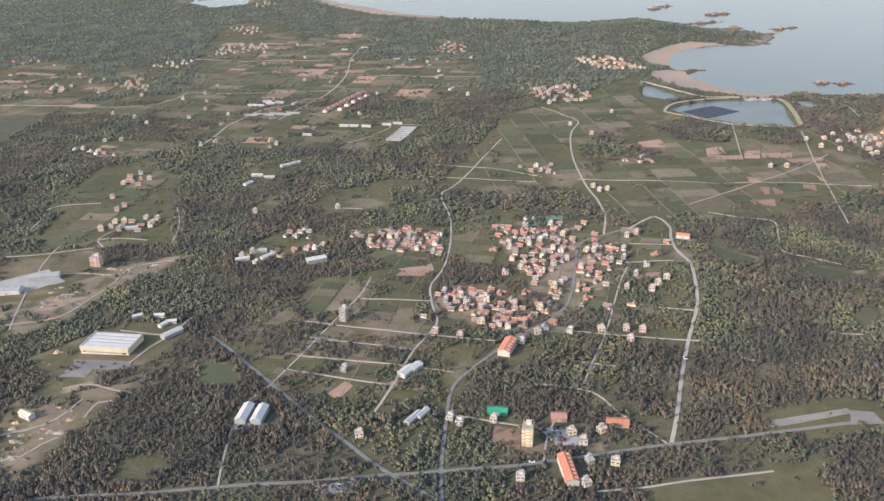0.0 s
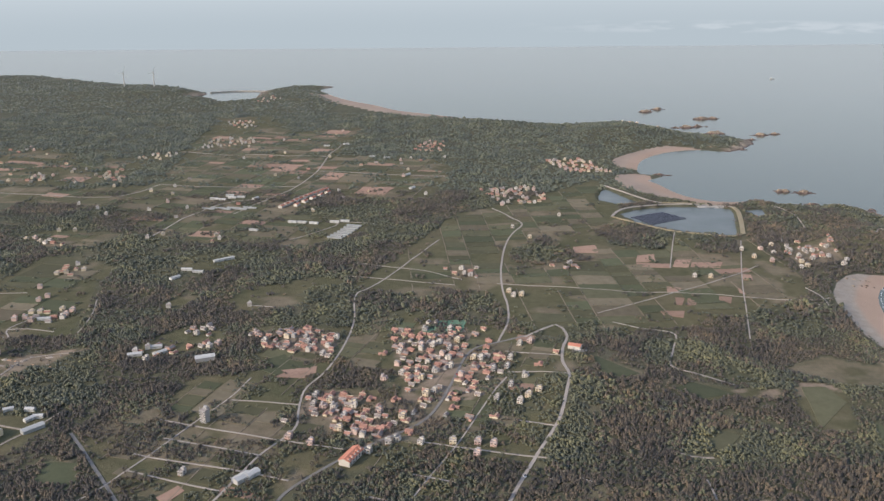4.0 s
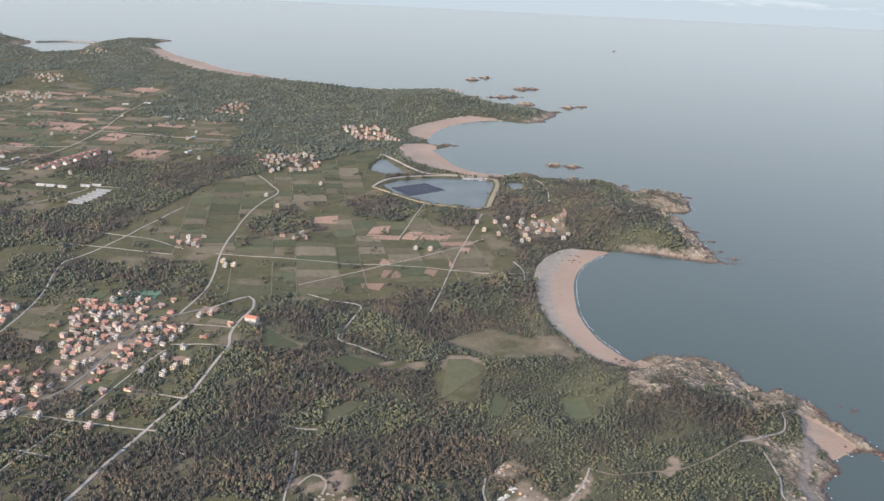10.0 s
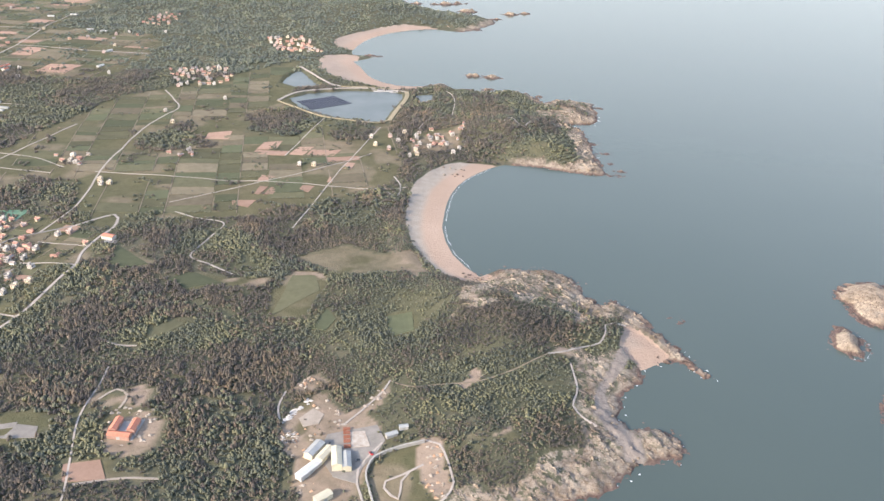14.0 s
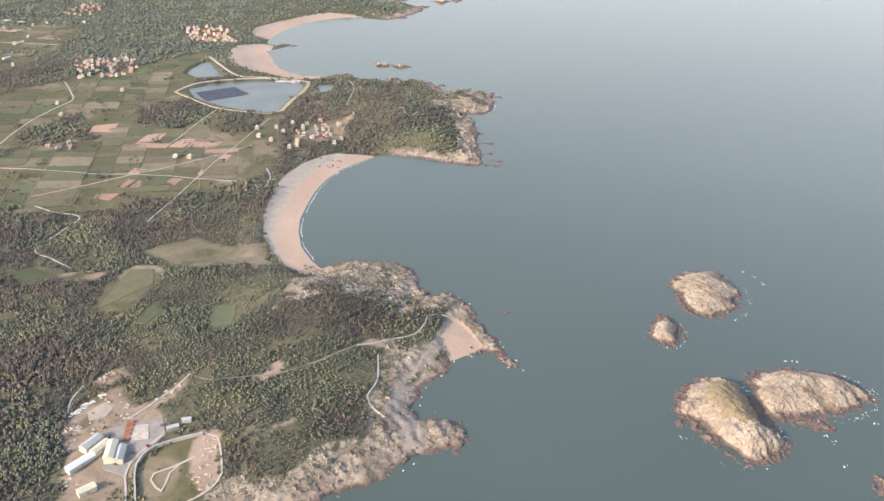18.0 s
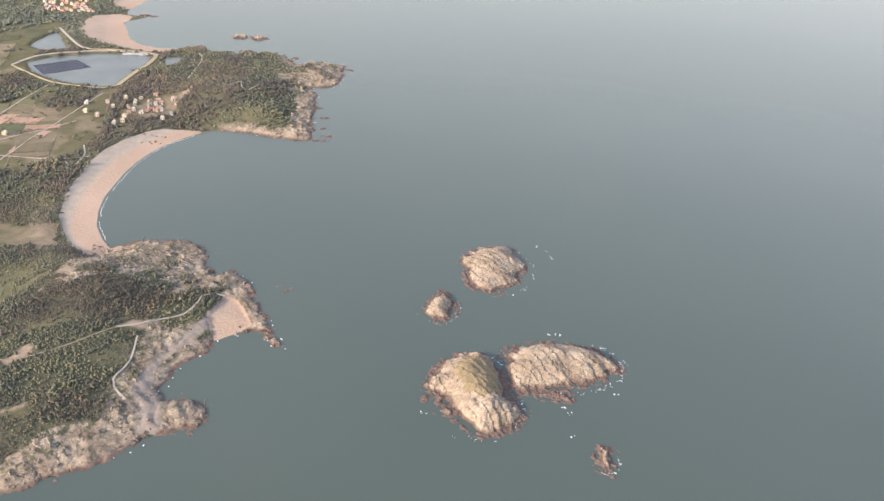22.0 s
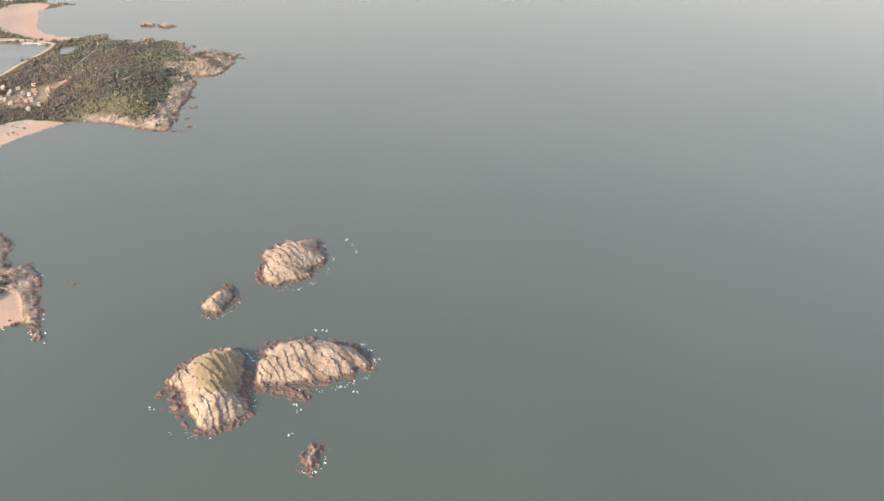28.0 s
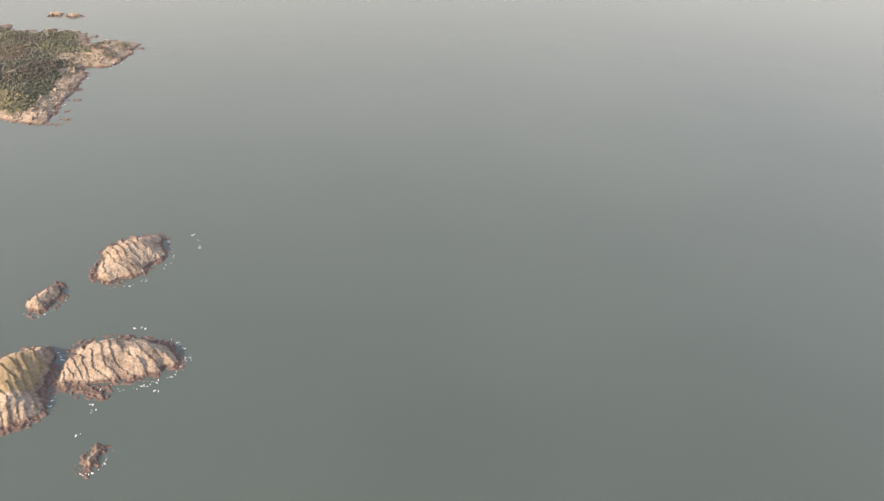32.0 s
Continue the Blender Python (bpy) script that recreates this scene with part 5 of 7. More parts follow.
def old_house(name, w, d, wall, roof, label, wing=True):
    """A traditional single-storey gable house with a ridge cap, a side wing, a door and windows."""
    home = tagged(new(name), label, "house", "houses of the villages")
    h, rise = 1.75, d * 0.24
    part("wall", gable_wall(w, d, h, rise), wall, home)
    part("roof", gable(w, d, h, rise), roof, home)
    bm = box(-w / 2 - 0.35, w / 2 + 0.35, -0.16, 0.16, h + rise + 0.12, h + rise + 0.42)
    for v in bm.verts:
        if abs(v.co.x) > w / 2:
            v.co.z += 0.35
    part("ridge_cap", bm, wall, home)
    shared_box("door", "old", (1.0, 0.12, 1.6), DOOR, home, (0, -d / 2 - 0.02, 0.8))
    for x in (-w * 0.30, w * 0.30):
        shared_box("window", "old", (0.8, 0.10, 0.8), GLASS, home, (x, -d / 2 - 0.02, 1.2))
    if wing:
        wall_wing = gable_wall(3.4, 2.4, 1.7, 0.6)
        roof_wing = gable(3.4, 2.4, 1.7, 0.6, 0.25)
        turn = pose(w / 2 - 1.2, -d / 2 - 1.7, 0, 0, 0, 90)
        bmesh.ops.transform(wall_wing, matrix=turn, verts=wall_wing.verts), bmesh.ops.transform(roof_wing, matrix=turn, verts=roof_wing.verts)
        wing_part = part("wing", wall_wing, wall, home)
        part("wing_roof", roof_wing, roof, wing_part)
    return home


def shed(name, w, d, h, rise, wall, roof, label, category="shed", ribs=0):
    home = tagged(new(name), label, category, "sheds and halls")
    part("wall", gable_wall(w, d, h, rise), wall, home)
    roof_part = part("roof", gable(w, d, h, rise, 0.3, 0.15), roof, home)
    for k in range(ribs):
        x = -w / 2 + (k + 0.5) * w / ribs
        bm = bmesh.new()
        for s in (-1, 1):
            rib = box(-0.06, 0.06, 0, math.hypot(d / 2, rise), 0, 0.1)
            bmesh.ops.transform(rib, matrix=pose(x, 0, h + rise + 0.16, 0, 0, 0) @ Matrix.Rotation(-math.atan2(rise, d / 2), 4, "X") if s > 0 else pose(x, 0, h + rise + 0.16, 0, 0, 180) @ Matrix.Rotation(-math.atan2(rise, d / 2), 4, "X"), verts=rib.verts)
            me = bpy.data.meshes.new("rib")
            rib.to_mesh(me)
            rib.free()
            bm.from_mesh(me)
            bpy.data.meshes.remove(me)
        part("roof_rib", bm, roof, roof_part)
    shared_box("door", "shed", (2.4, 0.12, 2.2), TIN_BLUE, home, (0, -d / 2 - 0.03, 1.1))
    return home


def stand(ob, x, y, turn=0.0, clear=6.0):
    """Sets a thing on the ground at a place, turned about its upright axis."""
    ob.matrix_world = pose(x, y, float(height(x, y)[0]) + 0.05, 0, 0, turn)
    CLEARED.append((x, y, clear))
    NO_FIELD.append((x, y, clear + 3))
    return ob


NO_FIELD = []
VILLAS = [
    villa("villa", 4.3, 4.9, 2, WHITE_WALL, FLAT_ROOF, "white two-storey concrete house with a flat roof"), villa("villa", 4.7, 5.2, 2, PINK_WALL, FLAT_ROOF, "pink-tiled two-storey house with balconies"),
    villa("villa", 5.2, 4.7, 2, CREAM_WALL, FLAT_ROOF, "cream two-storey concrete house with a flat roof"), villa("villa", 4.8, 4.8, 2, WHITE_WALL, FLAT_ROOF, "white two-storey house with a roof tank"),
    villa("villa", 3.9, 5.3, 2, GREY_WALL, FLAT_ROOF, "bare grey concrete house with a flat roof"),
]
OLD = [
    old_house("farmhouse", 6.1, 3.9, BRICK_WALL, RED_TILE, "traditional red-brick house with a red tiled gable roof"), old_house("farmhouse", 5.3, 3.6, CREAM_WALL, RED_TILE, "old plastered house with a red tiled roof"),
    old_house("farmhouse", 6.5, 3.8, BRICK_WALL, GREY_TILE, "old brick house with a weathered grey tile roof"), old_house("farmhouse", 4.9, 3.3, WHITE_WALL, GREY_TILE, "small white house with a weathered tile roof", wing=False),
    old_house("farmhouse", 4.5, 3.2, GREY_WALL, RED_TILE, "small grey stone house with a red tile roof", wing=False),
]


def far_house(w, d, h, wall, roof, label, gabled=False):
    """A house of a distant village: walls, roof and a stair tower or a ridge."""
    home = tagged(new("house"), label, "house", "houses of the far villages")
    if gabled:
        part("wall", gable_wall(w, d, h, 0.25 * d), wall, home)
        part("roof", gable(w, d, h, 0.25 * d), roof, home)
        part("ridge_cap", box(-w / 2 - 0.3, w / 2 + 0.3, -0.2, 0.2, h + 0.25 * d + 0.1, h + 0.25 * d + 0.5), wall, home)
    else:
        part("wall", box(-w / 2, w / 2, -d / 2, d / 2, -1.0, h), wall, home)
        part("roof", box(-w / 2 - 0.3, w / 2 + 0.3, -d / 2 - 0.4, d / 2 + 0.3, h, h + 0.3), roof, home)
        part("stair_tower", box(-w * 0.15, w * 0.35, 0, d * 0.45, h + 0.3, h + 1.7), wall, home)
    return home


SMALL = [
    far_house(4.6, 5.0, 3.6, WHITE_WALL, FLAT_ROOF, "distant white two-storey house"), far_house(6.0, 4.2, 2.2, CREAM_WALL, RED_TILE, "distant cream house with a red tile roof", True),
    far_house(5.2, 5.0, 3.4, CREAM_WALL, FLAT_ROOF, "distant cream two-storey house"), far_house(6.4, 4.4, 2.2, BRICK_WALL, RED_TILE, "distant brick house with a red tile roof", True),
    far_house(5.0, 4.6, 3.8, PINK_WALL, FLAT_ROOF, "distant pinkish two-storey house"), far_house(5.8, 4.0, 2.0, GREY_WALL, GREY_TILE, "distant grey house with a weathered tile roof", True),
]
TERRACE = far_house(10.0, 7.0, 3.4, WHITE_WALL, ORANGE_TILE, "distant row house with an orange tile roof", True)
FAR_SHED = shed("shed", 13, 5, 2.4, 0.8, TIN_WHITE, TIN_WHITE, "distant pale tin shed")
TUNNEL = shed("greenhouse", 22, 5, 1.8, 0.8, FILM, FILM, "distant long pale greenhouse", "greenhouse")
FIRST = set()


def build(proto, x, y, turn, clear=6.0):
    """The prototype itself the first time, then copies."""
    if proto.name not in FIRST:
        FIRST.add(proto.name)
        return stand(proto, x, y, turn, clear)
    z = float(height(x, y)[0]) + 0.05
    CLEARED.append((x, y, clear))
    NO_FIELD.append((x, y, clear + 3))
    return copy_thing(proto, pose(x, y, z, 0, 0, turn))


TAKEN = []


def village(poly, spacing, angle, new_share, seed, protos=None, fill=0.9):
    """Scatters houses over a polygon on a loose grid, clear of the roads."""
    rng = random.Random(seed)
    p = np.array(poly, float)
    lo, hi = p.min(0), p.max(0)
    c, s = math.cos(radians(angle)), math.sin(radians(angle))
    mid, reach = (lo + hi) / 2, (hi - lo).max()
    n = int(reach / spacing) + 1
    for i in range(-n, n + 1):
        for j in range(-n, n + 1):
            u, v = (i + rng.uniform(-0.45, 0.45)) * spacing, (j + rng.uniform(-0.45, 0.45)) * spacing
            x, y = mid[0] + u * c - v * s, mid[1] + u * s + v * c
            kind, pick, turn = rng.random(), rng.random(), rng.choice((0, 0, 0, 90, 180, -90)) + angle + rng.uniform(-5, 5)
            if rng.random() > fill or not inside(x, y, p) or not clear_of_roads(np.array([x]), np.array([y]), 3.6)[0]:
                continue
            if any((x - a) ** 2 + (y - b) ** 2 < r * r for a, b, r in TAKEN):
                continue
            TAKEN.append((x, y, spacing * 0.75))
            group = protos or (VILLAS if kind < new_share else OLD)
            build(group[int(pick * len(group))], x, y, turn, 5.2)


# big single buildings first
def hall():
    """The long hall with a pale roof of low vaults behind a yellow front."""
    home = tagged(new("hall"), "large pale hall with a vaulted white roof and yellow front", "hall")
    part("wall", box(-19, 19, -12, 12, -1, 5.0), CREAM_WALL, home)
    for k in range(5):
        bm = bmesh.new()
        n, w = 10, 24 / 5
        y0 = -12 + k * w
        ring = [(y0 + w * t / n, 5.0 + 0.5 * math.sin(math.pi * t / n)) for t in range(n + 1)]
        a = [bm.verts.new((-18.6, y, z)) for y, z in ring]
        b = [bm.verts.new((18.6, y, z)) for y, z in ring]
        for i in range(n):
            bm.faces.new((a[i], b[i], b[i + 1], a[i + 1]))
        bm.faces.new(a), bm.faces.new(b[::-1])
        bmesh.ops.recalc_face_normals(bm, faces=bm.faces)
        part("vault", bm, TIN_WHITE, home)
    part("parapet", box(-19.4, 19.4, -12.5, -12.002, 2.6, 5.9), TIN_YELLOW, home, "pale yellow front")
    part("side_parapet", box(-19.6, -19.002, -12, 12, 3.0, 5.9), TIN_WHITE, home)
    part("canopy", box(-15, 15, -14.2, -12.52, 2.2, 2.45), TIN_BLUE, home)
    for k in range(8):
        shared_box("window", "hall", (3.0, 0.12, 1.2), GLASS, home, (-15.7 + 4.5 * k, -12.03, 1.6))
    return home


def frame_tower(floors, w, d, label, wall=CREAM_WALL):
    """An apartment block: slabs, a windowed body, balconies on the front and a roof frame."""
    home = tagged(new("apartment_block"), label, "apartment block")
    part("wall", box(-w / 2, w / 2, -d / 2, d / 2, -1, floors * 2.2), wall, home)
    for f in range(floors):
        part("balcony", box(-w / 2 - 0.3, w / 2 + 0.3, -d / 2 - 1.1, -d / 2 - 0.003, f * 2.2 + 1.8, f * 2.2 + 2.2), wall, home)
        for x in (-w * 0.28, w * 0.28):
            shared_box("window", "block", (1.6, 0.10, 1.3), GLASS, home, (x, -d / 2 - 0.02, f * 2.2 + 1.3))
        for y in (-d * 0.25, d * 0.25):
            shared_box("window", "side", (0.10, 0.95, 0.95), GLASS, home, (-w / 2 - 0.02, y, f * 2.2 + 1.4))
    part("roof", box(-w / 2 - 0.2, w / 2 + 0.2, -d / 2 - 0.2, d / 2 + 0.2, floors * 2.2, floors * 2.2 + 0.3), FLAT_ROOF, home)
    part("stair_tower", box(-w * 0.2, w * 0.3, 0, d * 0.4, floors * 2.2 + 0.3, floors * 2.2 + 2.4), wall, home)
    for x in (-w / 2 + 0.2, w / 2 - 0.2):
        for y in (-d / 2 + 0.2, d / 2 - 0.2):
            part("roof_post", box(x - 0.15, x + 0.15, y - 0.15, y + 0.15, floors * 2.2 + 0.3, floors * 2.2 + 2.6), CONCRETE, home)
    return home


def row_house(n, w, d, label):
    """A terrace of red-roofed houses with a dormer each."""
    home = tagged(new("terrace"), label, "row houses")
    L = n * w
    part("wall", gable_wall(L, d, 4.2, 1.7), WHITE_WALL, home)
    part("roof", gable(L, d, 4.2, 1.7), ORANGE_TILE, home, "orange tile roof")
    for k in range(n):
        x = -L / 2 + (k + 0.5) * w
        dormer = part("dormer", box(x - 0.8, x + 0.8, -d * 0.42, -d * 0.12, 4.5, 5.6), WHITE_WALL, home)
        bm = gable(1.7, 1.9, 5.6, 0.5, 0.12, 0.1)
        bmesh.ops.transform(bm, matrix=pose(x, -d * 0.27, 0, 0, 0, 90), verts=[v for v in bm.verts])
        part("dormer_roof", bm, ORANGE_TILE, dormer)
        for z in (1.0, 3.0):
            shared_box("window", "row", (1.4, 0.10, 1.2), GLASS, home, (x, -d / 2 - 0.02, z))
    return home


def at(ob, place, turn=0.0, clear=8.0):
    TAKEN.append((*place, clear))
    return stand(ob, *place, turn, clear)


at(hall(), (-264, 557), -8, 26)
at(shed("shed", 19, 7, 4.0, 1.6, TIN_BLUE, TIN_WHITE, "long white tin shed with a rounded ridge", ribs=8), (-141, 462), 84, 11)
at(shed("shed", 18, 7, 4.0, 1.6, TIN_BLUE, TIN_WHITE, "long white tin shed beside a concrete yard", ribs=8), (-131, 461), 84, 11)
at(frame_tower(6, 6.4, 7, "six-storey cream apartment block with balconies"), (41, 432), -12, 10)
at(frame_tower(5, 5.2, 5.6, "tall grey unfinished tower block among fields", GREY_WALL), (-92, 595), -20, 8)
at(row_house(7, 3.6, 7.5, "terrace of orange-roofed white row houses"), (62, 402), 96, 13)
at(row_house(5, 4.2, 9, "long orange-roofed village hall with white walls"), (35, 543), 70, 13)
at(shed("shed", 15, 6.6, 4.0, 1.2, TIN_YELLOW, TIN_BLUE, "pale yellow tin factory shed with a grey roof", ribs=9), (446, 428), 62, 9)
at(shed("shed", 14, 5.4, 3.6, 1.0, TIN_YELLOW, TIN_YELLOW, "cream tin factory shed leaning on its twin", ribs=9), (453, 424), 62, 8)
at(shed("shed", 18, 6.4, 4.4, 1.2, TIN_YELLOW, TIN_YELLOW, "tall cream tin factory shed beside a yard", ribs=9), (461, 420), 96, 9)
at(shed("shed", 15, 5.6, 3.6, 1.0, TIN_YELLOW, TIN_BLUE, "grey-roofed tin factory shed beside a yard", ribs=9), (467.5, 418), 96, 8)
at(shed("shed", 19, 5.4, 3.0, 0.9, TIN_WHITE, WHITE_ROOF, "long white tin shed in the quarry", ribs=9), (444, 411), 52, 9)
at(shed("shed", 11, 5.4, 3.4, 1.0, TIN_YELLOW, TIN_YELLOW, "small pale yellow tin shed"), (455, 388), 40, 7)
at(shed("shed", 8, 3.4, 2.4, 0.7, GREY_WALL, TIN_BLUE, "low grey shed on the quarry edge"), (496, 442), 25, 5)
at(shed("shed", 6, 3.4, 2.4, 0.7, GREY_WALL, TIN_BLUE, "small grey hut on the quarry edge"), (504, 449), 10, 4)
at(shed("shed", 15, 5, 3.0, 1.2, BRICK_WALL, ORANGE_TILE, "red-roofed long building on a yard"), (317, 441), -8, 10)
at(shed("shed", 12, 5, 3.0, 1.2, BRICK_WALL, ORANGE_TILE, "red-roofed wing beside a yard"), (324, 450), 85, 8)
at(shed("shed", 13, 5, 3.0, 1.2, BRICK_WALL, ORANGE_TILE, "red-roofed wing facing a walled yard"), (312, 451), 85, 8)
at(shed("shed", 12, 7, 3.6, 1.2, WHITE_WALL, ORANGE_TILE, "red-roofed temple hall beside the road"), (214, 748), -20, 9)
at(shed("shed", 13, 6, 3.0, 1.2, TIN_GREEN, TIN_GREEN, "low shed with a bright green tin roof"), (24, 465), -6, 9)
at(shed("shed", 13, 7, 3.0, 1.2, TIN_WHITE, TIN_WHITE, "white-roofed tin shed between fields"), (-38, 514), 55, 8)
at(shed("shed", 10, 6, 3.0, 1.2, TIN_WHITE, TIN_WHITE, "white-roofed tin shed between fields"), (-32, 519), 55, 8)
at(shed("greenhouse", 15, 4, 2.2, 1.2, TIN_WHITE, TIN_WHITE, "pale plastic tunnel greenhouse", "greenhouse"), (-31, 458), 58, 7)
at(shed("greenhouse", 11, 4, 2.2, 1.2, TIN_WHITE, TIN_WHITE, "short plastic tunnel greenhouse", "greenhouse"), (-25, 463), 58, 7)
at(shed("shed", 17, 6, 3.0, 1.2, TIN_BLUE, TIN_WHITE, "long pale shed at the wood's edge"), (-224, 574), 52, 9)
at(shed("shed", 18, 8, 4.0, 1.2, GREY_WALL, TIN_WHITE, "long white shed beside the wood"), (-132, 710), 25, 10)
at(shed("shed", 26, 9, 4.5, 1.4, TIN_BLUE, TIN_BLUE, "grey-blue factory shed by the gravel works", ribs=9), (-371, 679), 12, 14)
at(shed("shed", 22, 9, 4.5, 1.4, TIN_WHITE, TIN_BLUE, "grey factory shed by the gravel works", ribs=9), (-391, 652), 4, 14)
at(frame_tower(4, 9, 7, "pinkish four-storey block above the gravel works", PINK_WALL), (-335, 707), -5, 9)
at(shed("shed", 11, 5, 3.4, 1.2, TIN_WHITE, TIN_YELLOW, "pale shed in a scrap yard"), (-286, 464), -30, 8)
for place, turn in (((-231, 595), 10), ((-262, 605), 30), ((-244, 606), 0), ((-236, 590), 60)):
    at(shed("shed", 8, 4, 2.4, 0.8, TIN_WHITE, TIN_WHITE, "small white shed at a field corner"), place, turn, 6)
at(shed("shed", 14, 7, 3.0, 1.2, BRICK_WALL, ORANGE_TILE, "red-roofed long house beside a yard"), (99, 449), -4, 9)
at(shed("shed", 10, 7, 3.0, 1.2, BRICK_WALL, RED_TILE, "red-roofed workshop in a concrete yard"), (63, 458), -4, 9)

for place, kind, turn in (((21, 456), 0, -10), ((-7, 458), 0, -12), ((-1, 452), 3, -12), ((91, 410), 2, -14), ((88, 442), 2, 30), ((69, 441), 2, 10), ((75, 431), 3, -5), ((76, 412), 4, 20), ((34, 397), 3, -6), ((71, 391), 3, 20),
                          ((-64, 440), 2, 10), ((-83, 519), 4, -10), ((-19, 573), 1, -10), ((0, 564), 1, -8), ((127, 570), 1, -10), ((139, 568), 1, -10), ((127, 553), 1, -10), ((167, 643), 2, -15), ((160, 634), 3, -15), ((176, 651), 2, -15),
                          ((162, 755), 0, -20), ((172, 760), 1, -20), ((153, 910), 2, -15), ((158, 897), 3, -15), ((167, 899), 2, -15), ((59, 567), 3, 10), ((84, 568), 0, -20), ((46, 553), 3, -20), ((160, 1175), 3, 0), ((183, 1124), 2, 0),
                          ((231, 1246), 3, 0), ((374, 972), 3, -10), ((392, 969), 2, -10), ((458, 1082), 3, -10), ((465, 1050), 2, -10), ((510, 1008), 0, 0), ((483, 1035), 1, 0), ((108, 570), 2, 0)):
    TAKEN.append((*place, 7.0))
    build(VILLAS[kind], *place, turn)

village([(32, 797), (74, 818), (111, 793), (135, 762), (155, 720), (146, 671), (116, 638), (85, 580), (63, 600), (63, 663), (42, 738)], 7.4, -18, 0.20, 1, None, 0.50)
village([(-22, 648), (31, 647), (53, 620), (83, 599), (71, 571), (43, 564), (13, 592), (-20, 622)], 6.8, -12, 0.2, 2, None, 0.66)
village([(-109, 774), (-54, 794), (-13, 769), (-18, 724), (-39, 728), (-93, 742)], 6.8, -12, 0.14, 3, None, 0.66)
village([(-213, 735), (-169, 790), (-143, 775), (-147, 733), (-180, 683)], 13.0, -25, 0.5, 4, fill=0.6)
village([(515, 1092), (584, 1125), (573, 1051), (512, 1022)], 10.0, 10, 0.40, 5, None, 0.7)
village([(21, 812), (77, 840), (147, 791), (203, 728), (189, 651), (133, 602), (91, 546), (14, 539), (-42, 616), (28, 672)], 19.0, -15, 0.45, 17, None, 0.32)
village([(483, 1113), (602, 1148), (595, 1029), (448, 994)], 19.0, 10, 0.5, 18, None, 0.3)
village([(106, 1420), (202, 1436), (229, 1341), (141, 1310)], 9.5, 10, 0.5, 6, SMALL, 0.55)
village([(227, 1676), (307, 1690), (351, 1567), (265, 1577)], 8.6, 0, 0.5, 7, SMALL, 0.7)
village([(418, 2177), (523, 2198), (472, 2118)], 13.0, 0, 0.5, 8, SMALL, 0.6)
village([(57, 997), (114, 993), (115, 952), (69, 978)], 11.0, -10, 0.4, 9, None, 0.8)
village([(202, 1014), (244, 1029), (246, 996), (213, 982)], 11.0, 20, 0.3, 10, None, 0.7)
village([(-582, 2176), (-521, 2206), (-467, 2073), (-517, 2062)], 13.0, 10, 0.5, 11, SMALL, 0.6)
village([(-525, 1906), (-427, 1925), (-409, 1837), (-511, 1782)], 12.5, 20, 0.5, 12, SMALL[:3], 0.6)
village([(-619, 2572), (-596, 2701), (-548, 2639), (-587, 2542)], 16.0, 20, 0.5, 19, SMALL, 0.6)
village([(-631, 1719), (-539, 1734), (-513, 1661), (-598, 1642)], 15.0, 5, 0.5, 20, SMALL[:3], 0.45)
village([(-617, 1506), (-589, 1572), (-529, 1440), (-564, 1456)], 11.0, 30, 0.5, 21, SMALL[1:4], 0.7)
village([(-750, 1503), (-697, 1513), (-668, 1447), (-707, 1424)], 14.0, 10, 0.5, 22, SMALL, 0.55)
village([(-929, 1748), (-895, 1795), (-857, 1729), (-902, 1722)], 15.0, 0, 0.5, 23, SMALL, 0.6)
village([(-42, 1785), (-25, 1894), (24, 1874), (11, 1741)], 11.5, 15, 0.5, 24, SMALL[3:5] + SMALL[1:2], 0.65)
village([(-531, 1091), (-515, 1110), (-430, 1075), (-474, 1057)], 13.0, -10, 0.5, 25, SMALL, 0.45)
village([(-404, 940), (-400, 992), (-370, 975), (-372, 939)], 9.5, 15, 0.5, 14, SMALL[:3], 0.6)
village([(-400, 885), (-393, 900), (-358, 866), (-380, 846)], 10.0, 15, 0.5, 26, SMALL[3:], 0.5)
village([(-390, 795), (-376, 825), (-320, 834), (-312, 808), (-333, 782)], 10.5, 10, 0.5, 27, SMALL, 0.55)
village([(-177, 774), (-160, 796), (-145, 800), (-140, 778)], 9.0, -25, 0.5, 28, SMALL, 0.7)
village([(-170, 722), (-150, 752), (-130, 748), (-132, 734)], 9.0, -25, 0.5, 4, SMALL, 0.7)
village([(-60, 1690), (60, 1740), (60, 1600), (-100, 1620)], 34.0, 15, 0.5, 29, SMALL, 0.4)
village([(-563, 1400), (-519, 1662), (-563, 1840), (-205, 2060), (-196, 1725), (33, 1678), (17, 1344), (-179, 1235), (-143, 1069), (-345, 1096)], 42.0, 15, 0.5, 13, SMALL, 0.22)
village([(-940, 1480), (-900, 1720), (-600, 1700), (-600, 1420)], 46.0, 0, 0.5, 16, SMALL, 0.25)
for place in ((-257, 1119), (-246, 1101), (-350, 1104), (-333, 1118), (-457, 1380), (-430, 1419), (-673, 1530), (-658, 1556), (-354, 1271), (-494, 1257), (-464, 1222), (-540, 1288), (-130, 849), (-218, 842), (-204, 722), (-196, 732), (-493, 1133), (-471, 1137)):
    build(SMALL[(0, 2)[place[0] % 2]], *place, 10 + place[1] % 20, 7)
for k in range(11):
    build(TERRACE, *Vector((-204, 1282)).lerp(Vector((-158, 1404)), k / 10), 72, 7)
    if k % 2:
        build(TERRACE, *Vector((-186, 1280)).lerp(Vector((-146, 1392)), k / 10), 72, 7)

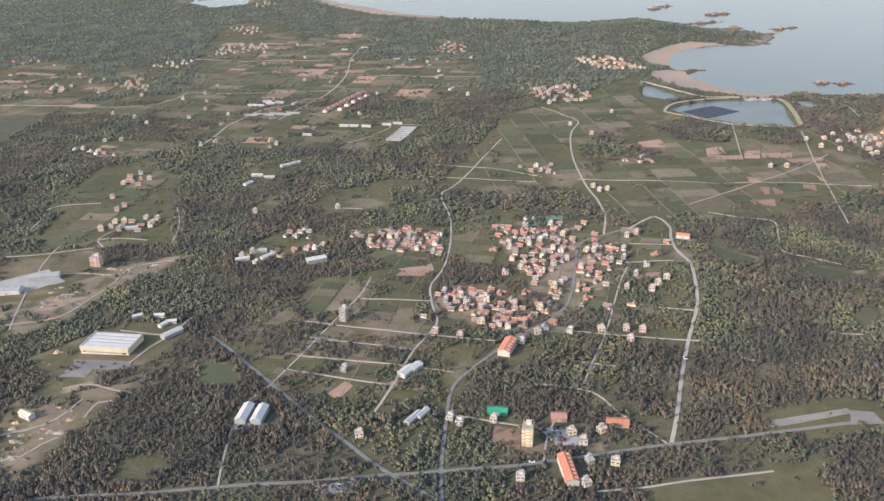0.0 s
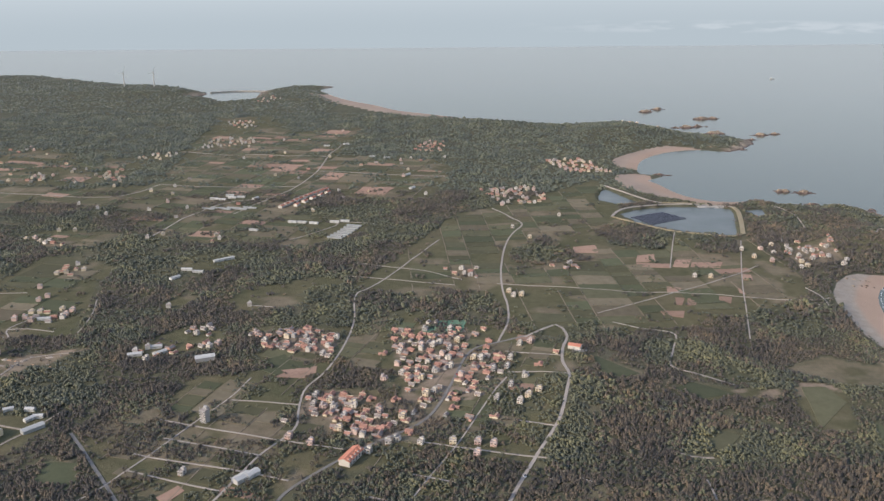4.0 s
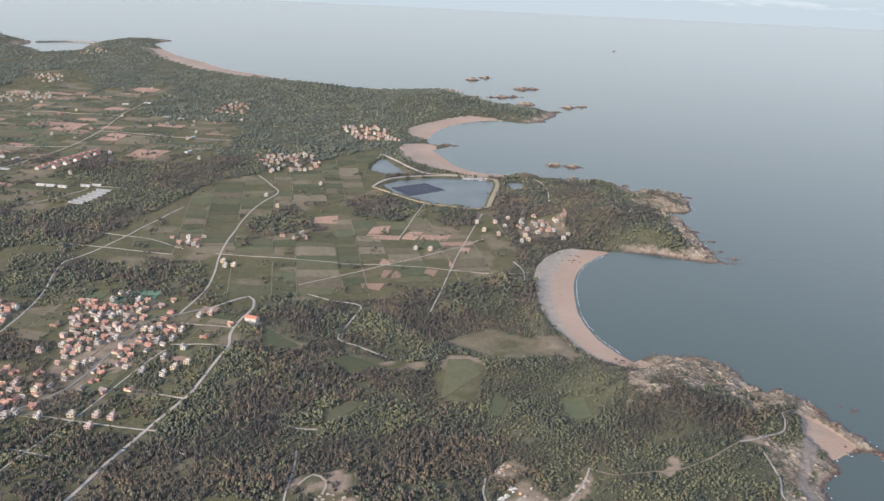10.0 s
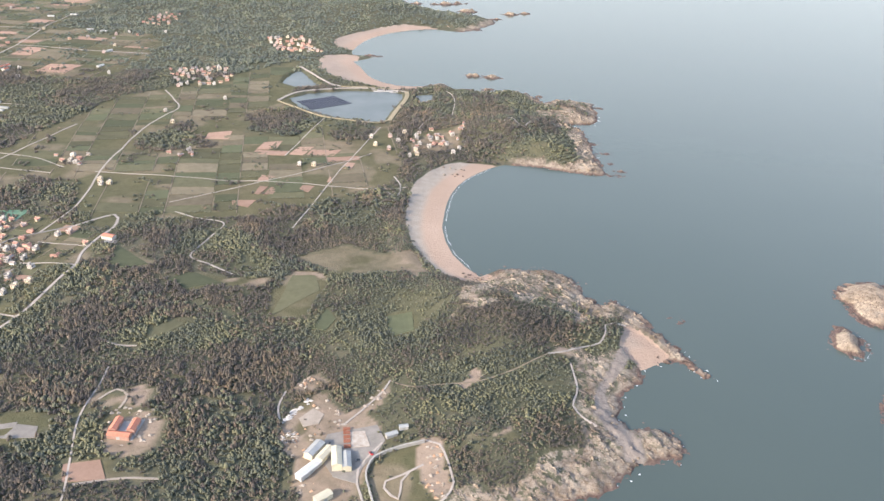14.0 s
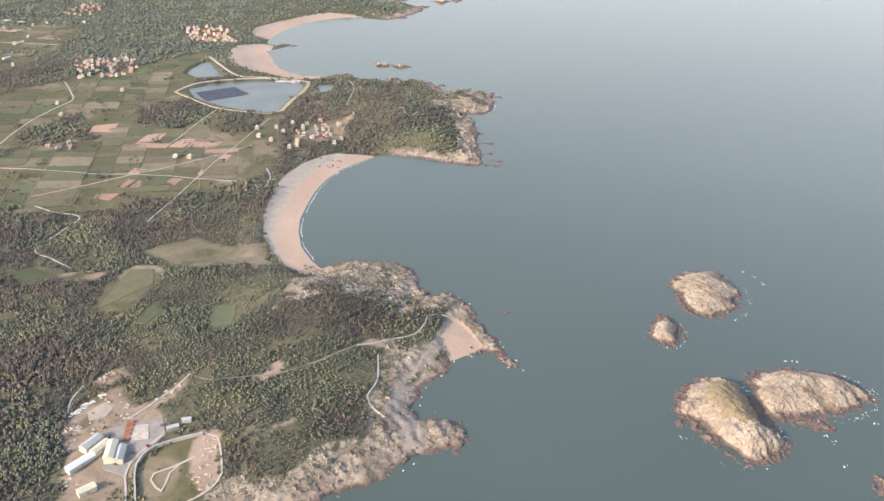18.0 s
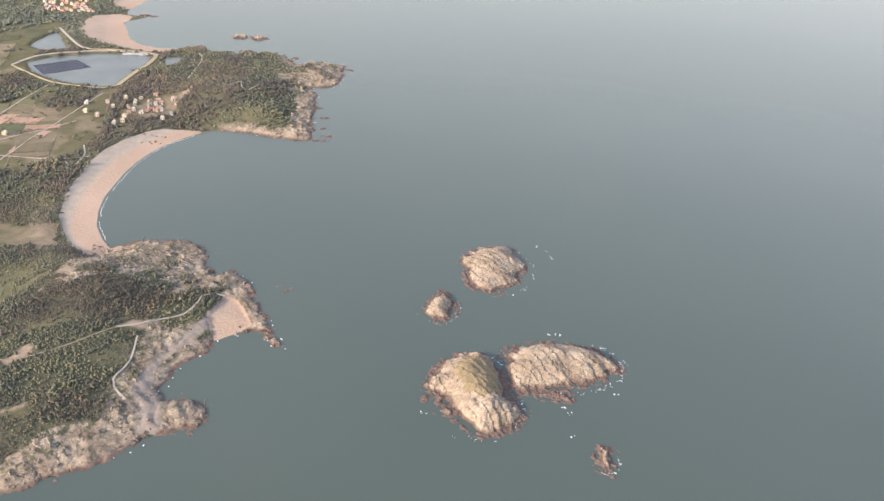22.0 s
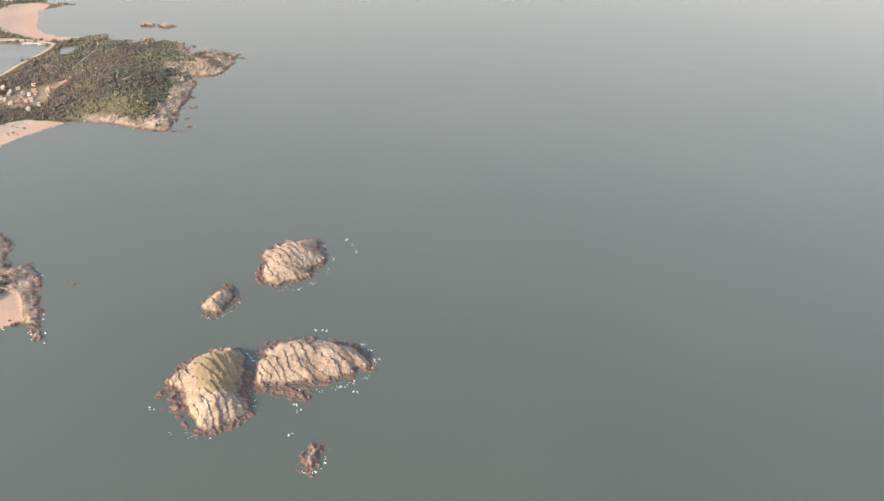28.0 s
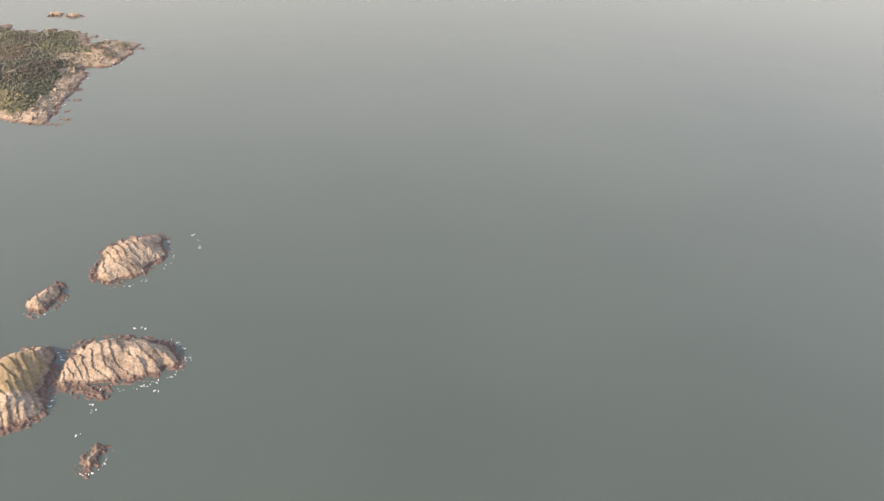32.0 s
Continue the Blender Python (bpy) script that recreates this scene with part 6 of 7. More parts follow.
# row greenhouses and sheds of the far farmland
for k in range(7):
    build(TUNNEL, *Vector((-87, 1116)).lerp(Vector((-70, 1176)), k / 6), -12, 6)
for x, y, turn in ((-103, 1196, -5), (-88, 1200, -5), (-330, 1330, 0), (-316, 1326, 0), (-302, 1338, 0), (-288, 1342, 0), (-310, 1352, 0), (-262, 1336, 70), (-212, 1150, -10), (-165, 1193, -10), (-150, 1190, -10), (-132, 1187, -10), (-215, 1003, 40), (-205, 1014, 40),
                   (-246, 934, 60), (-242, 964, 0), (-226, 958, 0), (-120, 1700, 0), (-90, 1690, 0), (-30, 1530, 60), (-10, 1420, 60), (-240, 1820, 0), (-200, 1840, 0), (-190, 735, 20), (-202, 716, 20), (-180, 722, 50), (-336, 800, 10)):
    build(FAR_SHED, x, y, turn, 8)
for k in range(6):
    build(TUNNEL, -318 + 13 * k, 1268 + 5 * (k % 2), -14, 6)

# ---- explicit ploughed fields by the reservoir ----
for q in ([(313, 1025), (338, 1028), (342, 1063), (319, 1054)], [(309, 1007), (352, 1007), (356, 1024), (313, 1023)], [(356, 1012), (374, 1009), (386, 1044), (364, 1042)], [(377, 1010), (413, 1009), (422, 1032), (383, 1032)],
          [(331, 913), (344, 916), (351, 931), (334, 935)], [(334, 876), (340, 874), (347, 897), (337, 899)], [(345, 874), (355, 875), (360, 896), (350, 897)], [(383, 891), (394, 882), (400, 902), (386, 903)],
          [(313, 847), (334, 838), (340, 858), (312, 858)], [(239, 1063), (271, 1062), (270, 1096), (239, 1088)], [(428, 960), (439, 959), (442, 981), (431, 983)], [(412, 917), (419, 914), (423, 930), (414, 933)],
          [(-42, 678), (-22, 690), (-25, 704), (-56, 693)], [(19, 432), (36, 426), (39, 447), (21, 451)], [(-91, 491), (-83, 483), (-74, 500), (-81, 505)]):
    mid = (sum(p[0] for p in q) / 4, sum(p[1] for p in q) / 4)
    field(q, 3)
    NO_FIELD.append((*mid, 16.0))
    CLEARED.append((*mid, 10.0))
for q, tone in (([(7, 765), (20, 764), (27, 843), (13, 843)], 2), ([(63, 786), (105, 788), (109, 823), (77, 816)], 4), ([(-90, 704), (-58, 681), (-38, 702), (-61, 729)], 1), ([(-58, 678), (-30, 678), (-23, 692), (-48, 693)], 3), ([(-192, 528), (-158, 527), (-152, 490), (-182, 494)], 1)):
    field(q, tone)
    NO_FIELD.append((sum(p[0] for p in q) / 4, sum(p[1] for p in q) / 4, 18.0))
quilt(OPEN_ZONES["north_fields"][0], 8, 36, 21, 31, 0.93, (0.40, 0.72, 0.965), 0.9)
quilt(OPEN_ZONES["far_farmland"][0], -10, 46, 24, 32, 0.90, (0.30, 0.56, 0.88), 1.4)
quilt(OPEN_ZONES["far_west"][0], -6, 60, 26, 36, 0.6, (0.40, 0.66, 0.88))
quilt(OPEN_ZONES["west_hamlet"][0], -12, 30, 11, 37, 0.8, (0.40, 0.60, 0.90))
quilt(OPEN_ZONES["west_fields"][0], -8, 44, 34, 33, 0.9, (0.30, 0.74, 0.92))
quilt(OPEN_ZONES["village"][0], -14, 24, 15, 34, 0.8, (0.34, 0.50, 0.95), 0.7)
for key, tone in (("olive_field", 0), ("green_a", 1), ("green_b", 1), ("green_c", 1), ("green_d", 0), ("green_e", 1)):
    z = OPEN_ZONES[key][0]
    mid = np.mean(z, 0)
    far = sorted(z, key=lambda p: math.atan2(p[1] - mid[1], p[0] - mid[0]))
    pickq = [far[round(k * len(far) / 4) % len(far)] for k in range(4)]
    field([tuple(mid + 0.88 * (np.array(p) - mid)) for p in pickq], tone)

# ---- works: yards, walls, heaps ----
WHITE_STONE = plain("white_stone", (0.44, 0.42, 0.39), (0.60, 0.58, 0.55), 0.3, bump=0.8)
RUBBLE = plain("pale_rubble", (0.27, 0.22, 0.175), (0.50, 0.45, 0.39), 0.25, 0.95, bump=0.8)
ORE = plain("orange_sand", (0.42, 0.26, 0.16), (0.58, 0.40, 0.27), 0.3, 0.95, bump=0.8)
RUST = plain("rusty_steel", (0.20, 0.08, 0.05), (0.34, 0.15, 0.10), 0.6, 0.8)
DUSTY = plain("dusty_concrete", (0.17, 0.155, 0.135), (0.29, 0.265, 0.235), 0.12, bump=0.3)


def yard(poly, label, lift=0.35, mat=None):
    """A paved yard laid over the ground inside a polygon."""
    p = np.array(poly, float)
    mid = p.mean(0)
    rows, faces, n, m = [], [], 6, len(p)
    for k in range(1, n + 1):
        rows += [mid + (q - mid) * k / n for q in p]
    xy = np.array([mid] + rows)
    z = height(xy[:, 0], xy[:, 1]) + lift
    z = np.r_[z, z[-m:] - 0.8]
    xy = np.concatenate([xy, xy[-m:]])
    bm = bmesh.new()
    v = [bm.verts.new((*a, b)) for a, b in zip(xy, z)]
    for i in range(m):
        j = (i + 1) % m
        bm.faces.new((v[0], v[1 + i], v[1 + j]))
        for k in range(n):
            a, b = 1 + k * m, 1 + (k + 1) * m
            bm.faces.new((v[a + i], v[b + i], v[b + j], v[a + j]))
    bmesh.ops.recalc_face_normals(bm, faces=bm.faces)
    return tagged(part("yard", bm, mat or CONCRETE, None), label, "yard", kind="structure")


def heap(x, y, r, h, mat, label, seed):
    """A heap of broken stone with an uneven outline."""
    rng = np.random.default_rng(seed)
    n, rings = 16, 6
    bm = bmesh.new()
    base = float(height(x, y)[0])
    rows = []
    for k in range(rings):
        f = 1 - k / rings
        rows.append([bm.verts.new((x + r * f * (1 + 0.35 * math.sin(3 * a + seed)) * math.cos(a) + rng.normal(0, 0.08 * r), y + 0.7 * r * f * math.sin(a) + rng.normal(0, 0.08 * r),
                                   base - 0.6 + (h + 0.6) * (1 - f ** 1.4) * rng.uniform(0.75, 1.2))) for a in np.linspace(0, 2 * math.pi, n, endpoint=False)])
    top = bm.verts.new((x, y, base + h))
    for a, b in zip(rows, rows[1:]):
        for i in range(n):
            bm.faces.new((a[i], a[(i + 1) % n], b[(i + 1) % n], b[i]))
    for i in range(n):
        bm.faces.new((rows[-1][i], rows[-1][(i + 1) % n], top))
    CLEARED.append((x, y, r))
    return tagged(part("mound", bm, mat, None), label, "rubble mound", "mounds of the stone works")


yard([(453, 445), (486, 454), (492, 438), (486, 425), (478, 414), (474, 401), (460, 406), (448, 426)], "grey concrete yard of the stone works", mat=DUSTY)
yard([(432, 462), (441, 473), (449, 466), (446, 456), (436, 453)], "pale dusty yard of the stone works", mat=PALE_DIRT)
yard([(468, 447), (478, 448), (482, 433), (470, 432)], "sandy square plot behind the beam stacks", 0.75, RUBBLE)
yard([(289, 416), (311, 420), (320, 402), (294, 400)], "brick-red ploughed plot beside the lane", mat=FIELD_TONES[3])
yard([(-286, 513), (-285, 528), (-272, 530), (-265, 520), (-266, 511)], "grey rubble lot in front of the hall", mat=DUSTY)
yard([(310, 440), (326, 438), (329, 458), (311, 456)], "concrete yard among red-roofed wings")
yard([(49, 448), (66, 448), (77, 430), (59, 428)], "grey concrete yard between workshops")
yard([(-146, 448), (-123, 448), (-125, 454), (-144, 456)], "pale concrete apron before twin sheds")
yard([(-84, 384), (-59, 385), (-59, 396), (-83, 393)], "pale concrete car park beside the road")
yard([(188, 440), (196, 448), (245, 456), (246, 451), (200, 442)], "pale concrete lane of a depot", mat=DUSTY)
yard([(241, 440), (246, 454), (260, 452), (262, 441)], "round concrete turning place", mat=DUSTY)
yard([(-420, 672), (-378, 700), (-350, 672), (-378, 651)], "grey yard of the gravel works")
yard([(-287, 539), (-241, 533), (-239, 522), (-280, 524)], "grey asphalt apron before the hall", mat=ASPHALT)
yard([(448, 1323), (493, 1323), (500, 1315), (462, 1308)], "concrete crest of the reservoir dam")
yard([(210, 738), (223, 735), (225, 743), (214, 746)], "paved temple forecourt by the road")
rng = random.Random(7)
for k in range(30):
    u = rng.random()
    heap(423 + 15 * u + rng.uniform(-2, 2), 460 + 23 * u + rng.uniform(-2.5, 2.5), rng.uniform(1.2, 3.2), rng.uniform(0.4, 1.2), WHITE_STONE, "white heap of crushed stone", 200 + k)
for k in range(16):
    heap(426 + rng.uniform(-5, 5), 441 + rng.uniform(-5, 5), rng.uniform(0.6, 1.5), rng.uniform(0.4, 1.1), WHITE_STONE, "white pile of cut stone offcuts", 240 + k)
for k in range(110):
    x, y = rng.choice(((446, 478), (455, 470), (462, 461), (428, 441), (427, 444), (522, 402), (524, 425), (526, 412), (525, 396), (486, 488), (480, 478), (445, 395), (436, 428), (428, 500), (436, 506), (440, 445)))
    heap(x + rng.uniform(-5, 5), y + rng.uniform(-6, 6), rng.uniform(0.8, 2.6), rng.uniform(0.4, 1.6), rng.choice((RUBBLE, RUBBLE, ORE)), "mound of broken granite in the stone works", k)
for k in range(90):
    x, y = rng.choice(((-345, 640), (-340, 648), (-330, 640), (-350, 628), (-312, 690), (-300, 700), (-280, 700), (-335, 600), (-282, 440), (-266, 448), (-272, 425), (-280, 455), (-285, 420), (-262, 470), (-312, 540)))
    heap(x + rng.uniform(-12, 12), y + rng.uniform(-12, 12), rng.uniform(1.2, 4.6), rng.uniform(0.5, 1.8), rng.choice((RUBBLE, DUSTY, ORE)), "mound of orange gravel at the works", 40 + k)
for k in range(34):
    heap(rng.choice((310, 316, 326, 333, 322)) + rng.uniform(-6, 6), rng.choice((436, 442, 456, 464, 468)) + rng.uniform(-5, 5), rng.uniform(1.0, 2.6), rng.uniform(0.5, 1.4), RUBBLE, "small mound of rubble beside the yard", 80 + k)


def rack(x, y, n, turn):
    """A row of stacked rust-red steel beams."""
    thing = tagged(new("beam_rack"), "row of rust-red steel beam stacks", "beam rack")
    for k in range(n):
        part("beam", box(-2.3, 2.3, 1.3 * k - 1.2, 1.3 * k - 0.2, -0.2, 1.5), RUST, thing)
    return stand(thing, x, y, turn, 6)


for y in (450, 446, 442, 438, 433):
    rack(465.5 + (450 - y) * 0.09, y, 2, 6)


def low_wall(points, h, t, label, mat=None):
    """A free-standing masonry wall along a line."""
    line = spline(points, 5)
    side = np.gradient(line, axis=0)
    side = np.c_[-side[:, 1], side[:, 0]] / np.linalg.norm(side, axis=1)[:, None] * t / 2
    z = np.maximum(height(line[:, 0], line[:, 1]), -0.5)
    rows = [np.c_[line - side, z - 1], np.c_[line - side, z + h], np.c_[line + side, z + h], np.c_[line + side, z - 1]]
    v = np.stack(rows, 1).reshape(-1, 3)
    f = [(4 * i + a, 4 * i + 4 + a, 4 * i + 5 + a, 4 * i + 1 + a) for i in range(len(line) - 1) for a in range(3)]
    f += [(0, 1, 2, 3), (4 * len(line) - 1, 4 * len(line) - 2, 4 * len(line) - 3, 4 * len(line) - 4)]
    return tagged(new("retaining_wall", mesh_from("retaining_wall", v, f, mat or CONCRETE)), label, "wall")


low_wall([(487, 380), (481, 402), (481, 412), (486, 422), (500, 429), (518, 434)], 2.6, 1.0, "grey curved retaining wall of the stone works")
low_wall([(188, 532), (196, 525), (207, 515), (210, 514)], 1.4, 0.6, "pale wall of a small walled plot")
low_wall([(178, 522), (189, 525)], 1.4, 0.6, "pale wall of a small walled plot")
low_wall([(-672, 2890), (-763, 2892), (-850, 2850)], 4.0, 10.0, "grey concrete harbour breakwater")

# dam and paths round the reservoir
BANK = plain("dry_bank", (0.26, 0.215, 0.13), (0.38, 0.325, 0.22), 0.1)
for pts, w, mat in (([(310, 1247), (322, 1276), (348, 1303), (410, 1325), (482, 1326), (506, 1312)], 4.0, CONCRETE_ROAD), ([(506, 1314), (505, 1274), (481, 1160)], 6.5, BANK), ([(481, 1160), (456, 1147), (394, 1169), (338, 1218), (310, 1247)], 2.6, BANK),
                    ([(320, 1457), (349, 1402), (381, 1348), (400, 1334)], 3.6, CONCRETE_ROAD), ([(400, 1334), (454, 1334), (527, 1338)], 3.0, BANK)):
    road(pts, w, mat, "pale embankment path round the reservoir", 0.9, "embankment", "embankment")
    ROADS.append((spline(pts, 20), w + 4))
PANEL = plain("solar_panel", (0.055, 0.060, 0.080), (0.085, 0.090, 0.110), 0.4, rough=0.5)
array = tagged(new("floating_solar_array"), "dark floating solar panels on the reservoir", "solar panels")
for k in range(16):
    u = k / 15
    a, b = Vector((484, 1788, 0)).lerp(Vector((520, 1730, 0)), u) * 0.7, Vector((561, 1835, 0)).lerp(Vector((602, 1785, 0)), u) * 0.7
    bm = bmesh.new()
    run = (b - a).normalized()
    off = Vector((-run.y, run.x, 0)) * 1.15
    low = [bm.verts.new((*(p + o).xy, 2.75)) for p, o in ((a, -off), (b, -off), (b, off), (a, off))]
    high = [bm.verts.new((v.co.x, v.co.y, 3.05)) for v in low]
    bm.faces.new(high), bm.faces.new(low[::-1])
    for i in range(4):
        bm.faces.new((low[i], low[(i + 1) % 4], high[(i + 1) % 4], high[i]))
    part("panel_strip", bm, PANEL, array)

# ---- surf ----
FOAM = plain("sea_foam", (0.60, 0.62, 0.60), (0.80, 0.81, 0.79), 0.5, 0.7)


def surf(spots, label, seed):
    """Ragged white patches of surf lying on the water: x, y, length, breadth, direction."""
    rng = np.random.default_rng(seed)
    vs, fs = [], []
    for x, y, r, w, ang in spots:
        n, base = 9, len(vs)
        for a in np.linspace(0, 2 * math.pi, n, endpoint=False):
            k = rng.uniform(0.45, 1.15)
            px, py = r * k * math.cos(a), w * k * math.sin(a)
            vs.append((x + px * math.cos(ang) - py * math.sin(ang), y + px * math.sin(ang) + py * math.cos(ang), 0.14))
        fs += [(base, base + i, base + i + 1) for i in range(1, n - 1)]
    return tagged(new("surf", mesh_from("surf", vs, fs, FOAM)), label, "surf", kind="stuff")


rng = random.Random(21)
line = spline(COAST_BAY, 3)
grad = np.gradient(line, axis=0)
spots = []
for (px, py), (qx, qy) in zip(line, grad):
    if fbm(px, py, 14, 5, 2) > 0.36:
        spots.append((px + 3.2 + rng.uniform(-0.7, 0.9), py, rng.uniform(1.6, 3.2), rng.uniform(0.15, 0.42), math.atan2(qy, qx)))
surf(spots, "thin broken line of white surf along the beach", 1)
spots = []
for outline in (COAST_SOUTH[12:], COAST_POINT[:12], COAST_HEAD[:14]):
    for px, py in spline(outline, 5):
        if rng.random() < 0.35:
            spots.append((px + rng.uniform(-2, 6), py + rng.uniform(-5, 2), rng.uniform(0.5, 1.8), rng.uniform(0.3, 0.8), rng.uniform(0, 3)))
surf(spots, "white wash among the rocks of the headlands", 2)
spots = []
for cx, cy, rx, ry, n in ((1345, 925, 50, 62, 30), (1256, 836, 26, 38, 22), (1275, 665, 54, 75, 44), (1385, 706, 72, 48, 70), (1393, 553, 14, 18, 18)):
    for k in range(n):
        a = rng.choice((-1.9, -1.2, -0.9, -0.3, 0.1, 0.7)) + rng.gauss(0, 0.16)
        spots.append(((cx + rx * math.cos(a) * rng.uniform(0.95, 1.1)) * 0.7, (cy + ry * math.sin(a) * rng.uniform(0.92, 1.08)) * 0.7, rng.uniform(0.2, 0.6) + rng.random() ** 4 * 1.6, rng.uniform(0.15, 0.5), rng.uniform(0, 3)))
for px, py in ((991, 691), (996, 680), (1000, 668), (959, 443), (963, 437), (1004, 460), (958, 412), (854, 444), (968, 540), (976, 538)):
    for k in range(3):
        spots.append((px + rng.uniform(-2, 2), py + rng.uniform(-2, 2), rng.uniform(0.3, 1.7), rng.uniform(0.2, 0.7), rng.uniform(0, 3)))
surf(spots, "white surf breaking round the islets", 3)


# ---- boulders on the shore ----
def boulder(x, y, r, seed):
    rng = np.random.default_rng(seed)
    bm = bmesh.new()
    bmesh.ops.create_icosphere(bm, subdivisions=2, radius=1)
    sx, sy, sz, a = r * rng.uniform(0.8, 1.3), r * rng.uniform(0.7, 1.1), r * rng.uniform(0.5, 0.9), rng.uniform(0, 3)
    z = float(height(x, y)[0])
    for v in bm.verts:
        k = 0.85 + 0.55 * noise.noise(v.co * 1.9 + Vector((seed, 0, 0)))
        px, py = v.co.x * sx * k, v.co.y * sy * k
        v.co = Vector((x + px * math.cos(a) - py * math.sin(a), y + px * math.sin(a) + py * math.cos(a), max(z, -0.5) + v.co.z * sz * k + 0.1 * sz))
    return tagged(part("boulder", bm, ROCK, None), "weathered granite boulder on the shore", "boulder", "boulders of the shore")


rng = random.Random(33)
for outline, n in ((COAST_SOUTH[8:], 60), (COAST_POINT, 70), (COAST_HEAD, 50)):
    pts = spline(outline, 3)
    for k in range(n):
        px, py = pts[rng.randrange(len(pts))]
        boulder(px + rng.uniform(-11, 3), py + rng.uniform(-3, 10), rng.uniform(0.6, 1.7), k + n)
for k in range(12):
    boulder((798 + rng.uniform(-10, 30)) * 0.7, (1388 - rng.uniform(-14, 26)) * 0.7, rng.uniform(0.9, 2.4), 300 + k)
for k in range(60):
    px, py = rng.gauss(600, 34), rng.gauss(676, 14)
    boulder(px, py, rng.uniform(0.7, 1.9), 400 + k)


# ---- cars, boat, wind turbines ----
def car(mat, label):
    thing = tagged(new("car"), label, "car", "parked cars")
    part("body", box(-0.8, 0.8, -1.9, 1.9, 0.3, 0.95, bevel=0.12), mat, thing)
    cabin = box(-0.7, 0.7, -1.0, 1.2, 0.95, 1.4)
    for v in cabin.verts:
        if v.co.z > 1.2:
            v.co.y *= 0.7
    part("cabin", cabin, GLASS, thing, "dark glass cabin")
    for x in (-0.75, 0.75):
        for y in (-1.2, 1.2):
            bm = bmesh.new()
            bmesh.ops.create_cone(bm, cap_ends=True, segments=12, radius1=0.32, radius2=0.32, depth=0.2, matrix=pose(x, y, 0.32, 0, 90, 0))
            part("wheel", bm, RUBBER, thing)
    return thing


RUBBER = plain("tyre_rubber", (0.02, 0.02, 0.02), (0.04, 0.04, 0.04))
CARS = [car(plain("car_white", (0.70, 0.70, 0.70), (0.80, 0.80, 0.80), rough=0.3), "small white car parked on concrete"), car(plain("car_red", (0.40, 0.03, 0.03), (0.50, 0.05, 0.05), rough=0.3), "small red car parked on concrete"), car(plain("car_grey", (0.12, 0.12, 0.13), (0.18, 0.18, 0.19), rough=0.3), "dark grey car parked on concrete")]
for k, (place, turn) in enumerate((((-83, 389), 0), ((-78, 389), 0), ((-74, 390), 0), ((-70, 390), 0), ((-65, 390), 5), ((55, 440), 20), ((59, 445), 80), ((64, 434), 10), ((-11, 427), 0), ((161, 526), 15), ((105, 690), 10), ((-252, 529), 80), ((42, 413), 80), ((483, 426), 30), ((475, 420), 80))):
    build(CARS[k % 3], *place, turn, 2)


def turbine():
    thing = tagged(new("wind_turbine"), "white three-bladed wind turbine standing still", "wind turbine", "wind turbines")
    bm = bmesh.new()
    bmesh.ops.create_cone(bm, cap_ends=True, segments=16, radius1=2.2, radius2=1.2, depth=48, matrix=pose(0, 0, 23))
    part("tower", bm, TIN_WHITE, thing)
    part("nacelle", box(-1.4, 1.4, -3.0, 4.0, 46.5, 49.2, bevel=0.4), TIN_WHITE, thing)
    hub = bmesh.new()
    bmesh.ops.create_uvsphere(hub, u_segments=12, v_segments=8, radius=1.3, matrix=pose(0, -3.4, 48))
    hub_part = part("hub", hub, TIN_WHITE, thing)
    for k in range(3):
        bm = box(-0.9, 0.9, -0.2, 0.2, 0.8, 25)
        for v in bm.verts:
            if v.co.z > 20:
                v.co.x *= 0.25
        bmesh.ops.transform(bm, matrix=pose(0, -3.6, 48) @ Matrix.Rotation(radians(120 * k + 20), 4, "Y"), verts=bm.verts)
        part("blade", bm, TIN_WHITE, hub_part)
    return thing


first = turbine()
build(first, *(-1552 * 0.7, 4218 * 0.7), 20, 8)
build(first, *(-1708 * 0.7, 4217 * 0.7), 20, 8)
ship = tagged(new("boat"), "small white boat far out at sea", "boat")
hull = box(-9, 9, -2.4, 2.4, -0.5, 2.0)
for v in hull.verts:
    if v.co.x > 0 and v.co.z > 0:
        v.co.x += 3
part("hull", hull, TIN_WHITE, ship)
part("cabin", box(-6, 0, -1.8, 1.8, 2.0, 5.0), TIN_WHITE, ship)
ship.matrix_world = pose(1160, 3300, 0, 0, 0, 15)


# ---- single trees in the villages ----
def lone_tree(seed, label, mat, tall):
    rng = np.random.default_rng(seed)
    thing = tagged(new("tree"), label, "tree", "single trees")
    bm = bmesh.new()
    bmesh.ops.create_cone(bm, cap_ends=True, segments=8, radius1=0.28, radius2=0.10, depth=3.2, matrix=pose(0, 0, 1.3))
    for k in range(4):
        a = k * 1.6 + 0.4
        bmesh.ops.create_cone(bm, cap_ends=True, segments=5, radius1=0.09, radius2=0.03, depth=1.9, matrix=pose(0.5 * math.cos(a), 0.5 * math.sin(a), 2.8, 35 * math.sin(a), 35 * math.cos(a), 0))
    part("trunk", bm, BARK, thing)
    vs, fs, n = [], [], 0
    for k in range(26):
        v, f = lobe(rng, 5)
        d = rng.normal(0, 1, 3)
        d = d / np.linalg.norm(d) * rng.uniform(0.3, 1.0) ** 0.5
        v = v * rng.uniform(0.7, 1.3) + d * np.array([1.9, 1.9, 1.3 * tall]) + (0, 0, 2.6 + 1.3 * tall)
        vs.append(v), fs.append(f + n)
        n += len(v)
    ob = new("crown", mesh_from("crown", np.concatenate(vs), np.concatenate(fs), mat))
    ob.parent = thing
    return thing


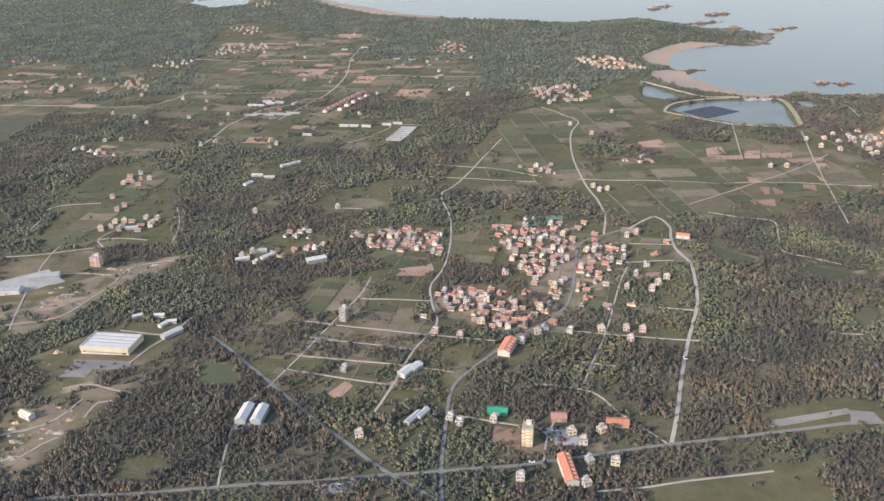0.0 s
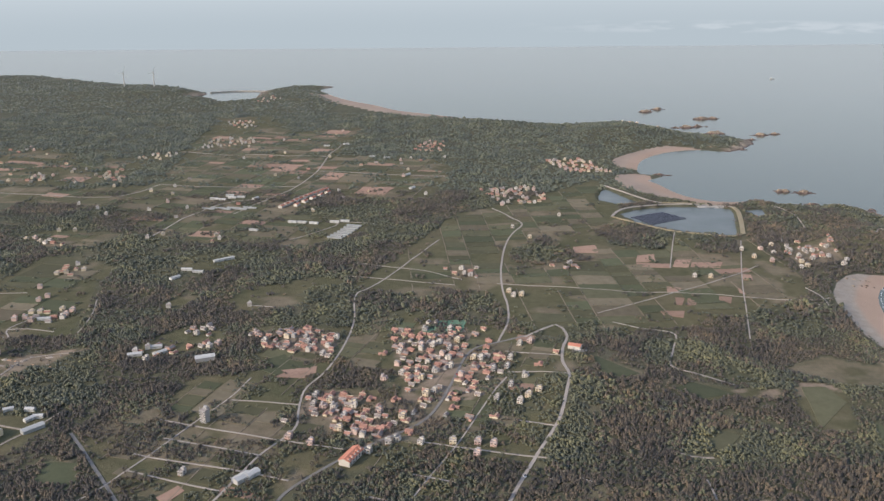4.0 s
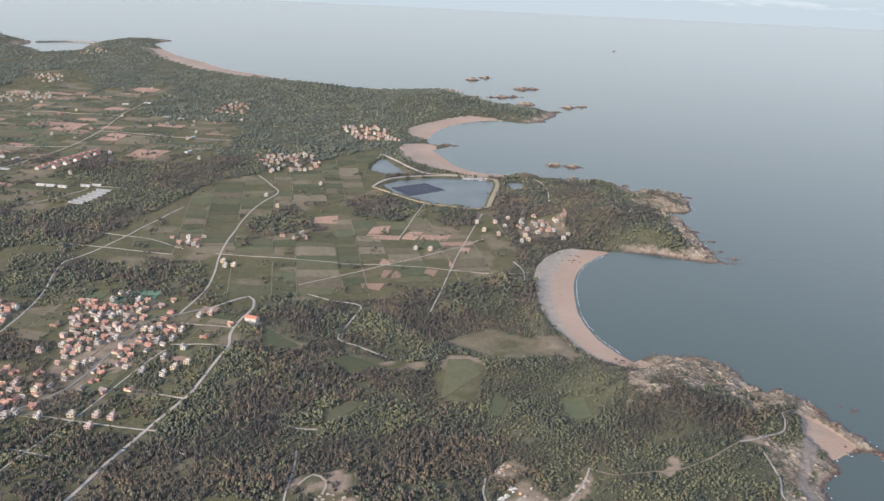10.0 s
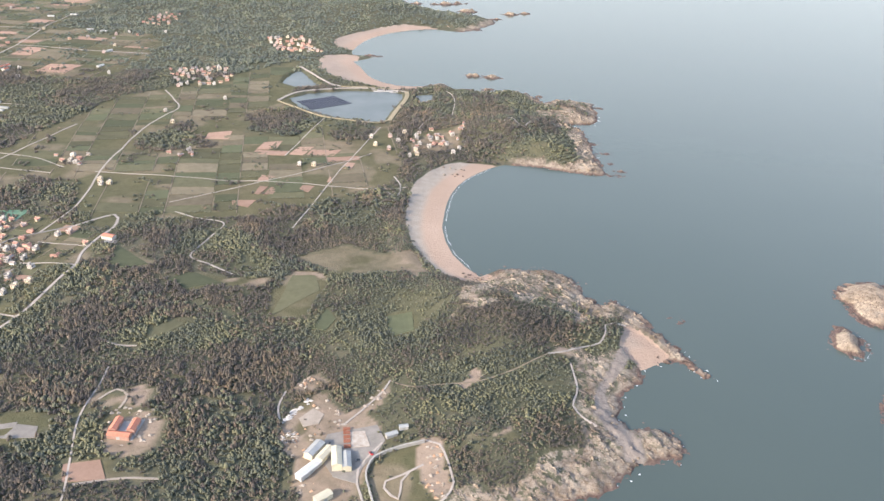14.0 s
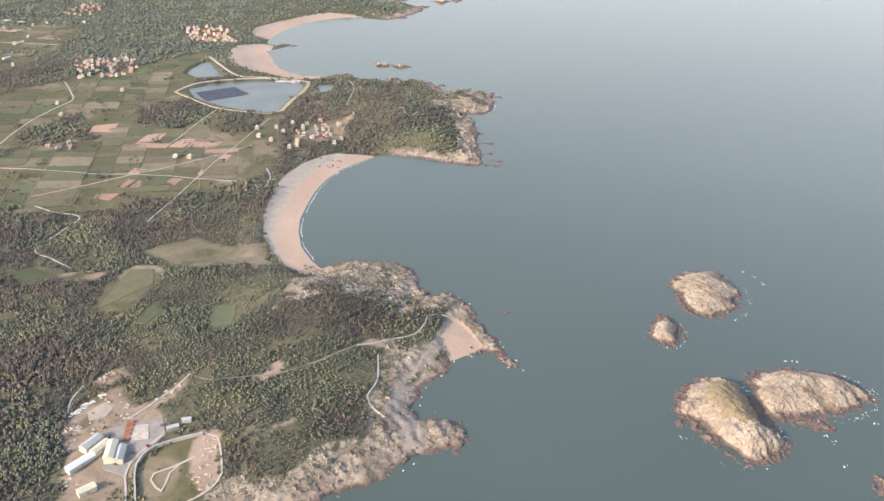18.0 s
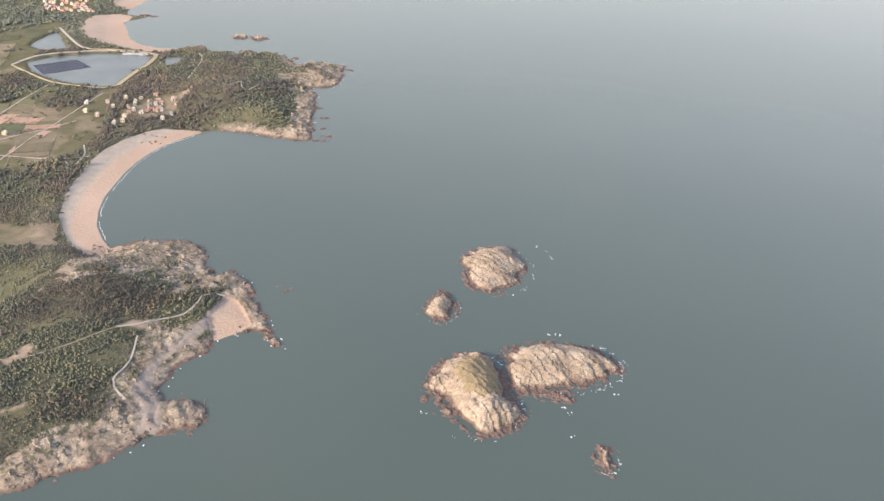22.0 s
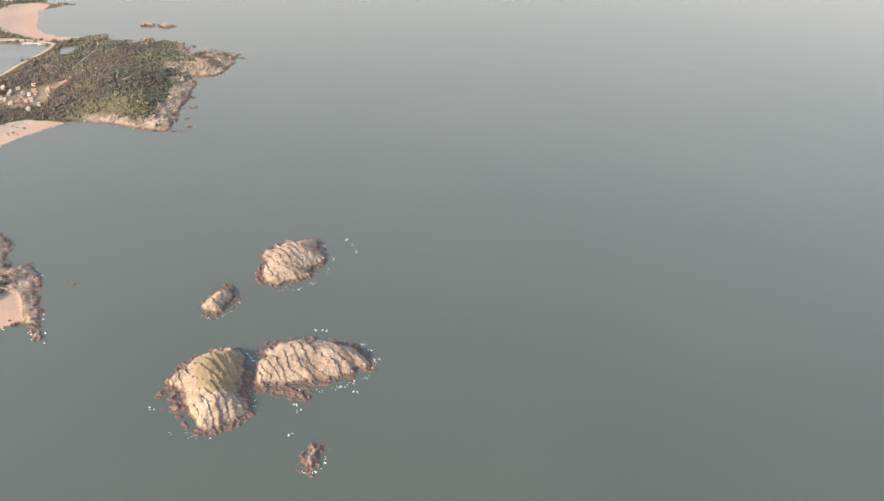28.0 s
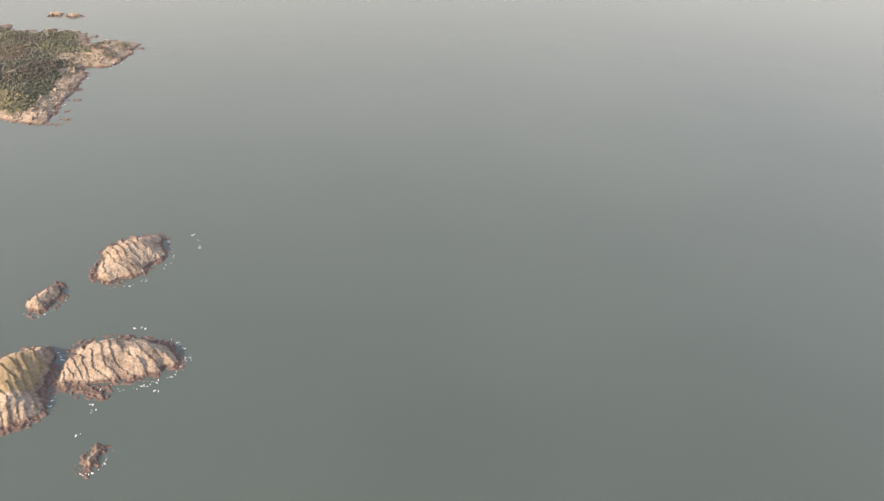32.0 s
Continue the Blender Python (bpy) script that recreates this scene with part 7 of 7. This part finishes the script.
LONE = [lone_tree(1, "round green garden tree", LEAF_GREEN, 1.0), lone_tree(2, "tall green village tree", LEAF_GREEN, 1.5), lone_tree(3, "slim olive casuarina tree", LEAF_PINE, 1.9)]
rng = random.Random(55)
made = 0
while made < 90:
    x, y = rng.uniform(-190, 310) * 0.7, rng.uniform(420, 812) * 0.7
    if not inside(x, y, OPEN_ZONES["village"][0]) or not clear_of_roads(np.array([x]), np.array([y]), 1.5)[0] or any((x - a) ** 2 + (y - b) ** 2 < 36 for a, b, r in TAKEN):
        continue
    build(LONE[rng.randrange(3)], x, y, rng.uniform(0, 360), 1)
    made += 1

# ---- planting ----
plant(-365, 425, 320, 812, 3.0, (2.7, 4.9), 3, 201, 0.85)
plant(425, 765, 320, 812, 2.25, (1.7, 3.7), 2, 251, 0.80)
plant(-640, 810, 812, 1400, 4.7, (3.6, 6.4), 3, 301, 0.70)
plant(-1120, -365, 320, 812, 5.6, (4.8, 8), 3, 351, 0.65)
# the two far woods use the leaf colour with haze painted in
plant(-1200, 740, 1400, 2330, 7.6, (6.0, 10), 2, 401, 0.42, False, LEAF_HAZED)
plant(-1900, -350, 2330, 3450, 13, (9, 15), 1, 501, 0.25, False, LEAF_HAZED)
plant(-700, 440, -420, 320, 14, (8, 15), 1, 601, 0.5, False)
plant(-1900, -1120, 320, 1400, 18, (12, 20), 1, 651, 0.4, False)


hx, hy = np.array(HEDGES).T
hedge_rng = np.random.default_rng(801)
hok = clear_of_roads(hx, hy, 0.6)
hx, hy = hx[hok], hy[hok]
wood("hedgerows", hx, hy, hedge_rng.uniform(1.3, 3.0, len(hx)), [crown(hedge_rng, 1, t, 4, False, False) for t in (0.5, 0.7, 0.8, 1.0)], LEAF_GREEN, "dark green hedgerows and bushes between fields", 802, "hedges")

# ---- loose blocks of the granite shores ----
def blocks(x0, x1, y0, y1, spacing, sizes, seed):
    rng = np.random.default_rng(seed)
    X, Y = np.meshgrid(np.arange(x0, x1, spacing), np.arange(y0, y1, spacing))
    x, y = X.ravel() + rng.uniform(-0.5, 0.5, X.size) * spacing, Y.ravel() + rng.uniform(-0.5, 0.5, X.size) * spacing
    bare = grid_value(grock, x, y)
    keep = (bare > 0.35) & (height(x, y) > 0.2) & (rng.uniform(0, 1, len(x)) < 0.15 + 0.8 * ramp(fbm(x, y, 13, 161, 3), 0.45, 0.58))
    x, y = x[keep], y[keep]
    ok = clear_of_roads(x, y, 1.5)
    x, y = x[ok], y[ok]
    size = rng.uniform(*sizes, len(x)) * (0.45 + 0.75 * rng.uniform(0, 1, len(x)) ** 3)
    protos = []
    for k in range(7):
        v, f = lobe(rng, 5)
        v = v * (1.9, 0.75, rng.uniform(0.30, 0.6)) + rng.normal(0, 0.09, v.shape)
        protos.append((v, f))
    wood("boulder_field", x, y, size, protos, ROCK, "jumbled pale granite slabs along the shore", seed + 1, "boulders", -1.0)


blocks(430, 765, 330, 725, 2.5, (1.2, 3.8), 701)
blocks(600, 815, 940, 1360, 3.4, (2.0, 6.0), 711)
